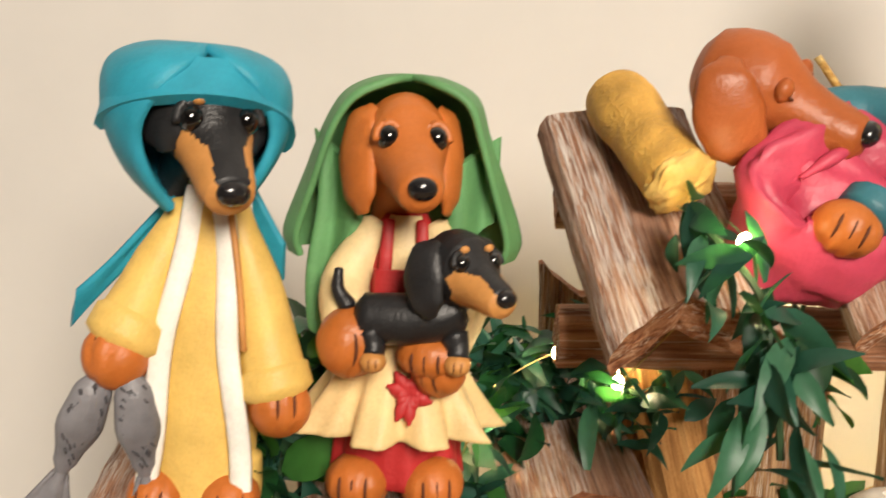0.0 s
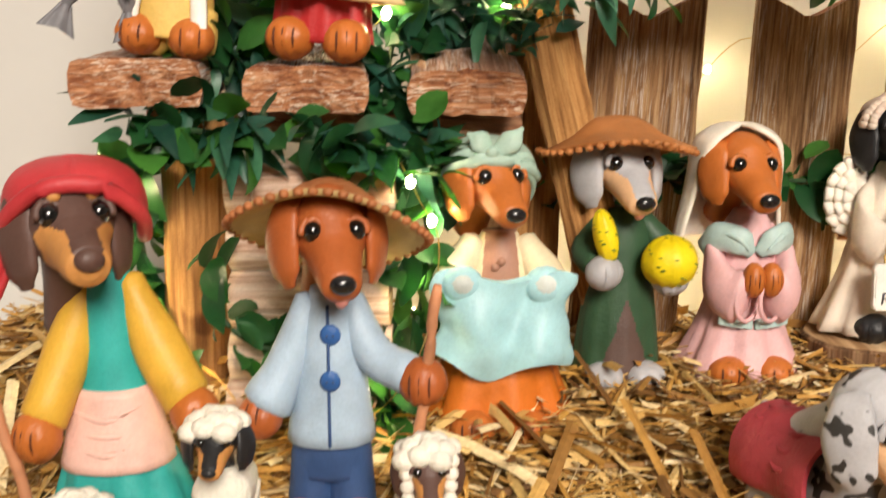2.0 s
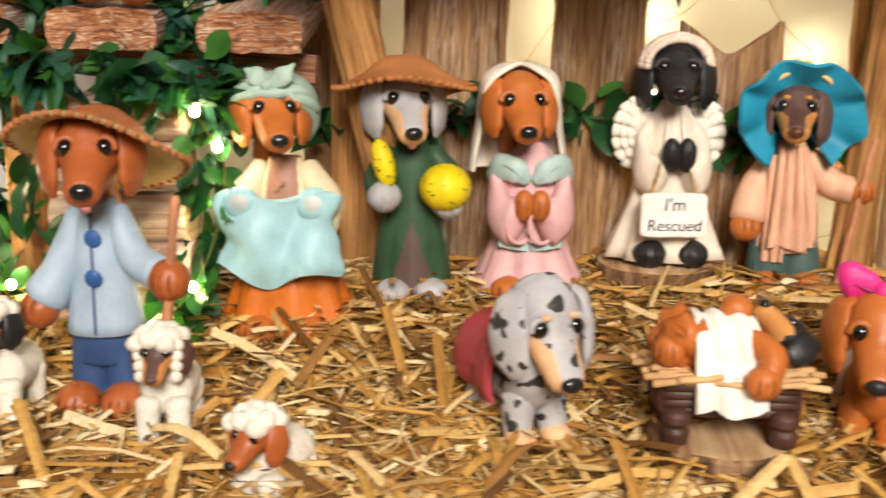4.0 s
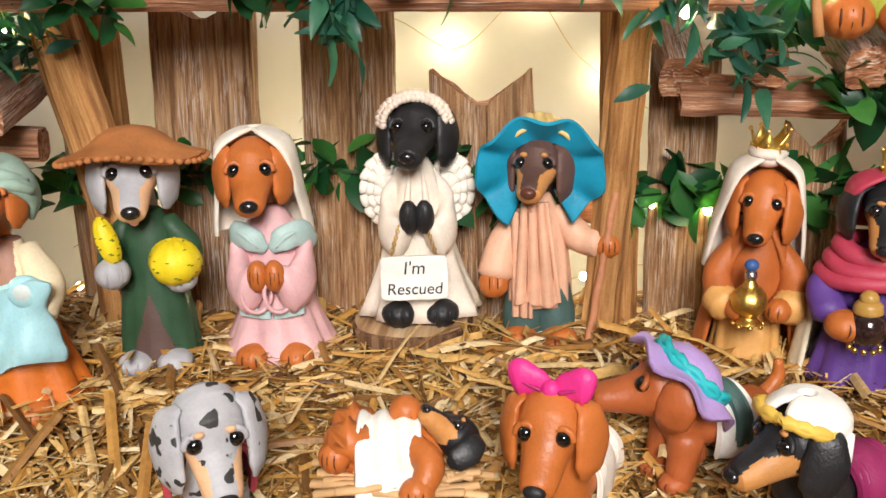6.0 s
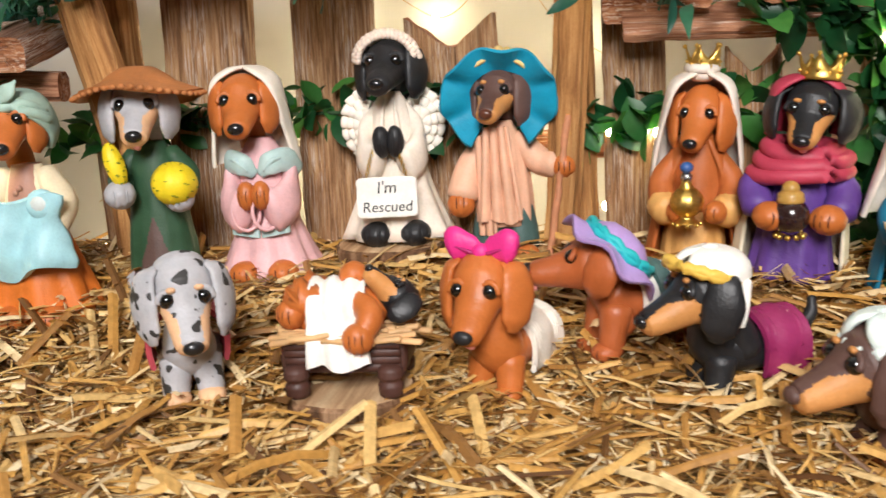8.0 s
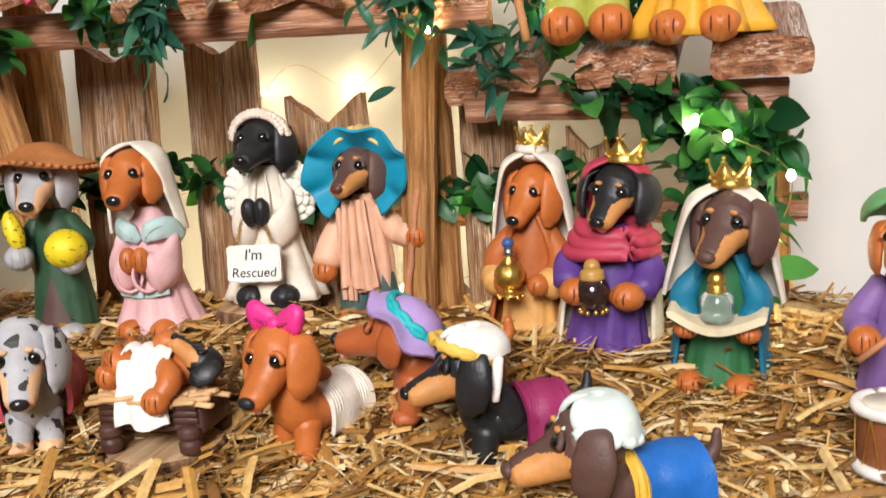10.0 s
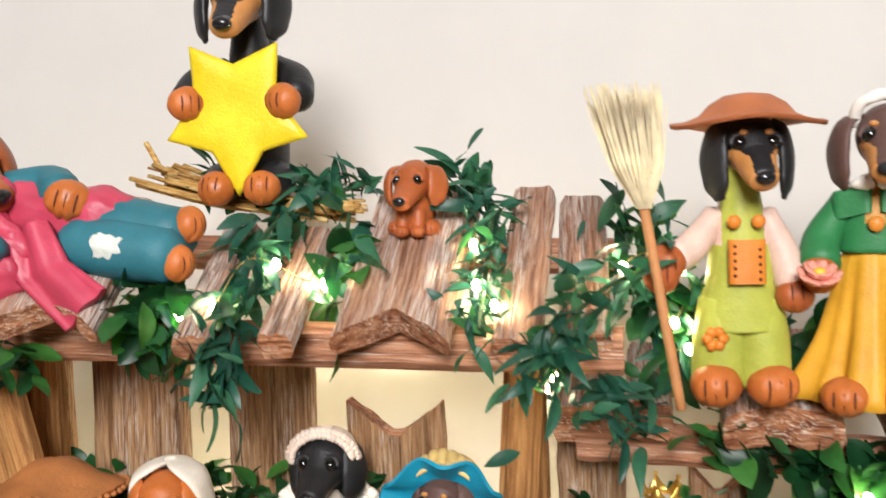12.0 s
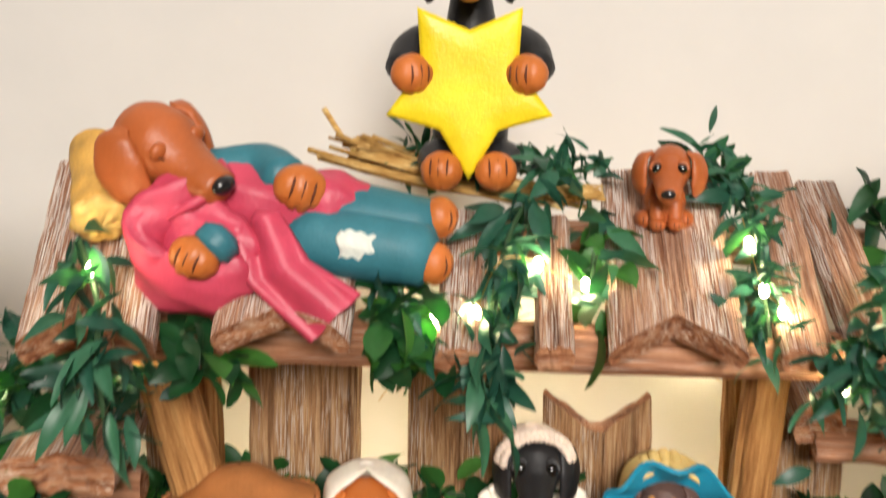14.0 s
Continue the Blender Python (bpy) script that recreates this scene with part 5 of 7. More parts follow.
def crown(x, y, z, r, h, label, yaw=0, lean=(0, 0)):
    n = 40
    c = Clay()
    prof = [(1.0, 0), (1.07, 0.8), (1.0, 1.8), (1.0, h * 0.35)]
    rows = []
    for q, zz in prof:
        rows.append([Vector((r * q * math.cos(math.tau * i / n), r * q * math.sin(math.tau * i / n), zz)) for i in range(n)])
    top = []
    for i in range(n):
        u = (i % 8) / 8
        peak = 1 - abs(u - 0.5) * 2
        top.append(Vector((r * (1.0 + 0.18 * peak) * math.cos(math.tau * i / n), r * (1.0 + 0.18 * peak) * math.sin(math.tau * i / n), h * (0.42 + 0.55 * peak ** 1.3))))
    rows.append(top)
    rows += [[Vector((p.x * 0.9, p.y * 0.9, p.z)) for p in rw] for rw in rows[::-1]]
    c.grid(rows, GOLD, True, False)
    for i in range(5):
        a = math.tau * (i + 0.5) / 5
        c.blob((r * 1.18 * math.cos(a), r * 1.18 * math.sin(a), h), 0.9, GOLD, n=10)
        c.blob((r * 1.05 * math.cos(a), r * 1.05 * math.sin(a), h * 0.36), 0.8, GOLD, n=8)
        a += math.tau / 10
        c.blob((r * 1.04 * math.cos(a), r * 1.04 * math.sin(a), h * 0.26), 0.6, GOLD, n=8)
    c.finish("crown", label, x, y, z, yaw, 1.0, "crown", lean=lean)


def king_amber():
    k = Clay()
    OR = clay("cloak_amber", "b0602a", 0.5)
    SND = clay("robe_sand", "d9a35c", 0.5)
    k.robe([(76, 7, 7, 0, 0, 0), (62, 12, 10, 0, 0, 0), (44, 15, 12, 0, 0, 0.6), (36, 15.5, 12.5, 0, 0, 0.8)], OR, 0.04, 7)
    k.robe([(74, 6, 6, 0, 0, 0), (62, 11, 9, 0, 0, 0), (40, 14, 11, 0, 0, 0.5), (20, 16, 13, 0, 0, 1), (3, 18, 15, 0, 0, 1.4)], SND, 0.04, 9)
    k.hood([(72, 9, 8, 0, 0, 10), (60, 16, 12, 0, 1, 18), (40, 20, 15, 0, 2, 34), (20, 23, 17, 0, 2, 42), (4, 25, 18, 0, 2, 46)], OR, 2.4, wave=0.04)
    for s in (-1, 1):
        k.limb([(s * 8, 0, 66), (s * 18, -5, 50), (s * 16, -15, 38)], [5, 7.2, 7.5], OR)
        k.limb([(s * 18, -11, 40), (s * 14, -18, 37)], [8.6, 8.6], SND)
        k.paw((s * 9.5, -22, 38), (6, 6.5, 6), RUST, (0, 0, -s * 35), 3)
    k.head((1, 0, 87.5), 40, RUST, None, yaw=-16, pitch=56, ear_len=1.05)
    VL = clay("veil_ivory", "eadfd0", 0.55)
    k.hood([(106, 3, 3, 0, 2, 0), (105, 9, 9, 0, 1, 8), (100, 16, 15, 0, 0, 26), (88, 19, 17, 0, 1, 44), (70, 22, 16, 0, 4, 56), (50, 24, 14, 0, 7, 66)], VL, 2.0)
    k.tube([(7 * math.cos(a), 1 + 7 * math.sin(a), 108) for a in [math.tau * i / 8 for i in range(9)]], 2.6, VL)
    k.limb([(0, 1, 104), (0, 1, 109)], [7.5, 7], VL)
    M = 0.3225
    z0 = ground(M, 0.283) - 0.002
    k.finish("dog_figurine", "rust dog king figurine in amber cloak and ivory veil", M, 0.2745, z0, -2, (0.76, 0.79, 0.785), lean=(0, 3))
    crown(M + 0.0050, 0.2755, z0 + 0.0845, 6.2, 9, "small gold crown with beaded points on the veiled figurine")
    q = Clay()
    q.blob((0, 0, 0), (7.4, 7.4, 6.8), GOLD, n=30, fn=lambda d: 1 + 0.05 * math.sin(9 * math.atan2(d.y, d.x) + 7 * d.z) * math.sin(9 * d.z))
    q.robe([(-5, 4, 4), (-7, 3, 3), (-9.5, 5.6, 5.6)], GOLD, 0, n=24)
    for i in range(8):
        q.blob((6 * math.cos(i * 0.785), 6 * math.sin(i * 0.785), -10), 1.1, GOLD, n=8)
    q.limb([(0, 0, 6), (0, 0, 9)], [3.4, 2.2], GOLD)
    q.blob((0, 0, 11), 2.8, metal("pearl", "d8d4d0", 0.25), n=14)
    q.blob((0, -0.5, 15.5), (3, 3, 2.6), clay("bead_blue", "3d5f9a", 0.3), n=14)
    q.finish("goblet", "ornate gold censer with a blue bead in the paws", M - 0.0030, 0.2535, z0 + 0.0345, 0, 0.88, "goblet")


def king_red():
    k = Clay()
    PU = clay("robe_purple", "5b3a86", 0.5)
    RS = clay("hood_rose", "b23a50", 0.5)
    CC = clay("cloak_cream", "e4d8bd", 0.5)
    k.robe([(72, 6, 6, 0, 0, 0), (60, 12, 9, 0, 0, 0), (40, 15, 12, 0, 0, 0.4), (20, 17, 14, 0, 0, 1), (3, 20, 16, 0, 0, 1.4)], PU, 0.05, 8)
    k.hood([(62, 14, 11, 0, 2, 60), (40, 22, 15, 0, 3, 56), (4, 25, 18, 0, 3, 54)], CC, 2.2, wave=0.05)
    for s in (-1, 1):
        k.limb([(s * 9, 0, 64), (s * 19, -4, 50), (s * 17, -14, 40)], [5, 7.5, 7.5], PU)
        k.paw((s * 12, -20, 38), (8, 8.5, 7.5), RUST, (0, 0, -s * 30), 3)
    for i, (zz, r, dx) in enumerate(((70, 14, 0), (64, 18, 1), (57, 20, 0))):
        k.tube([(dx + r * math.cos(a), -1 + r * 0.78 * math.sin(a), zz + 3 * math.sin(a + i) * (1 if math.sin(a) < 0 else 0.3)) for a in [math.tau * j / 10 for j in range(11)]], 5.0 - 0.4 * i, RS, n=12)
    k.head((2, -3, 92.5), 40, BLACK, TANC, yaw=-14, pitch=58, tongue=True, ear_len=0.95, ear_out=1.5)
    k.hood([(106, 3, 3, 0, 2, 0), (105, 9, 9, 0, 1, 10), (100, 15, 14, 0, 1, 30), (90, 16, 15, 0, 3, 52), (76, 16, 14, 0, 3, 60)], RS, 2.0)
    z0 = ground(0.36, 0.262) - 0.003
    k.finish("dog_figurine", "black and tan dog king figurine in rose hood, purple robe", 0.3580, 0.2560, z0, -4, (0.84, 0.84, 0.75), lean=(0, 5))
    crown(0.3680, 0.2540, z0 + 0.0775, 7.2, 9.5, "gold crown with beaded points on the rose-hooded figurine", lean=(-6, 6))
    q = Clay()
    GL = clay("jar_dark", "2a1714", 0.12, 0.8, 0.1, 0.05)
    q.blob((0, 0, 0), (7.6, 7.6, 7.6), GL, n=24)
    q.limb([(0, 0, 6), (0, 0, 9)], [5.6, 5.2], clay("lid_brass", "b98f45", 0.35, 0.2))
    q.blob((0, 0, 11), (3.6, 3.6, 3.4), clay("lid_brass", "b98f45"), n=16)
    for i in range(10):
        q.blob((5.5 * math.cos(i * 0.628), 5.5 * math.sin(i * 0.628), -8), 1.2, GOLD, n=8)
    q.finish("jar", "dark round jar with a brass lid in the paws", 0.3560, 0.2380, z0 + 0.0295, 0, 0.92, "jar")


def king_blue():
    k = Clay()
    BL = clay("cloak_blue", "1c6f8c", 0.5)
    GN = clay("robe_green", "2f6b40", 0.5)
    VL = clay("veil_ivory", "eadfd0")
    CC = clay("cushion", "e6d8b4", 0.5)
    k.robe([(72, 6, 6, 0, 0, 0), (60, 11, 9, 0, 0, 0), (40, 14, 11, 0, 0, 0.4), (20, 16, 13, 0, 0, 1), (3, 19, 16, 0, 0, 1.4)], GN, 0.04, 9)
    k.hood([(72, 10, 9, 0, 1, 12), (58, 16, 12, 0, 1, 26), (36, 21, 15, 0, 3, 40), (4, 25, 18, 0, 3, 46)], BL, 2.4, wave=0.04)
    feet(k, RUST, 12, -14, 7.5, 9, 6)
    for s in (-1, 1):
        k.limb([(s * 9, 0, 64), (s * 18, -5, 50), (s * 16, -15, 40)], [5, 7.2, 7.5], BL)
        k.paw((s * 15, -19, 35), (6, 6.5, 5), RUST, (0, 0, -s * 20), 3)
    k.sheet(lambda u, v: ((u - 0.5) * 44, -12 - 17 * v, 40 + 5.5 * (2 * u - 1) ** 2 - 1.5 * v + 1.4 * math.sin(6 * u + 2)), 16, 8, 4.0, CC)
    k.head((4, -6, 91), 48, BROWN, TANC, yaw=-18, pitch=48, nose=BROWN, ear_len=0.95)
    k.hood([(106, 3, 3, 0, 2, 0), (105, 10, 10, 0, 1, 8), (99, 18, 16, 0, 0, 26), (86, 22, 18, 0, 1, 46), (66, 26, 17, 0, 4, 58), (46, 30, 15, 0, 8, 68)], VL, 2.2)
    z0 = ground(0.41, 0.238) - 0.004
    k.finish("dog_figurine", "brown dog king figurine in blue cloak, white veil, green robe", 0.4025, 0.2380, z0, -4, (0.74, 0.78, 0.72), lean=(0, 3))
    crown(0.4080, 0.2360, z0 + 0.0765, 6.8, 9.5, "gold crown with beaded points on the white-veiled figurine")
    q = Clay()
    g, nt, b = node_mat("bottle_glass")
    b.inputs["Base Color"].default_value = (0.95, 0.98, 0.96, 1)
    b.inputs["Transmission Weight"].default_value, b.inputs["Roughness"].default_value, b.inputs["IOR"].default_value = 0.9, 0.04, 1.45
    q.limb([(0, 0, 0), (0, 0, 2), (0, 0, 10), (0, 0, 12)], [6.5, 7, 7, 5], g, n=8, per=1, tip=False)
    q.limb([(0, 0, 12), (0, 0, 15)], [4.2, 3.8], GOLD)
    q.blob((0, 0, 17.5), 3.8, GOLD, n=16)
    q.finish("glass_bottle", "small faceted glass bottle with gold stopper on cushion", 0.4030, 0.2205, z0 + 0.0302, 0, 0.85, "bottle")


for make in (turban_fisher, shawl_mother, red_shepherd, blue_shepherd, blanket_woman, melon_seller, pink_mother, angel, teal_hood, king_amber, king_red, king_blue):
    make()


# ---- roof and shelf figurines ----
def star_dog():
    k = Clay()
    YS = clay("star_yellow", "ecd21c", 0.4)
    k.limb([(0, 0, 6), (0, 0, 22), (0, 0, 44), (0, -1, 56), (0, -3, 74)], [13, 14, 13, 9, 6.5], BLACK)
    for s in (-1, 1):
        k.limb([(s * 8, 0, 8), (s * 11, -8, 9), (s * 9.5, -18, 6)], [8, 8, 6.5], BLACK)
        k.paw((s * 9.5, -21, 6.5), (7.4, 7, 7), RUST, (-20, 0, s * 8), 3)
        k.limb([(s * 10, 0, 54), (s * 20, -7, 48), (s * 23, -15, 41)], [6, 7.5, 7], BLACK)
        k.paw((s * 19.5, -21, 40), (8, 6.5, 7), RUST, (0, 0, -s * 35), 3)
    k.head((-0.5, -8, 84), 40.5, BLACK, TANC, yaw=2, pitch=54, ear_len=1.0, ear_out=1.2)
    # five-pointed star with soft edges
    rows = []
    n = 60
    for th, q in ((1.6, 0.2), (1.9, 0.6), (1.7, 0.9), (0.9, 1.0), (-0.9, 1.0), (-1.7, 0.9), (-1.7, 0.2)):
        row = []
        for i in range(n):
            j, t = divmod(i, 6)
            a0, a1 = math.pi + math.tau * j / 10, math.pi + math.tau * (j + 1) / 10
            r0, r1 = (30.5, 17.6) if j % 2 == 0 else (17.6, 30.5)
            p0, p1 = Vector((r0 * math.sin(a0), r0 * math.cos(a0))), Vector((r1 * math.sin(a1), r1 * math.cos(a1)))
            p = p0.lerp(p1, t / 6) * q
            row.append(Vector((p.x, -20.5 - th, 36 + 1.07 * p.y)))
        rows.append(row)
    k.grid(rows, YS)
    k.finish("dog_figurine", "black and tan dog figurine holding a large yellow star", 0.1700, 0.293, 0.2305, 2, 0.97, lean=(0, 0.5))


def roof_pup():
    k = Clay()
    k.limb([(0, 0, 3), (0, -1, 10), (0, -3, 16)], [7, 7.5, 5], RUST2)
    for s in (-1, 1):
        k.limb([(s * 2.8, -5, 10), (s * 3, -7, 3)], [3, 2.6], RUST2)
        k.paw((s * 3, -8, 2.2), (2.9, 3.6, 2.3), RUST2, lines=2)
        k.paw((s * 6.5, -1, 3), (3.6, 5.5, 3.4), RUST2, lines=2)
    k.head((1, -3, 21), 25, RUST2, None, yaw=-8, pitch=46, ear_len=0.85, ear_out=1.3)
    k.finish("dog_figurine", "small rust puppy figurine sitting on a roof board", 0.2375, 0.280, 0.2170, 0, 1.0)


def sleeper():
    k = Clay()
    TT = clay("trousers_dusk", "2f6f7c", 0.5)
    # torso and legs along x
    k.limb([(-26, 4, 16), (-12, 2, 16), (2, 1, 14), (16, 3, 14), (26, 4, 14)], [8, 11, 10, 11.5, 8.5], PINKR, n=28, per=6, lump=0.16)
    k.limb([(8, 4, 12), (24, 3, 11), (44, 2, 10)], [10.5, 11, 9.5], TT, n=20)
    k.limb([(4, -1, 8), (12, -3, 6), (26, -4, 5), (44, -5, 4)], [6, 10, 10.5, 9.5], TT, n=20)
    k.paw((47, 1, 14), (5.6, 5.5, 6.2), RUST, (0, 0, 75), 3)
    k.paw((47, -7, 2), (5.6, 5.5, 6.2), RUST, (0, 0, 75), 3)
    # patch on the trousers
    PP = clay("patch_pale", "cdd3cb", 0.6)
    k.sheet(lambda u, v: (21 + 9.5 * u + 0.7 * math.sin(7 * v), -14.6 + 2.2 * abs(v - 0.45) - 0.4 * math.sin(5 * u), 3 + 7.5 * v + 0.6 * math.sin(5 * u) + 0.35 * math.sin(19 * u + 3 * v)), 12, 10, 1.0, PP)

    # the loose front sleeve, its cuff and the shirt's tail
    k.limb([(-12, -5, 21), (-23, -10, 15), (-32, -13, 5), (-29, -16, -5), (-16, -17, -7), (-4, -15, -4)], [7, 9.5, 10.5, 10.5, 9.5, 7], PINKR, wide=(0, -0.3, 1), flat=0.5, n=28, per=7, lump=0.3)
    k.blob((-17, -11, 4), (17, 7.5, 12), PINKR, (0, 25, 0), 36, 0.3, seed=3)
    for p, q, w in (((-13, -13, 19), (-26, -17.5, 11), 1.6), ((-10, -19, -4), (-27, -20.5, -8), 1.6), ((-5, -15, 3), (-12, -19, -5), 1.5)):
        m = (Vector(p) + Vector(q)) / 2 + Vector((0, -0.9, 0.6))
        k.limb([p, m, q], [0.8, w, 0.6], PINKR, n=12)

    def tail(u, v):
        l = Vector((-9, 0, 8)).lerp(Vector((-3, 0, -6)), min(1, v * 2)) if v < 0.5 else Vector((-3, 0, -6)).lerp(Vector((16, 0, -20)), v * 2 - 1)
        h = Vector((3, 0, 14)).lerp(Vector((12, 0, 2)), min(1, v * 2)) if v < 0.5 else Vector((12, 0, 2)).lerp(Vector((28, 0, -6)), v * 2 - 1)
        p = l.lerp(h, u)
        f = math.sin(9 * u + 1.2 + 2 * v)
        return (p.x, -13 - 7.5 * v - 1.5 * f * (1.15 - 0.5 * v) + 2.5 * (u - 0.5) ** 2, p.z + 0.6 * f)
    k.sheet(tail, 26, 24, 2.6, PINKR)
    k.blob((0, -12.5, 11), (4.5, 2.5, 3.5), PINKR, (0, 30, 0), 16, 0.3)
    k.limb([(-20, 4, 22), (-6, 6, 24), (3, -2, 22)], [7.0, 7.5, 7.0], TT)
    k.paw((8, -6, 20.5), (7.8, 6.5, 7), RUST, (0, 15, 20), 3)
    k.limb([(-10.5, -18, 7), (-13, -20, 4)], [6.2, 6.2], TT)
    k.paw((-17, -22, 1.5), (7.2, 6, 6.0), RUST, (0, 20, -10), 3)
    # the head lies on its cheek
    keep = k.stack.copy()
    k.stack = Matrix.Translation((-35, -2, 30)) @ Matrix.Rotation(radians(56), 4, "Z") @ Matrix.Rotation(radians(-20), 4, "Y")
    k.head((0, 0, 0), 40, RUST2, None, yaw=0, pitch=42, closed=True, ear_len=0.8, neck=False)
    k.stack = keep
    k.finish("dog_figurine", "sleeping rust dog figurine in rose shirt and teal trousers", 0.1105, 0.244, 0.2140, 0, (1.10, 1.08, 1.08), lean=(0, 4))
    # pillow roll
    p = Clay()
    PL = clay("pillow_straw", "d8a650", 0.6, 0, 0.3, 0.8)
    EN = clay("pillow_end", "e0b968", 0.6, 0, 0.2, 0.6)
    p.robe([(-2, 5, 5), (1, 8.4, 8.2), (8, 8.8, 9.2), (16, 8.3, 8.5), (26, 8.9, 8.6), (36, 8.6, 8.8)], PL, 0.03, 7, n=48)
    p.blob((0, 0, 36.5), (9.0, 9.0, 3.4), EN, n=48, fn=lambda d: 1 + 0.05 * math.sin(7 * math.atan2(d.y, d.x)) + 0.14 * noise.noise(d * 5))
    ob = p.finish("pillow_roll", "golden straw-coloured clay roll under the sleeping figurine's head", 0, 0, 0, category="pillow")
    a, b = Vector((0.0455, 0.262, 0.2460)), Vector((0.0600, 0.229, 0.2220))
    ob.matrix_basis = Matrix.Translation(a) @ Vector((0, 0, 1)).rotation_difference(b - a).to_matrix().to_4x4()


def twig_bundle():
    t = new("twig_bundle")
    tagged(t, "bundle of dry golden straw stalks lying on the roof", "straw bundle")
    rng = random.Random(5)
    TW = wood("twig", "9a7038", "c09a58", "dcc084", None, 0.6, 1.0, 0.3, along="X")
    for i in range(30):
        y, z = 0.295 + rng.uniform(-0.005, 0.005), 0.2290 + rng.uniform(-0.002, 0.003)
        x0, x1 = 0.113 + rng.uniform(-0.004, 0.022), 0.205 + rng.uniform(-0.02, 0.014)
        pts = [(x0, y + 0.006, z + 0.0145 + rng.uniform(-0.006, 0.004)), ((x0 + x1) / 2, y - 0.004, z + 0.002), (x1, y - 0.012, z - 0.002 + rng.uniform(-0.003, 0.002))]
        if i == 3:
            pts = [(0.1145, 0.307, 0.256), (0.123, 0.304, 0.244), (0.135, 0.298, 0.234)]
        v, f = tube_mesh(curve_pts(pts, 4), rng.uniform(0.0006, 0.0013), 6)
        mesh_ob("stalk", v, f, TW, parent=t, smooth=True)


def gardener():
    k = Clay()
    LG = clay("overalls_lime", "b3b94c", 0.5)
    OR = clay("pocket_orange", "dc8428", 0.5)
    SH = clay("shirt_blush", "dfc0b0", 0.5)
    for s in (-1, 1):
        k.limb([(s * 5.5, 0, 36), (s * 7, -1, 20), (s * 7.5, -1, 7)], [9, 9.8, 9.8], LG)
    k.robe([(84, 5, 5, 0, 0, 0), (74, 6.5, 6.5, 0, 0, 0), (62, 9, 8, 0, 0, 0), (46, 11.5, 10, 0, 0, 0), (34, 14, 11, 0, 0, 0.3), (26, 15, 11.5, 0, 0, 0.3)], lambda p: LG if p.z < 56 or (3 < abs(p.x) < 7 and p.y < 0) or abs(p.x) < 4 else SH, 0.02, 5)
    feet(k, RUST, 9.5, -8, 8.8, 9.5, 7.8)
    k.sheet(lambda u, v: (-5 + 11 * u, -10.6 - 0.8 * math.sin(math.pi * u) - 1.4 * v, 58 - 15 * v), 6, 6, 1.6, OR)
    for i in range(10):
        k.blob((-3.6 + (8.2 if i % 2 else 0), -12.2 - 0.12 * i, 56 - 1.25 * i), (0.6, 0.4, 0.6), GROOVE_SHADE_STITCH, n=6)
    for s in (-1, 1):
        k.blob((s * 4 + 0.5, -9.8, 64), (2.4, 1.6, 2.4), OR, n=12)
    for i in range(6):
        k.blob((-10 + 2.6 * math.cos(i * 1.05), -10.6, 24 + 2.6 * math.sin(i * 1.05)), (2.0, 1.5, 2.0), OR, n=10, lump=0.3, seed=i)
    k.arm([(-8, 0, 66), (-17, -4, 55), (-23, -8, 52)], [5, 6.5, 6.5], SH, None, RUST2, 7, (0, 0, 0), 3)
    k.paw((-28, -11, 48), (6.5, 6.5, 8.5), RUST2, (0, 0, -10), 3)
    k.arm([(8, 0, 66), (14, -2, 52), (16, -6, 42)], [5, 6.5, 6.5], SH, None, RUST2, 6.5, (-20, 0, 0), 2)
    k.shift(0, 0, 5)
    k.head((2, -5, 86), 34, BLACK, TANC, yaw=6, pitch=52, ear_len=1.15)
    HT = clay("hat_terracotta", "b0673c", 0.55, 0, 0.15, 0.4)
    k.hat((2, -2, 92.5), [(1, 10), (8, 9), (13, 6), (16, 2.5), (21, 0.5), (26, 0)], HT, (-3, 0, 0), wave=1.2, k=3)
    k.shift()
    k.finish("dog_figurine", "black and tan dog figurine in lime overalls and terracotta hat", 0.3540, 0.265, 0.1600, 4, 0.97)
    b = new("broom")
    tagged(b, "besom broom with straw bristles held by the figurine's paw", "broom")
    a0, a1 = Vector((0.3335, 0.243, 0.162)), Vector((0.3215, 0.243, 0.234))
    v, f = tube_mesh([a0.lerp(a1, i / 10) for i in range(11)], 0.0017, 10)
    mesh_ob("handle", v, f, clay("broom_handle", "c98d58", 0.6), parent=b, smooth=True)
    BR = clay("bristle", "ead6b0", 0.7, 0, 0.3)
    d = (a1 - a0).normalized()
    V, F = [], []
    rng = random.Random(2)
    for i in range(240):
        an, q = rng.uniform(0, math.tau), math.sqrt(rng.random())
        side = Vector((math.cos(an), math.sin(an), 0))
        L = rng.uniform(0.033, 0.041)
        p0 = a1 - d * 0.006 + side * 0.0022 * q
        pts = [p0, p0 + d * L * 0.4 + side * 0.0065 * q, p0 + d * L + side * 0.0105 * q + Vector((rng.gauss(0, 0.0006), 0, 0))]
        vv, ff = tube_mesh(pts, [0.0005, 0.00045, 0.0002], 4)
        o = len(V)
        V += vv
        F += [tuple(o + j for j in fc) for fc in ff]
    mesh_ob("bristles", V, F, BR, parent=b)
    pts = [a1 + Vector((0.0042 * math.cos(t), 0.0042 * math.sin(t), 0.0003 * t)) for t in [0.4 * i for i in range(50)]]
    v, f = tube_mesh(pts, 0.0008, 6)
    mesh_ob("gold_tie", v, f, GOLD, parent=b, smooth=True)


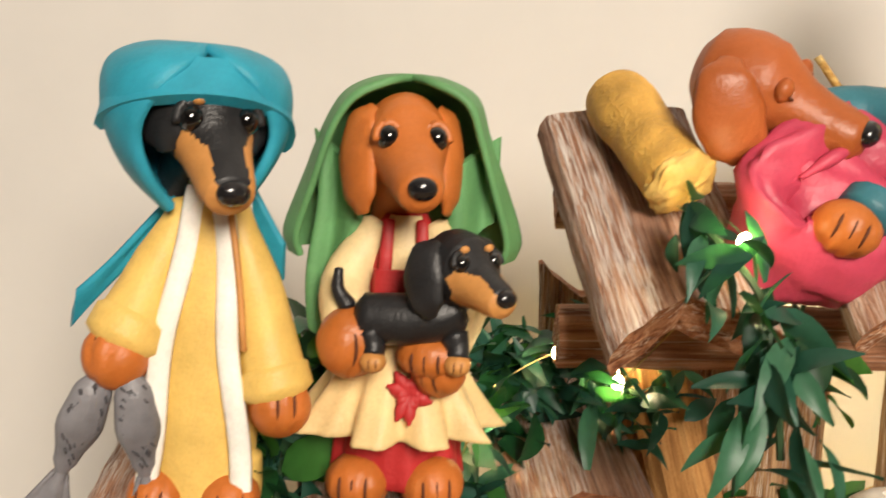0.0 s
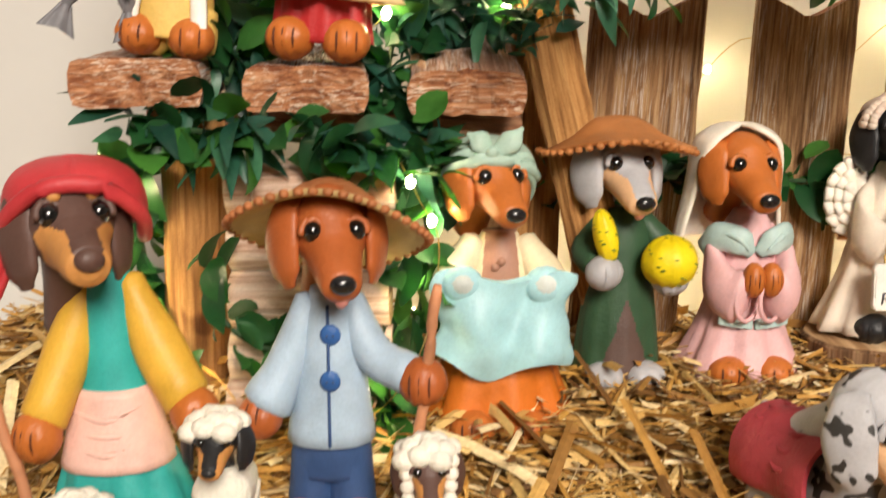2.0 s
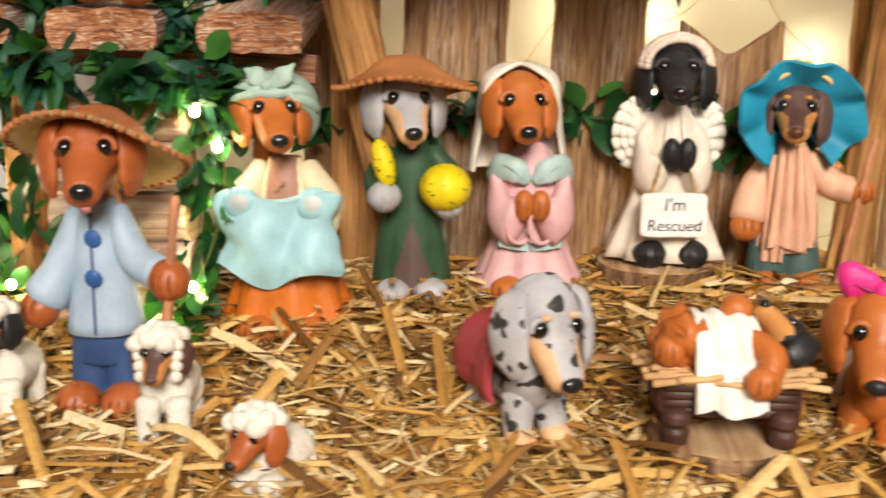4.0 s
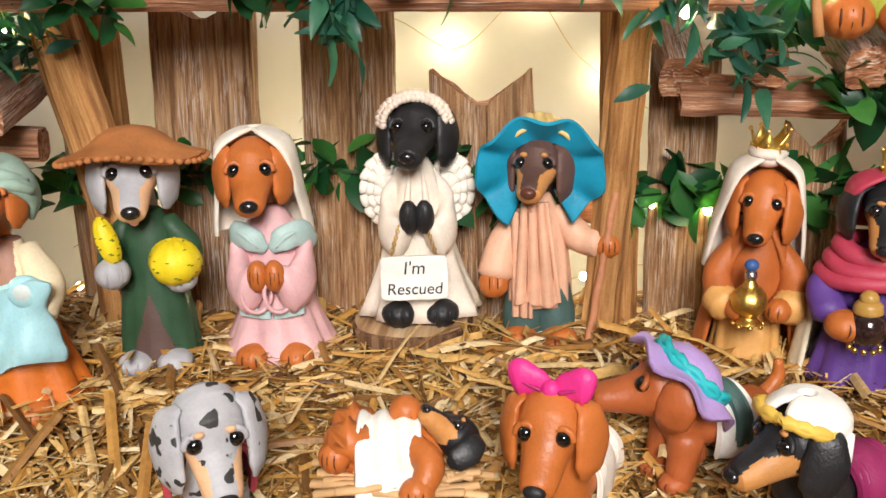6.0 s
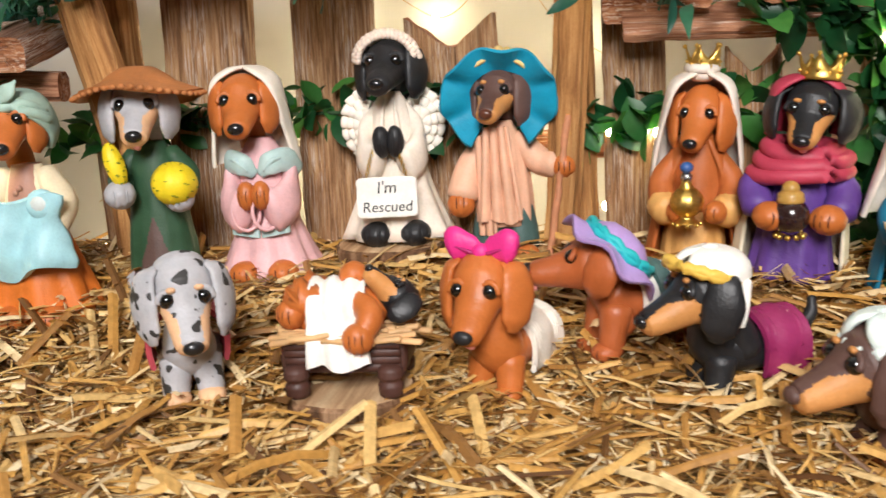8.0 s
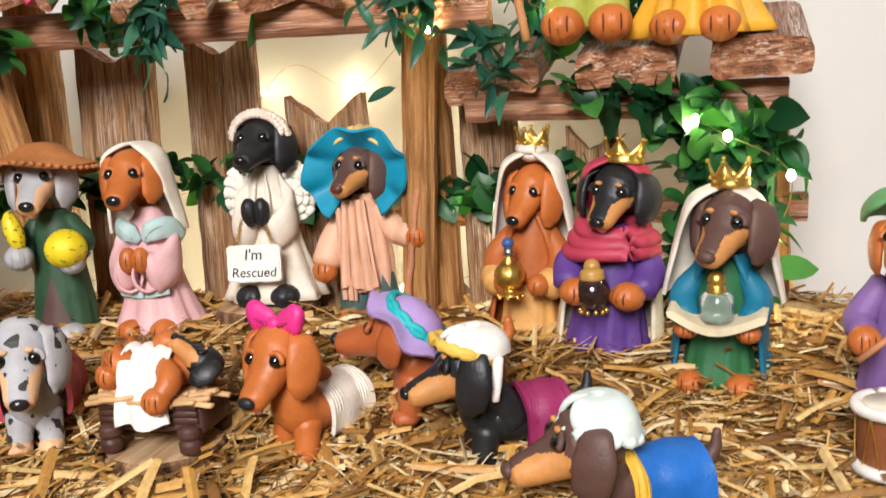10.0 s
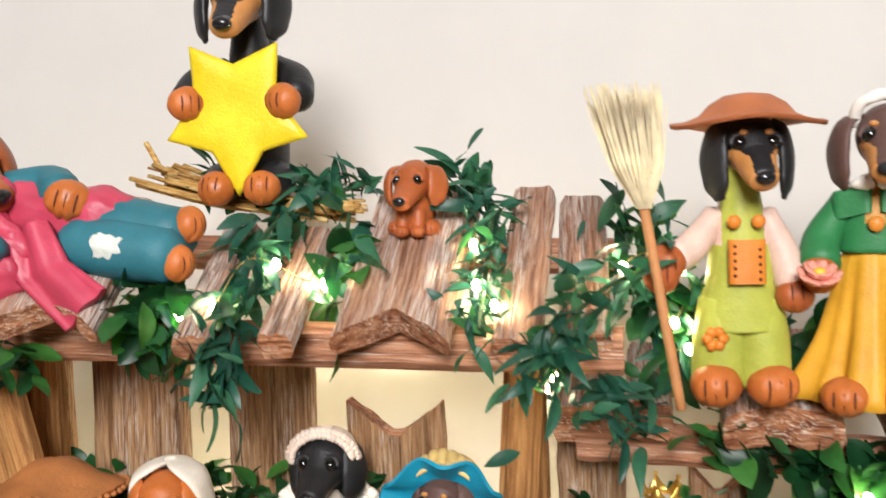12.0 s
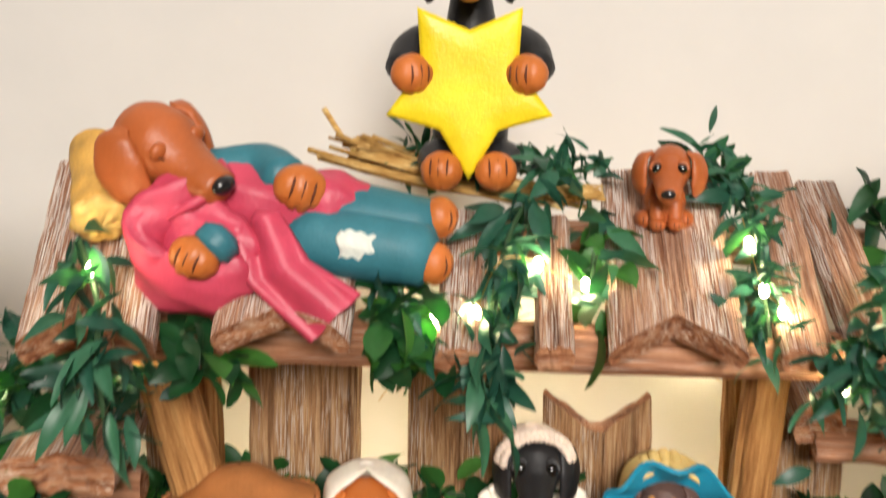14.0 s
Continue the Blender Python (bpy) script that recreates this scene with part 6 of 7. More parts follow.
def skirt_lady():
    k = Clay()
    YW = clay("skirt_yellow", "dda428", 0.5)
    GJ = clay("jacket_green", "2f7a45", 0.5)
    TNB = clay("bodice_ochre", "c58f3a", 0.5)
    k.robe([(62, 8, 7, 0, 0, 0.2), (46, 12, 10, 0, 0, 0.5), (24, 17, 14, 0, 0, 1.2), (3, 25, 19, 0, 0, 2.0)], YW, 0.11, 6, seed=2, n=80)
    k.robe([(80, 6, 6, 0, 0, 0), (70, 11, 9, 0, 0, 0), (56, 12.5, 10, 0, 0, 0.4)], lambda p: TNB if p.y < 0 and abs(p.x) < 3.5 and p.z > 66 else GJ, 0.02, 5)
    for s in (-1, 1):
        k.sheet(lambda u, v, s=s: (s * (2 + 11 * u), -8.6 + 3 * u - 1.4 * v, 80 - 10 * v - 3 * u), 6, 5, 1.5, GJ)
        k.limb([(s * 1.5, -9.5, 81), (s * 5, -9, 79.5), (s * 7, -6, 80)], [2.6, 3.4, 1.8], WHITE, wide=(1, 0, 0), flat=0.5)
    k.blob((0, -10.8, 66), (2.8, 1.6, 2.8), clay("button_orange", "d98a30", 0.45), n=14)
    feet(k, RUST, 9.5, -15, 8.5, 9, 7)
    k.arm([(-9, 0, 74), (-17, -5, 60), (-18, -13, 52)], [5.5, 7.5, 8], GJ, None, RUST, 6.8, (0, 0, 20), 3)
    k.arm([(9, 0, 74), (19, -3, 58), (21, -6, 48)], [5.5, 8, 9], GJ, None, RUST, 7, (-20, 0, 0), 2)
    k.shift(3, 0, 4)
    k.head((1, -5, 92), 36, BROWN, TANC, yaw=-6, pitch=47, nose=BLACK, ear_len=1.05, ear_out=1.6)
    k.tube([(-10, -4, 96), (-8, -8, 103), (0, -9, 106), (9, -8, 103), (11, -4, 96)], 2.2, WHITE)
    k.shift()
    k.finish("dog_figurine", "brown dog figurine in green jacket and flared yellow skirt", 0.3970, 0.270, 0.1575, -6, 0.95)
    q = Clay()
    FP = clay("petal_pink", "e59a86", 0.5)
    for ring, (nn, r, zz) in enumerate(((9, 5.4, 0), (7, 3.4, 1.4))):
        for i in range(nn):
            a = math.tau * i / nn + ring * 0.3
            q.limb([(0, 0, zz), (r * 0.6 * math.cos(a), r * 0.6 * math.sin(a), zz + 0.6), (r * math.cos(a), r * math.sin(a), zz + 2.2)], [1, 2.1, 0.9], FP, wide=(-math.sin(a), math.cos(a), 0), flat=0.4, n=8, per=3)
    q.blob((0, 0, 2.2), (1.6, 1.6, 1.2), clay("flower_eye", "e8c33c", 0.5), n=10)
    q.finish("flower", "pink many-petalled clay flower on the figurine's paw", 0.3765, 0.2475, 0.2040, 0, 1.25, "flower", lean=(25, 0))


# ---- animals on the straw ----
def wool_lamb(x, y, fur, yaw, scale, sit=False, label="", sink=0.0, seed=0, lift=0.0, turn=0.0, pitch=50):
    k = Clay()
    WL = clay("wool", "ece6d8", 0.65, 0, 0.1, 0.9)
    k.limb([(0, -4, 15), (0, 3, 14), (0, 11, 14)], [7.4, 7.8, 7.2], WL, n=20)
    for s in (-1, 1):
        for yy in (-7, 9):
            k.limb([(s * 4.2, yy, 13), (s * 4.5, yy - 0.8, 6), (s * 4.5, yy - 0.8, 1)], [3.8, 3.3, 3.5], WL)
    k.limb([(0, 17, 14), (0, 20, 13)], [2.6, 2], WL)
    k.shift(0, 0, lift)
    k.head((0, -6.5, 26.5), 18, fur, TANC if fur != RUST2 else None, yaw=turn, pitch=pitch, nose=fur if fur != RUST2 else BLACK, ear_len=0.95, ear_out=1.3)
    rng = random.Random(seed)
    for i in range(13):
        a, r = i * 2.4, 1.9 * math.sqrt(i)
        k.blob((r * math.cos(a), -6.0 + r * math.sin(a) * 0.8, 32 - 0.075 * r * r), (3.3, 3.2, 2.7), WL, n=12, lump=0.12, seed=i + seed)
    if sit:
        for s in (-1, 1):
            for j in range(4):
                k.blob((s * (5.6 - 0.2 * j), -9 - 0.4 * j, 28.5 - 3 * j), (1.9, 1.9, 1.9), WL, n=10)
    k.shift()
    k.finish("lamb_figurine", label, x, y, ground(x, y) - sink, yaw, scale, "figurine", "little dogs dressed as lambs")


def quad(k, fur, paws, yaw_head, head_z, L, tan=None, body=26, chest=9, dapple=None, pitch=38, nose=None, tongue=False, leg=14, ear_len=0.95, hx=0.0):
    """A long-bodied standing dog, chest to the front."""
    bp = (lambda p: dapple if dapple and noise.noise(Vector((p.x * 0.16, p.y * 0.16 + 3, p.z * 0.16))) > 0.26 else fur) if dapple else fur
    k.limb([(hx * 0.5, -9, head_z - 6), (0, -6, leg + 8), (0, 2, leg + 5), (0, body - 6, leg + 4), (0, body, leg + 3)], [chest * 0.72, chest, chest * 1.02, chest, chest * 0.75], bp, n=20)
    for s in (-1, 1):
        k.limb([(s * 5, -6, leg + 3), (s * 6, -8, leg * 0.55), (s * 6, -8.5, 3)], [6, 5, 4.4], bp)
        k.paw((s * 6, -10.5, 3.4), (5, 5.8, 3.8), paws, lines=3)
        k.limb([(s * 5.5, body - 5, leg + 2), (s * 7, body - 3, leg * 0.5), (s * 6.5, body - 4, 3)], [6.5, 5.2, 4.4], bp)
        k.paw((s * 6.5, body - 6, 3.2), (4.8, 5.6, 3.6), paws, lines=3)
    k.head((hx, -11, head_z + 3), L, fur, tan, yaw=yaw_head, pitch=pitch + 13, nose=nose, tongue=tongue, dapple=dapple, ear_len=ear_len)


def cape(k, mat, y0, y1, r, top, drop, wave=1.0, folds=5, th=2.0):
    """A cloth over the back, hanging at both sides."""
    def fn(u, v):
        a = radians(200 - 220 * u)
        y = y0 + (y1 - y0) * v
        rr = r * (1 + 0.04 * math.sin(folds * 2 * v + 4 * u))
        z = top + rr * math.sin(a)
        if math.sin(a) < 0.25:
            z -= drop * (0.25 - math.sin(a))
        return (rr * math.cos(a) * 1.02, y + 0.6 * math.sin(9 * u) * wave, z)
    k.sheet(fn, 30, 14, th, mat)


def dapple_dog():
    k = Clay()
    RC = clay("cape_red", "a83a44", 0.55, 0, 0.15, 0.6)
    quad(k, DAPPLE, PEACHT, 4, 42, 38, PEACHT, 24, 9.5, None, 51, leg=13, ear_len=1.0)
    cape(k, RC, -3, 28, 13.6, 21, 5)
    for i in range(14):
        a = radians(20 + 140 * (i % 7) / 6)
        y = 3 + 14 * (i // 7)
        k.limb([(13.6 * math.cos(a), y, 21 + 13.4 * math.sin(a)), (14.2 * math.cos(a + 0.25), y + 5, 21 + 14.0 * math.sin(a + 0.25)), (13.6 * math.cos(a + 0.1), y + 10, 21 + 13.2 * math.sin(a + 0.1))], [0.4, 1.1, 0.4], RC)
    k.limb([(0, 26, 22), (1, 30, 28), (1, 31, 33)], [3, 2.4, 1.6], GREYC)
    k.finish("dog_figurine", "grey black-spotted dog figurine wearing a red cape", 0.1430, 0.174, ground(0.146, 0.174) + 0.001, 27, 0.98)


def bow_dog():
    k = Clay()
    HP = clay("bow_pink", "dc2f86", 0.45)
    quad(k, RUST, RUST, 4, 43, 38, None, 26, 10, None, 43, BLACK, True, 13, 0.95, -1)
    RW = clay("knit_white", "ebe3d4", 0.6)
    k.shift()
    cape(k, RW, 2, 27, 11.4, 17, 8)
    for i in range(15):
        y = 3 + 23 * i / 14
        k.tube([(11.9 * math.cos(radians(a)), y, 17 + 11.9 * math.sin(radians(a)) - (2 if math.sin(radians(a)) < 0.1 else 0)) for a in (200, 165, 130, 90, 50, 15, -20)], 0.75, RW, per=3, n=6)
    k.shift(-1, 0, 1.5)
    for s in (-1, 1):
        k.limb([(0, -11, 55), (s * 5, -11.5, 56.5), (s * 10.5, -12, 57.5), (s * 13, -12, 57)], [2.0, 4.8, 6.6, 5.0], HP, wide=(0, 0, 1), flat=0.5)
        # strip of darker bow pink paints the shade in each loop's fold
        k.limb([(s * 3, -14, 55), (s * 9, -14.5, 57)], [0.8, 0.5], clay("bow_fold_shade", "a81f66", 0.5))
    k.blob((0, -12.5, 55), (3.4, 3.2, 3.4), HP, n=14)
    k.shift()
    k.finish("dog_figurine", "rust dog figurine with a hot pink bow and knitted blanket", 0.2540, 0.188, ground(0.25, 0.18) - 0.002, -18, 0.94)


def manger():
    m = new("manger")
    tagged(m, "dark brown clay manger filled with straw strips", "manger")
    DB = clay("manger_brown", "4a2d24", 0.5, 0, 0.25)
    STR = clay("manger_straw", "deb27c", 0.55, 0, 0.2)

    def sub(name, k, lab=""):
        ob = k.finish(name, lab, 0, 0, 0)
        del ob["category"]
        ob.parent = m
        return ob
    for z0, y in ((11, -11.2), (13.8, -11.7), (16.6, -12.2), (19.4, -12.7), (11, 11.2), (13.8, 11.7), (16.6, 12.2), (19.4, 12.7)):
        k = Clay()
        k.limb([(-20, y, z0), (0, y, z0), (20, y, z0)], [1.7, 1.8, 1.7], DB, wide=(0, 0, 1), flat=0.85, lump=0.15)
        sub("slat", k)
    for s in (-1, 1):
        k = Clay()
        k.limb([(s * 20, -11, 14), (s * 20, 11, 14)], [7, 7], DB, wide=(0, 0, 1), flat=0.3)
        sub("end_board", k)
        for y in (-13, 13):
            k = Clay()
            k.limb([(s * 16.5, y, 11), (s * 16.5, y, 8.5), (s * 16.5, y, 7), (s * 16.5, y, 5), (s * 16.5, y, 2)], [4.4, 4.6, 3.7, 4.5, 4.2], DB, n=16)
            sub("leg", k)
    rng = random.Random(3)
    for i in range(64):
        k = Clay()
        x, y, a = rng.uniform(-20, 20), rng.uniform(-16, 13), rng.gauss(0, 0.45)
        L = rng.uniform(6, 11)
        k.limb([(x - L * math.cos(a), y - L * 0.5 * math.sin(a), 21 + rng.uniform(-1.5, 2.5)), (x + L * math.cos(a), y + L * 0.5 * math.sin(a), 22 + rng.uniform(-1.5, 2))], [2.0, 1.7], STR, n=7, per=1, flat=0.6)
        sub("straw_strip", k)
    m.matrix_basis = pose(0.2035, 0.171, 0.0215, 0, 0, 4) @ Matrix.Scale(0.96, 4)
    k = Clay()
    k.limb([(-15, 0, 26), (-4, -1, 28), (6, 0, 29), (13, 1, 29)], [6, 8.5, 8, 5], RUST)
    for s in (-1, 1):
        k.limb([(-8, s * 5, 29), (-14, s * 5.5, 36), (-18, s * 5, 29)], [5.5, 6, 4.5], RUST)
        k.paw((-18.5, s * 5 - 1, 29), (5.2, 5.6, 5.6), RUST, (0, 0, -20), 3)
    k.limb([(5, -6, 33), (11, -13, 30), (9, -18, 25)], [4.5, 4.8, 4], RUST)
    k.paw((7.5, -19, 23.5), (5.4, 5, 5.4), RUST, (0, 0, 0), 3)
    k.paw((3, 2, 40.5), (5.2, 5.2, 4.6), RUST, (30, 0, 0), 3)

    def cloth(u, v):
        f = math.sin(17 * u + 2 * v)
        x = -10 + 17 * u + 4 * (u - 0.5) * (1 - v) + 2.2 * (0.5 - v)
        if v < 0.42:
            t = v / 0.42
            return (x, -17.2 + 5.2 * t * t - 0.9 * f * (1.2 - t), 12.5 + 1.5 * math.sin(8 * u) * (1 - t) + 15.5 * t)
        a = math.pi * (1 - 1.15 * (v - 0.42) / 0.58)
        r = 11.2 + 0.9 * f
        return (x, r * math.cos(a) - 0.8, 28 + r * math.sin(a))
    k.sheet(cloth, 36, 28, 1.8, WHITE)
    keep = k.stack.copy()
    k.stack = Matrix.Translation((19, 1, 32)) @ Matrix.Rotation(radians(-62), 4, "Z") @ Matrix.Rotation(radians(-52), 4, "X")
    k.head((0, 0, 0), 23, BLACK, TANC, yaw=0, pitch=24, ear_len=0.8, neck=False)
    k.stack = keep
    k.finish("baby_dog_figurine", "baby dog figurine wrapped in white cloth lying in manger", 0.2035, 0.171, 0.0215, 4, 0.96)


def camel_rust():
    k = Clay()
    LV = clay("hat_lilac", "b194cc", 0.5)
    TQ2 = clay("hat_band", "2fb0b4", 0.5)
    GT = clay("blanket_teal", "4d6a66", 0.5)
    quad(k, RUST2, RUST2, -24, 32, 35, None, 28, 8.5, None, 13, BLACK, True, 16, 0.7)
    cape(k, WHITE, 2, 16, 10.6, 21, 10)
    cape(k, GT, 7, 14, 11.6, 21, 3)
    k.limb([(0, 28, 24), (0, 33, 30), (0, 33, 36)], [3, 2.4, 1.6], RUST)
    k.shift(0, 0, -8)
    k.hat((1, -4, 46), [(1, 9), (7, 8), (11, 5), (13, 1.5), (17, 0), (21, -1.5)], LV, (-42, 14, 0), wave=2.2, k=6)
    R = Euler([radians(a) for a in (-42, 14, 0)]).to_matrix()
    for ph in (0, math.pi):
        k.tube([Vector((1, -4, 46)) + R @ Vector((13.6 * math.cos(t), 13.6 * math.sin(t), 2.5 + 1.2 * math.sin(6 * t + ph))) for t in [math.tau * i / 24 for i in range(25)]], 1.5, TQ2, per=2)
    k.shift()
    k.finish("dog_figurine", "rust dog figurine with lilac hat and white saddle blanket", 0.2955, 0.209, ground(0.30, 0.2) + 0.001, -62, 1.0)


def camel_black():
    k = Clay()
    YB = clay("turban_yellow", "dfb84e", 0.5)
    MG = clay("cape_magenta", "8f2558", 0.5)
    quad(k, BLACK, TANC, -6, 41, 39, TANC, 30, 9.5, None, 28, None, False, 15, 0.9, 3)
    cape(k, MG, 8, 27, 11.8, 20, 10)
    for i in range(7):
        y = 9 + 2.8 * i
        k.tube([(12.2 * math.cos(radians(a)), y + 1.2 * math.sin(radians(2 * a)), 20 + 12.2 * math.sin(radians(a))) for a in (180, 140, 90, 40, 0)], 0.8, MG, per=3, n=6)
    k.shift(2.5, 0, 2.5)
    k.hood([(55.5, 3, 3, 0, -9, 0), (54.5, 8.5, 8.5, 0, -9, 2), (50.5, 12.5, 12.5, 0, -9, 10), (46, 13, 12, 0, -8, 60)], WHITE, 2.4)
    for ph in (0, 1):
        k.tube([(13.2 * math.cos(t), -9 + 12.5 * math.sin(t) - 3, 48 + 4.5 * math.sin(-t) + 1.0 * math.sin(7 * t + ph * 3.1)) for t in [math.tau * i / 20 for i in range(21)]], 1.9, YB, per=2)
    for s in (-1, 1):
        k.limb([(s * 12, -3, 46), (s * 13, -4, 38), (s * 12.5, -5, 30)], [2.2, 2, 1.6], WHITE)
    k.shift()
    k.limb([(0, 32, 22), (0, 37, 27), (-1, 38, 33)], [3, 2.4, 1.5], BLACK)
    k.finish("dog_figurine", "black and tan dog figurine with yellow turban, magenta cape", 0.3290, 0.185, ground(0.33, 0.18) - 0.003, -60, 0.90)


def camel_brown():
    k = Clay()
    BC = clay("coat_royal", "1f66b8", 0.45)
    YC = clay("coat_trim", "e0b23a", 0.5)
    CP = clay("cap_ice", "dbe8e2", 0.5)
    quad(k, BROWN, RUST, -10, 33, 43, TANC, 30, 10, None, 26, BROWN, False, 13, 0.9)
    cape(k, BC, 4, 30, 12.2, 18, 8)
    cape(k, YC, 1, 5.5, 12.8, 18, 9)
    k.shift(0, 0, -4)
    k.hood([(55, 3, 3, 0, -7, 0), (54, 9, 9, 0, -7, 2), (49, 13, 12.5, 0, -7, 8), (42, 13.5, 12, 0, -5, 20)], CP, 2.4)
    for i in range(14):
        a = math.tau * i / 14
        k.blob((13.6 * math.cos(a), -6.5 + 12.6 * math.sin(a), 43.5 + 2.6 * math.sin(-a)), (3.0, 3.0, 2.6), CP, (0, 0, 40 * i), 10, 0.3, seed=i)
    k.shift()
    k.limb([(0, 31, 20), (0, 36, 26), (0, 37, 33)], [3, 2.4, 1.5], BROWN)
    k.finish("dog_figurine", "brown dog figurine with pale frilled cap and blue coat", 0.3750, 0.152, ground(0.375, 0.152) - 0.004, -62, 0.88)


def drummer():
    k = Clay()
    VI = clay("tunic_violet", "7a5a94", 0.5)
    k.robe([(66, 6, 6, 0, 0, 0), (54, 11, 9, 0, 0, 0), (36, 14, 11, 0, 0, 0.3), (3, 20, 16, 0, 0, 1)], VI, 0.04, 8)
    feet(k, RUST, 9, -14, 8, 9, 6.5)
    k.arm([(-8, 0, 60), (-16, -6, 46), (-14, -16, 42)], [5.5, 7.5, 6.5], VI, None, RUST, 6.5, (0, 0, 20), 3)
    k.arm([(8, 0, 60), (16, -6, 46), (14, -16, 42)], [5.5, 7.5, 6.5], VI, None, RUST, 6.5, (0, 0, -20), 3)
    k.head((0, -4, 78), 31, RUST, None, yaw=-8, pitch=36)
    k.hood([(97, 3, 3, 0, 1, 0), (95, 10, 10, 0, 1, 4), (90, 15, 14, 0, 1, 30), (84, 16, 14, 0, 3, 70)], GREEN, 2.2)
    x, y = 0.4640, 0.215
    k.finish("dog_figurine", "rust dog drummer figurine in a violet tunic", x, y, ground(x, y) - 0.002, -10, 0.85)
    d = new("drum")
    tagged(d, "small brown clay drum with white rims and gold cords", "drum")
    q = Clay()
    q.limb([(0, 0, 1), (0, 0, 11), (0, 0, 21)], [11.5, 11.8, 11.5], clay("drum_brown", "8a5230", 0.5), n=28, tip=False)
    ob = q.finish("shell", "", 0, 0, 0)
    del ob["category"]
    ob.parent = d
    for z in (1.5, 21):
        q = Clay()
        q.tube([(12 * math.cos(t), 12 * math.sin(t), z) for t in [math.tau * i / 24 for i in range(25)]], 2.1, WHITE, per=2)
        if z > 10:
            q.limb([(0, 0, 20.5), (0, 0, 22)], [11.5, 11.3], CREAM, n=28, tip=False)
        ob = q.finish("rim", "", 0, 0, 0)
        del ob["category"]
        ob.parent = d
    for i in range(12):
        a, b = math.tau * i / 12, math.tau * (i + 0.5 * (1 if i % 2 else -1)) / 12
        v, f = tube_mesh([(0.0122 * math.cos(a), 0.0122 * math.sin(a), 0.003), (0.0122 * math.cos(b), 0.0122 * math.sin(b), 0.0195)], 0.0004, 6)
        mesh_ob("cord", v, f, GOLD, parent=d)
    d.matrix_basis = Matrix.Translation((0.4580, 0.186, ground(0.458, 0.186) + 0.004))
    v, f = tube_mesh([(0.447, 0.190, 0.054), (0.462, 0.187, 0.068)], 0.0011, 8)
    tagged(mesh_ob("drumstick", v, f, STAFF, smooth=True), "small brown clay drumstick in the drummer's paw", "drumstick")


for make in (star_dog, roof_pup, sleeper, twig_bundle, gardener, skirt_lady, dapple_dog, bow_dog, manger, camel_rust, camel_black, camel_brown, drummer):
    make()
LB_ = "little dog figurine in lamb wool, "
wool_lamb(-0.0280, 0.163, BLACK, 6, 1.1, False, LB_ + "black faced", -0.002, 1, 5, 0, 42)
wool_lamb(0.0290, 0.162, BROWN, 8, 1.1, True, LB_ + "brown faced", 0.0, 2, 2, 0, 47)
wool_lamb(-0.0530, 0.127, BLACK, 16, 1.1, False, LB_ + "black face and large curls", 0.001, 3, 0, 15, 58)
wool_lamb(-0.0855, 0.133, BROWN, 4, 1.1, False, LB_ + "brown faced beside the staff", 0.006, 4, -2, 20, 42)
wool_lamb(0.0710, 0.136, RUST2, -16, 1.1, False, LB_ + "rust faced, low in the straw", 0.010, 5, -1, -4, 46)

# ---- garlands and fairy lights ----
def leaf_mesh(name, L, W, bend, fold, mat, pointy=1.0, seed=0):
    """One leaf: base at the origin, along +y, with a midrib fold and a droop."""
    V, F = [], []
    n = 6
    for k in range(n + 1):
        t = k / n
        w = W * 0.5 * (math.sin(math.pi * t ** (0.75 if pointy else 0.9)) ** (1.0 if pointy else 0.7)) + 0.0002
        y = L * (t - 0.25 * bend * t * t)
        z = -bend * L * 0.5 * t * t
        tw = 0.0006 * math.sin(5 * t + seed)
        for s in (-1, -0.5, 0, 0.5, 1):
            V.append((s * w, y, z + fold * abs(s) * w + tw * s))
    for k in range(n):
        for s in range(4):
            a = k * 5 + s
            F.append((a, a + 1, a + 6, a + 5))
    me = bpy.data.meshes.new(name)
    me.from_pydata(V, [], F)
    me.materials.append(mat)
    me.polygons.foreach_set("use_smooth", [True] * len(F))
    return me


OVAL = [leaf_mesh("leaf", L, W, b, f, LEAF, 0, i) for i, (L, W, b, f) in enumerate(((0.018, 0.0095, 0.3, 0.25), (0.021, 0.011, 0.5, 0.15), (0.015, 0.008, 0.2, 0.3), (0.023, 0.0095, 0.7, 0.2), (0.013, 0.0075, 0.1, 0.2)))]
SLIM = [leaf_mesh("leaf", L, W, b, f, BLADE, 1, i) for i, (L, W, b, f) in enumerate(((0.021, 0.0055, 0.4, 0.3), (0.026, 0.0065, 0.7, 0.2), (0.017, 0.0045, 0.1, 0.35), (0.028, 0.006, 0.9, 0.25), (0.019, 0.0065, 0.5, 0.1)))]
GRASS = [leaf_mesh("leaf", L, W, b, f, BLADE, 1, i) for i, (L, W, b, f) in enumerate(((0.016, 0.0022, 0.1, 0.4), (0.020, 0.0025, 0.4, 0.3), (0.012, 0.0018, -0.1, 0.3)))]
STEM = plain("stem_green", hexc("2d4a2a"), 0.6, 300, 0.3)


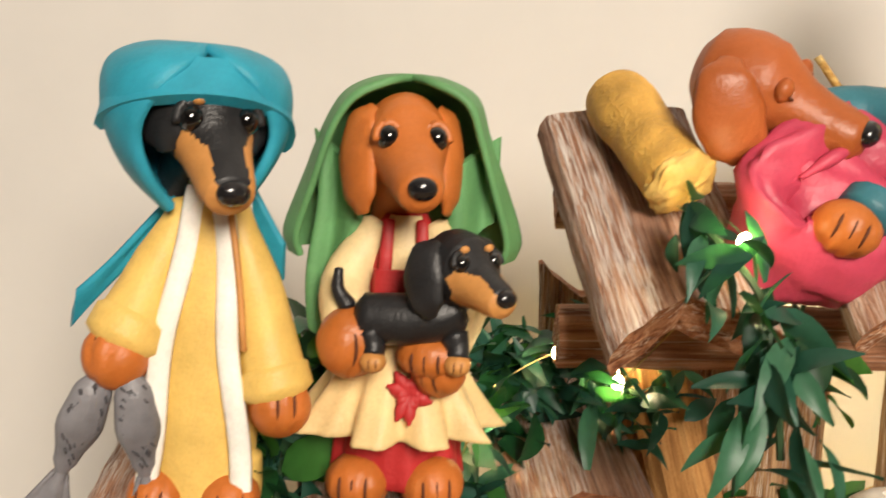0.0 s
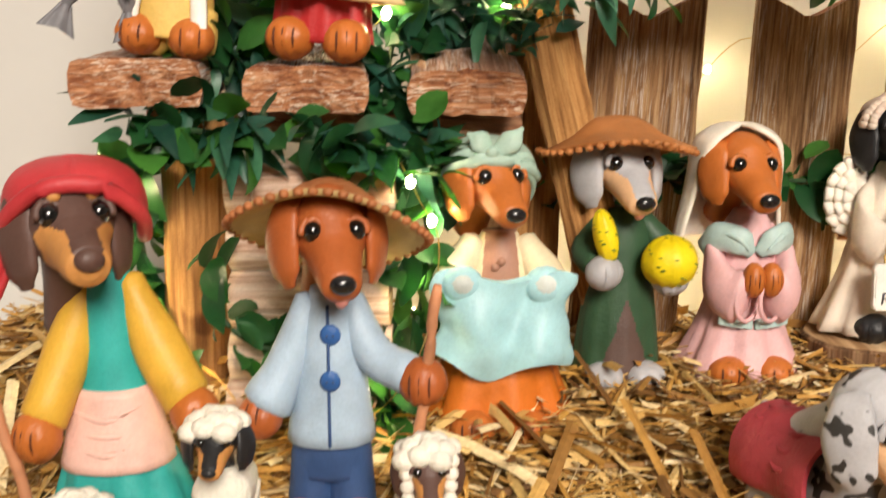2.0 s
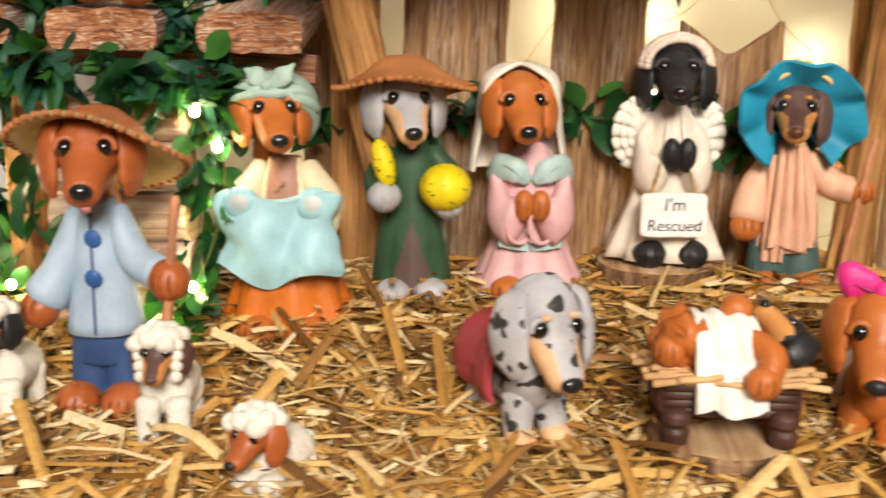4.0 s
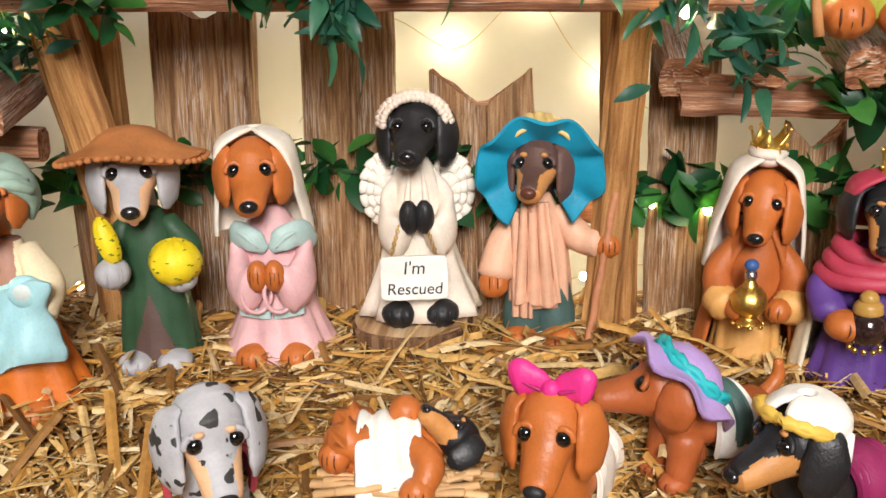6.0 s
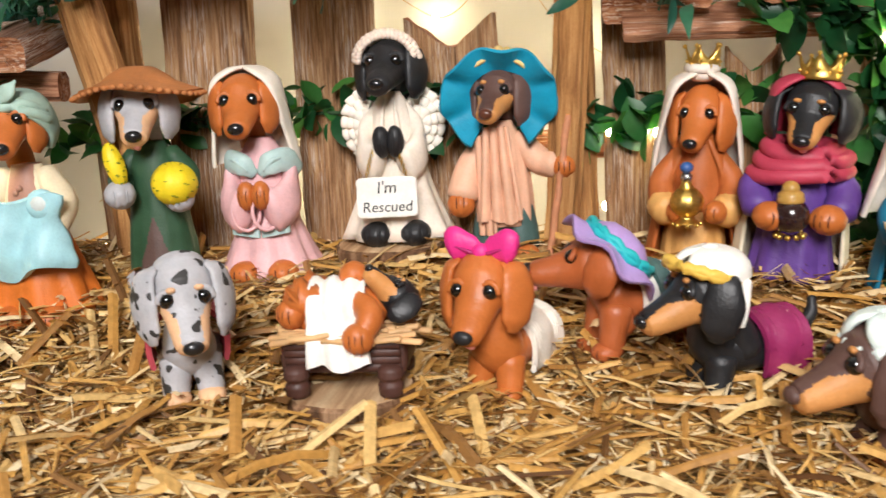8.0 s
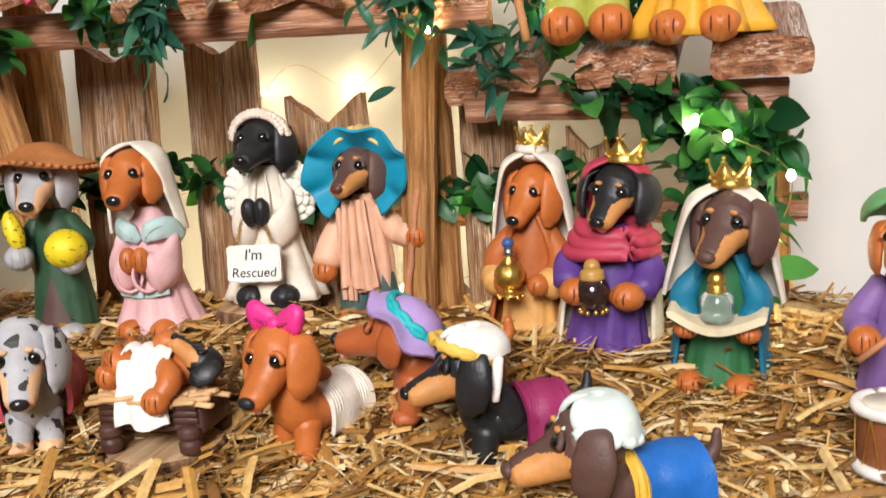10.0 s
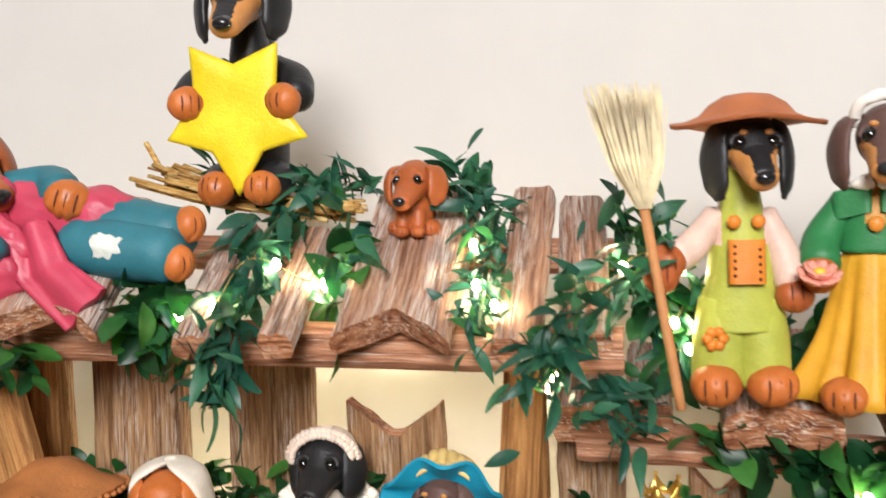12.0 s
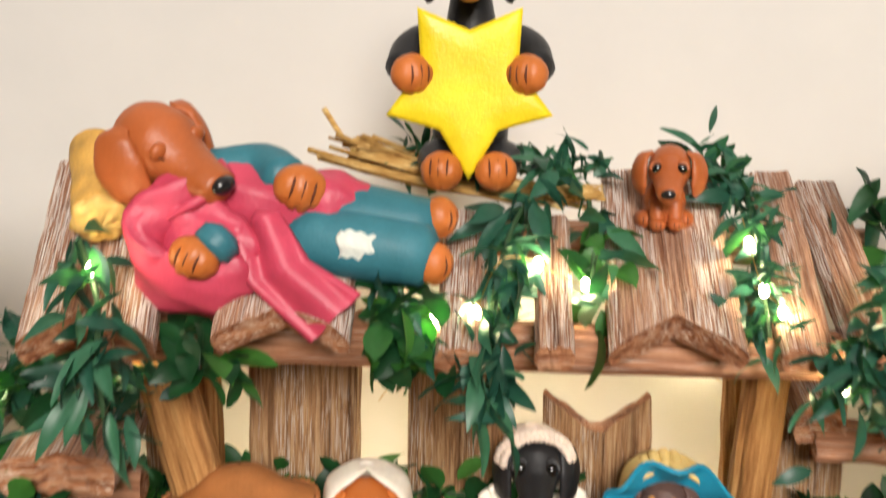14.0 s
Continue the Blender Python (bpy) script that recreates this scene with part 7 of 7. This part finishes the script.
def garland(ctrl, kinds, per_cm, spread, seed, label, up=0.0, scale=1.0, out=0.4, droop=0.0):
    """A leafy garland: a stem along control points with leaves all round it."""
    rng = random.Random(seed)
    pts = curve_pts(ctrl, 8)
    v, f = tube_mesh(pts, 0.0009, 6)
    g = new("garland")
    tagged(g, label, "garland")
    mesh_ob("stem", v, f, STEM, parent=g)
    length = sum((pts[i + 1] - pts[i]).length for i in range(len(pts) - 1))
    count = min(290, int(length * 100 * per_cm))
    for i in range(count):
        s = (i + rng.random()) / count * (len(pts) - 1)
        k = min(int(s), len(pts) - 2)
        p = pts[k].lerp(pts[k + 1], s - k)
        t = (pts[k + 1] - pts[k]).normalized()
        d = Vector((rng.gauss(0, 1), rng.gauss(-out, 1), rng.gauss(up, 1))).normalized()
        d = (d + t * rng.uniform(-0.4, 0.7) + Vector((0, 0, -droop))).normalized()
        off = Vector((rng.gauss(0, spread), rng.gauss(0, spread * 0.6), rng.gauss(0, spread)))
        me = rng.choice(kinds)
        ob = new("leaf", me)
        ob.parent = g
        q = d.to_track_quat("Y", "Z").to_matrix().to_4x4() @ Matrix.Rotation(rng.uniform(-1.4, 1.4), 4, "Y")
        ob.matrix_basis = Matrix.Translation(p + off) @ q @ Matrix.Scale(scale * rng.uniform(0.75, 1.2), 4)
    return g


DG = "dark green fabric-leaved garland "
garland([(-0.072, 0.222, 0.128), (-0.045, 0.216, 0.127), (-0.01, 0.217, 0.124), (0.015, 0.226, 0.118), (0.03, 0.24, 0.115)], OVAL + SLIM, 11, 0.0045, 1, DG + "under the side shelf", out=0.9)
garland([(-0.078, 0.24, 0.125), (-0.080, 0.243, 0.10), (-0.077, 0.245, 0.07), (-0.075, 0.24, 0.04), (-0.06, 0.235, 0.03)], OVAL, 7, 0.005, 2, DG + "hanging beside the log post")
garland([(-0.040, 0.213, 0.090), (-0.042, 0.212, 0.070), (-0.030, 0.214, 0.058), (0.0, 0.216, 0.05), (0.012, 0.218, 0.035)], OVAL, 3.4, 0.005, 3, DG + "in front of the stacked logs")
garland([(0.018, 0.228, 0.115), (0.024, 0.232, 0.09), (0.02, 0.23, 0.06), (0.016, 0.222, 0.03)], OVAL, 7, 0.005, 4, DG + "hanging beside the stacked logs")
garland([(-0.041, 0.225, 0.142), (-0.040, 0.25, 0.160), (-0.038, 0.275, 0.172)], OVAL + SLIM, 16, 0.006, 5, DG + "between the shelf boards")
garland([(0.009, 0.235, 0.135), (0.010, 0.25, 0.155), (0.015, 0.27, 0.17)], OVAL + SLIM, 16, 0.006, 6, DG + "between the shelf boards")
garland([(0.005, 0.276, 0.170), (0.025, 0.272, 0.172), (0.045, 0.262, 0.168), (0.058, 0.25, 0.166)], SLIM + GRASS, 26, 0.006, 7, DG + "along the shelf's back", scale=0.8, up=0.2)
garland([(0.056, 0.222, 0.222), (0.068, 0.205, 0.206), (0.070, 0.197, 0.190), (0.072, 0.196, 0.172)], SLIM, 9, 0.004, 8, DG + "hanging over a roof board", droop=0.5, scale=0.85)
garland([(0.085, 0.225, 0.192), (0.088, 0.235, 0.182), (0.094, 0.24, 0.175)], OVAL, 8, 0.004, 9, DG + "under the roof beam")
garland([(0.145, 0.225, 0.193), (0.152, 0.235, 0.19), (0.16, 0.234, 0.182)], OVAL, 8, 0.004, 10, DG + "under the roof beam")
garland([(0.146, 0.258, 0.214), (0.150, 0.246, 0.206), (0.152, 0.236, 0.196), (0.150, 0.232, 0.184)], OVAL + SLIM, 11, 0.004, 24, DG + "between two roof boards", scale=0.85, droop=0.3)
garland([(0.20, 0.285, 0.236), (0.187, 0.262, 0.222), (0.181, 0.243, 0.203), (0.180, 0.230, 0.185), (0.181, 0.226, 0.168)], SLIM, 13, 0.004, 11, DG + "hanging between two roof boards", scale=0.8, droop=0.5)
garland([(0.145, 0.30, 0.237), (0.165, 0.295, 0.236), (0.20, 0.292, 0.234), (0.215, 0.292, 0.236)], SLIM + GRASS * 2, 13, 0.004, 12, DG + "along the roof ridge", scale=0.68, up=0.7)
garland([(0.212, 0.28, 0.226), (0.213, 0.266, 0.21), (0.211, 0.25, 0.19)], OVAL + SLIM, 7, 0.003, 13, DG + "hanging between two roof boards")
garland([(0.252, 0.297, 0.238), (0.266, 0.284, 0.226), (0.267, 0.262, 0.205), (0.267, 0.245, 0.188)], SLIM + GRASS * 2, 22, 0.004, 14, DG + "hanging between two roof boards", scale=0.75, up=0.3)
garland([(0.330, 0.275, 0.205), (0.312, 0.250, 0.203), (0.296, 0.237, 0.190), (0.290, 0.238, 0.180), (0.288, 0.24, 0.172)], SLIM, 12, 0.006, 15, DG + "hanging over the roof's edge", scale=0.8, droop=0.3)
garland([(0.313, 0.30, 0.222), (0.325, 0.29, 0.205), (0.330, 0.282, 0.185), (0.328, 0.278, 0.168)], SLIM + OVAL + GRASS, 16, 0.007, 16, DG + "between the roof and the side shelf", up=0.3)
garland([(0.315, 0.262, 0.165), (0.312, 0.26, 0.155), (0.322, 0.262, 0.147)], SLIM, 14, 0.005, 17, DG + "hanging over a shelf board", scale=0.8)
garland([(0.335, 0.29, 0.172), (0.35, 0.30, 0.172), (0.40, 0.302, 0.172)], OVAL + SLIM, 10, 0.006, 18, DG + "behind the shelf boards", up=0.3)
garland([(0.340, 0.272, 0.142), (0.37, 0.274, 0.138), (0.395, 0.272, 0.136), (0.415, 0.270, 0.125), (0.428, 0.272, 0.112)], OVAL, 10, 0.004, 19, DG + "under the side shelf")
garland([(0.395, 0.275, 0.135), (0.397, 0.28, 0.10), (0.394, 0.285, 0.07), (0.392, 0.28, 0.035)], OVAL, 15, 0.007, 20, DG + "hanging beside the shelf post")
garland([(0.418, 0.272, 0.115), (0.413, 0.275, 0.09), (0.409, 0.28, 0.06)], OVAL, 7, 0.006, 21, DG + "hanging beside the shelf post")
garland([(0.02, 0.312, 0.092), (0.07, 0.306, 0.102), (0.13, 0.303, 0.104), (0.19, 0.304, 0.104)], OVAL, 7, 0.005, 22, DG + "along the back fence", up=0.5, scale=0.95)
garland([(0.19, 0.304, 0.104), (0.25, 0.304, 0.098), (0.30, 0.302, 0.094), (0.335, 0.300, 0.096), (0.36, 0.297, 0.10)], OVAL, 10, 0.006, 23, DG + "along the back fence", up=0.3)


def fairy_lights(ctrl, bulbs, seed, label):
    """A thin copper wire with tiny glowing bulbs."""
    pts = curve_pts(ctrl, 8)
    f = new("fairy_lights")
    tagged(f, label, "fairy lights")
    v, fc = tube_mesh(pts, 0.00025, 5)
    mesh_ob("wire", v, fc, WIRE, parent=f)
    for k in range(bulbs):
        p = pts[int((k + 0.5) / bulbs * (len(pts) - 1))]
        ob = new("bulb", BULB_ME)
        ob.parent = f
        ob.matrix_basis = Matrix.Translation(p)
    return f


bm = bmesh.new()
bmesh.ops.create_icosphere(bm, subdivisions=2, radius=0.0016)
for v in bm.verts:
    v.co.z *= 1.35
BULB_ME = bpy.data.meshes.new("bulb")
bm.to_mesh(BULB_ME)
bm.free()
BULB_ME.materials.append(BULB)
FL = "warm lit copper-wire fairy lights "
fairy_lights([(-0.083, 0.232, 0.118), (-0.080, 0.232, 0.093), (-0.082, 0.23, 0.075), (-0.072, 0.225, 0.05), (-0.05, 0.225, 0.035)], 4, 1, FL + "beside the log post")
fairy_lights([(0.016, 0.218, 0.118), (0.022, 0.222, 0.105), (0.028, 0.224, 0.09), (0.024, 0.215, 0.06), (0.010, 0.212, 0.038), (-0.01, 0.212, 0.03)], 5, 2, FL + "beside the stacked logs")
fairy_lights([(0.006, 0.229, 0.16), (0.012, 0.25, 0.168), (0.034, 0.256, 0.178), (0.046, 0.262, 0.165), (0.066, 0.211, 0.213), (0.060, 0.213, 0.211)], 4, 3, FL + "along the shelf's back")
fairy_lights([(0.09, 0.25, 0.21), (0.15, 0.245, 0.208), (0.168, 0.229, 0.184), (0.183, 0.246, 0.212), (0.205, 0.247, 0.205), (0.213, 0.262, 0.20)], 5, 4, FL + "under the roof's edge")
fairy_lights([(0.262, 0.27, 0.222), (0.265, 0.252, 0.204), (0.27, 0.25, 0.198), (0.292, 0.25, 0.17), (0.318, 0.26, 0.21), (0.338, 0.278, 0.2), (0.33, 0.268, 0.178), (0.348, 0.285, 0.175)], 8, 5, FL + "at the roof's end")
fairy_lights([(0.39, 0.263, 0.13), (0.404, 0.258, 0.123), (0.43, 0.262, 0.105), (0.42, 0.268, 0.07), (0.405, 0.27, 0.04)], 5, 6, FL + "under the side shelf")
fairy_lights([(0.02, 0.335, 0.06), (0.07, 0.34, 0.085), (0.135, 0.335, 0.098), (0.19, 0.338, 0.112), (0.25, 0.33, 0.095), (0.30, 0.300, 0.090), (0.333, 0.290, 0.094)], 13, 7, FL + "along the back fence")
fairy_lights([(0.0, 0.36, 0.03), (0.06, 0.35, 0.045), (0.12, 0.365, 0.03), (0.18, 0.35, 0.05), (0.24, 0.365, 0.035), (0.30, 0.35, 0.05), (0.36, 0.35, 0.03)], 13, 8, FL + "behind the back fence")
fairy_lights([(0.12, 0.39, 0.11), (0.16, 0.395, 0.16), (0.20, 0.398, 0.145), (0.235, 0.398, 0.17), (0.26, 0.398, 0.14), (0.30, 0.395, 0.11)], 4, 9, FL + "on the wall behind the fence")
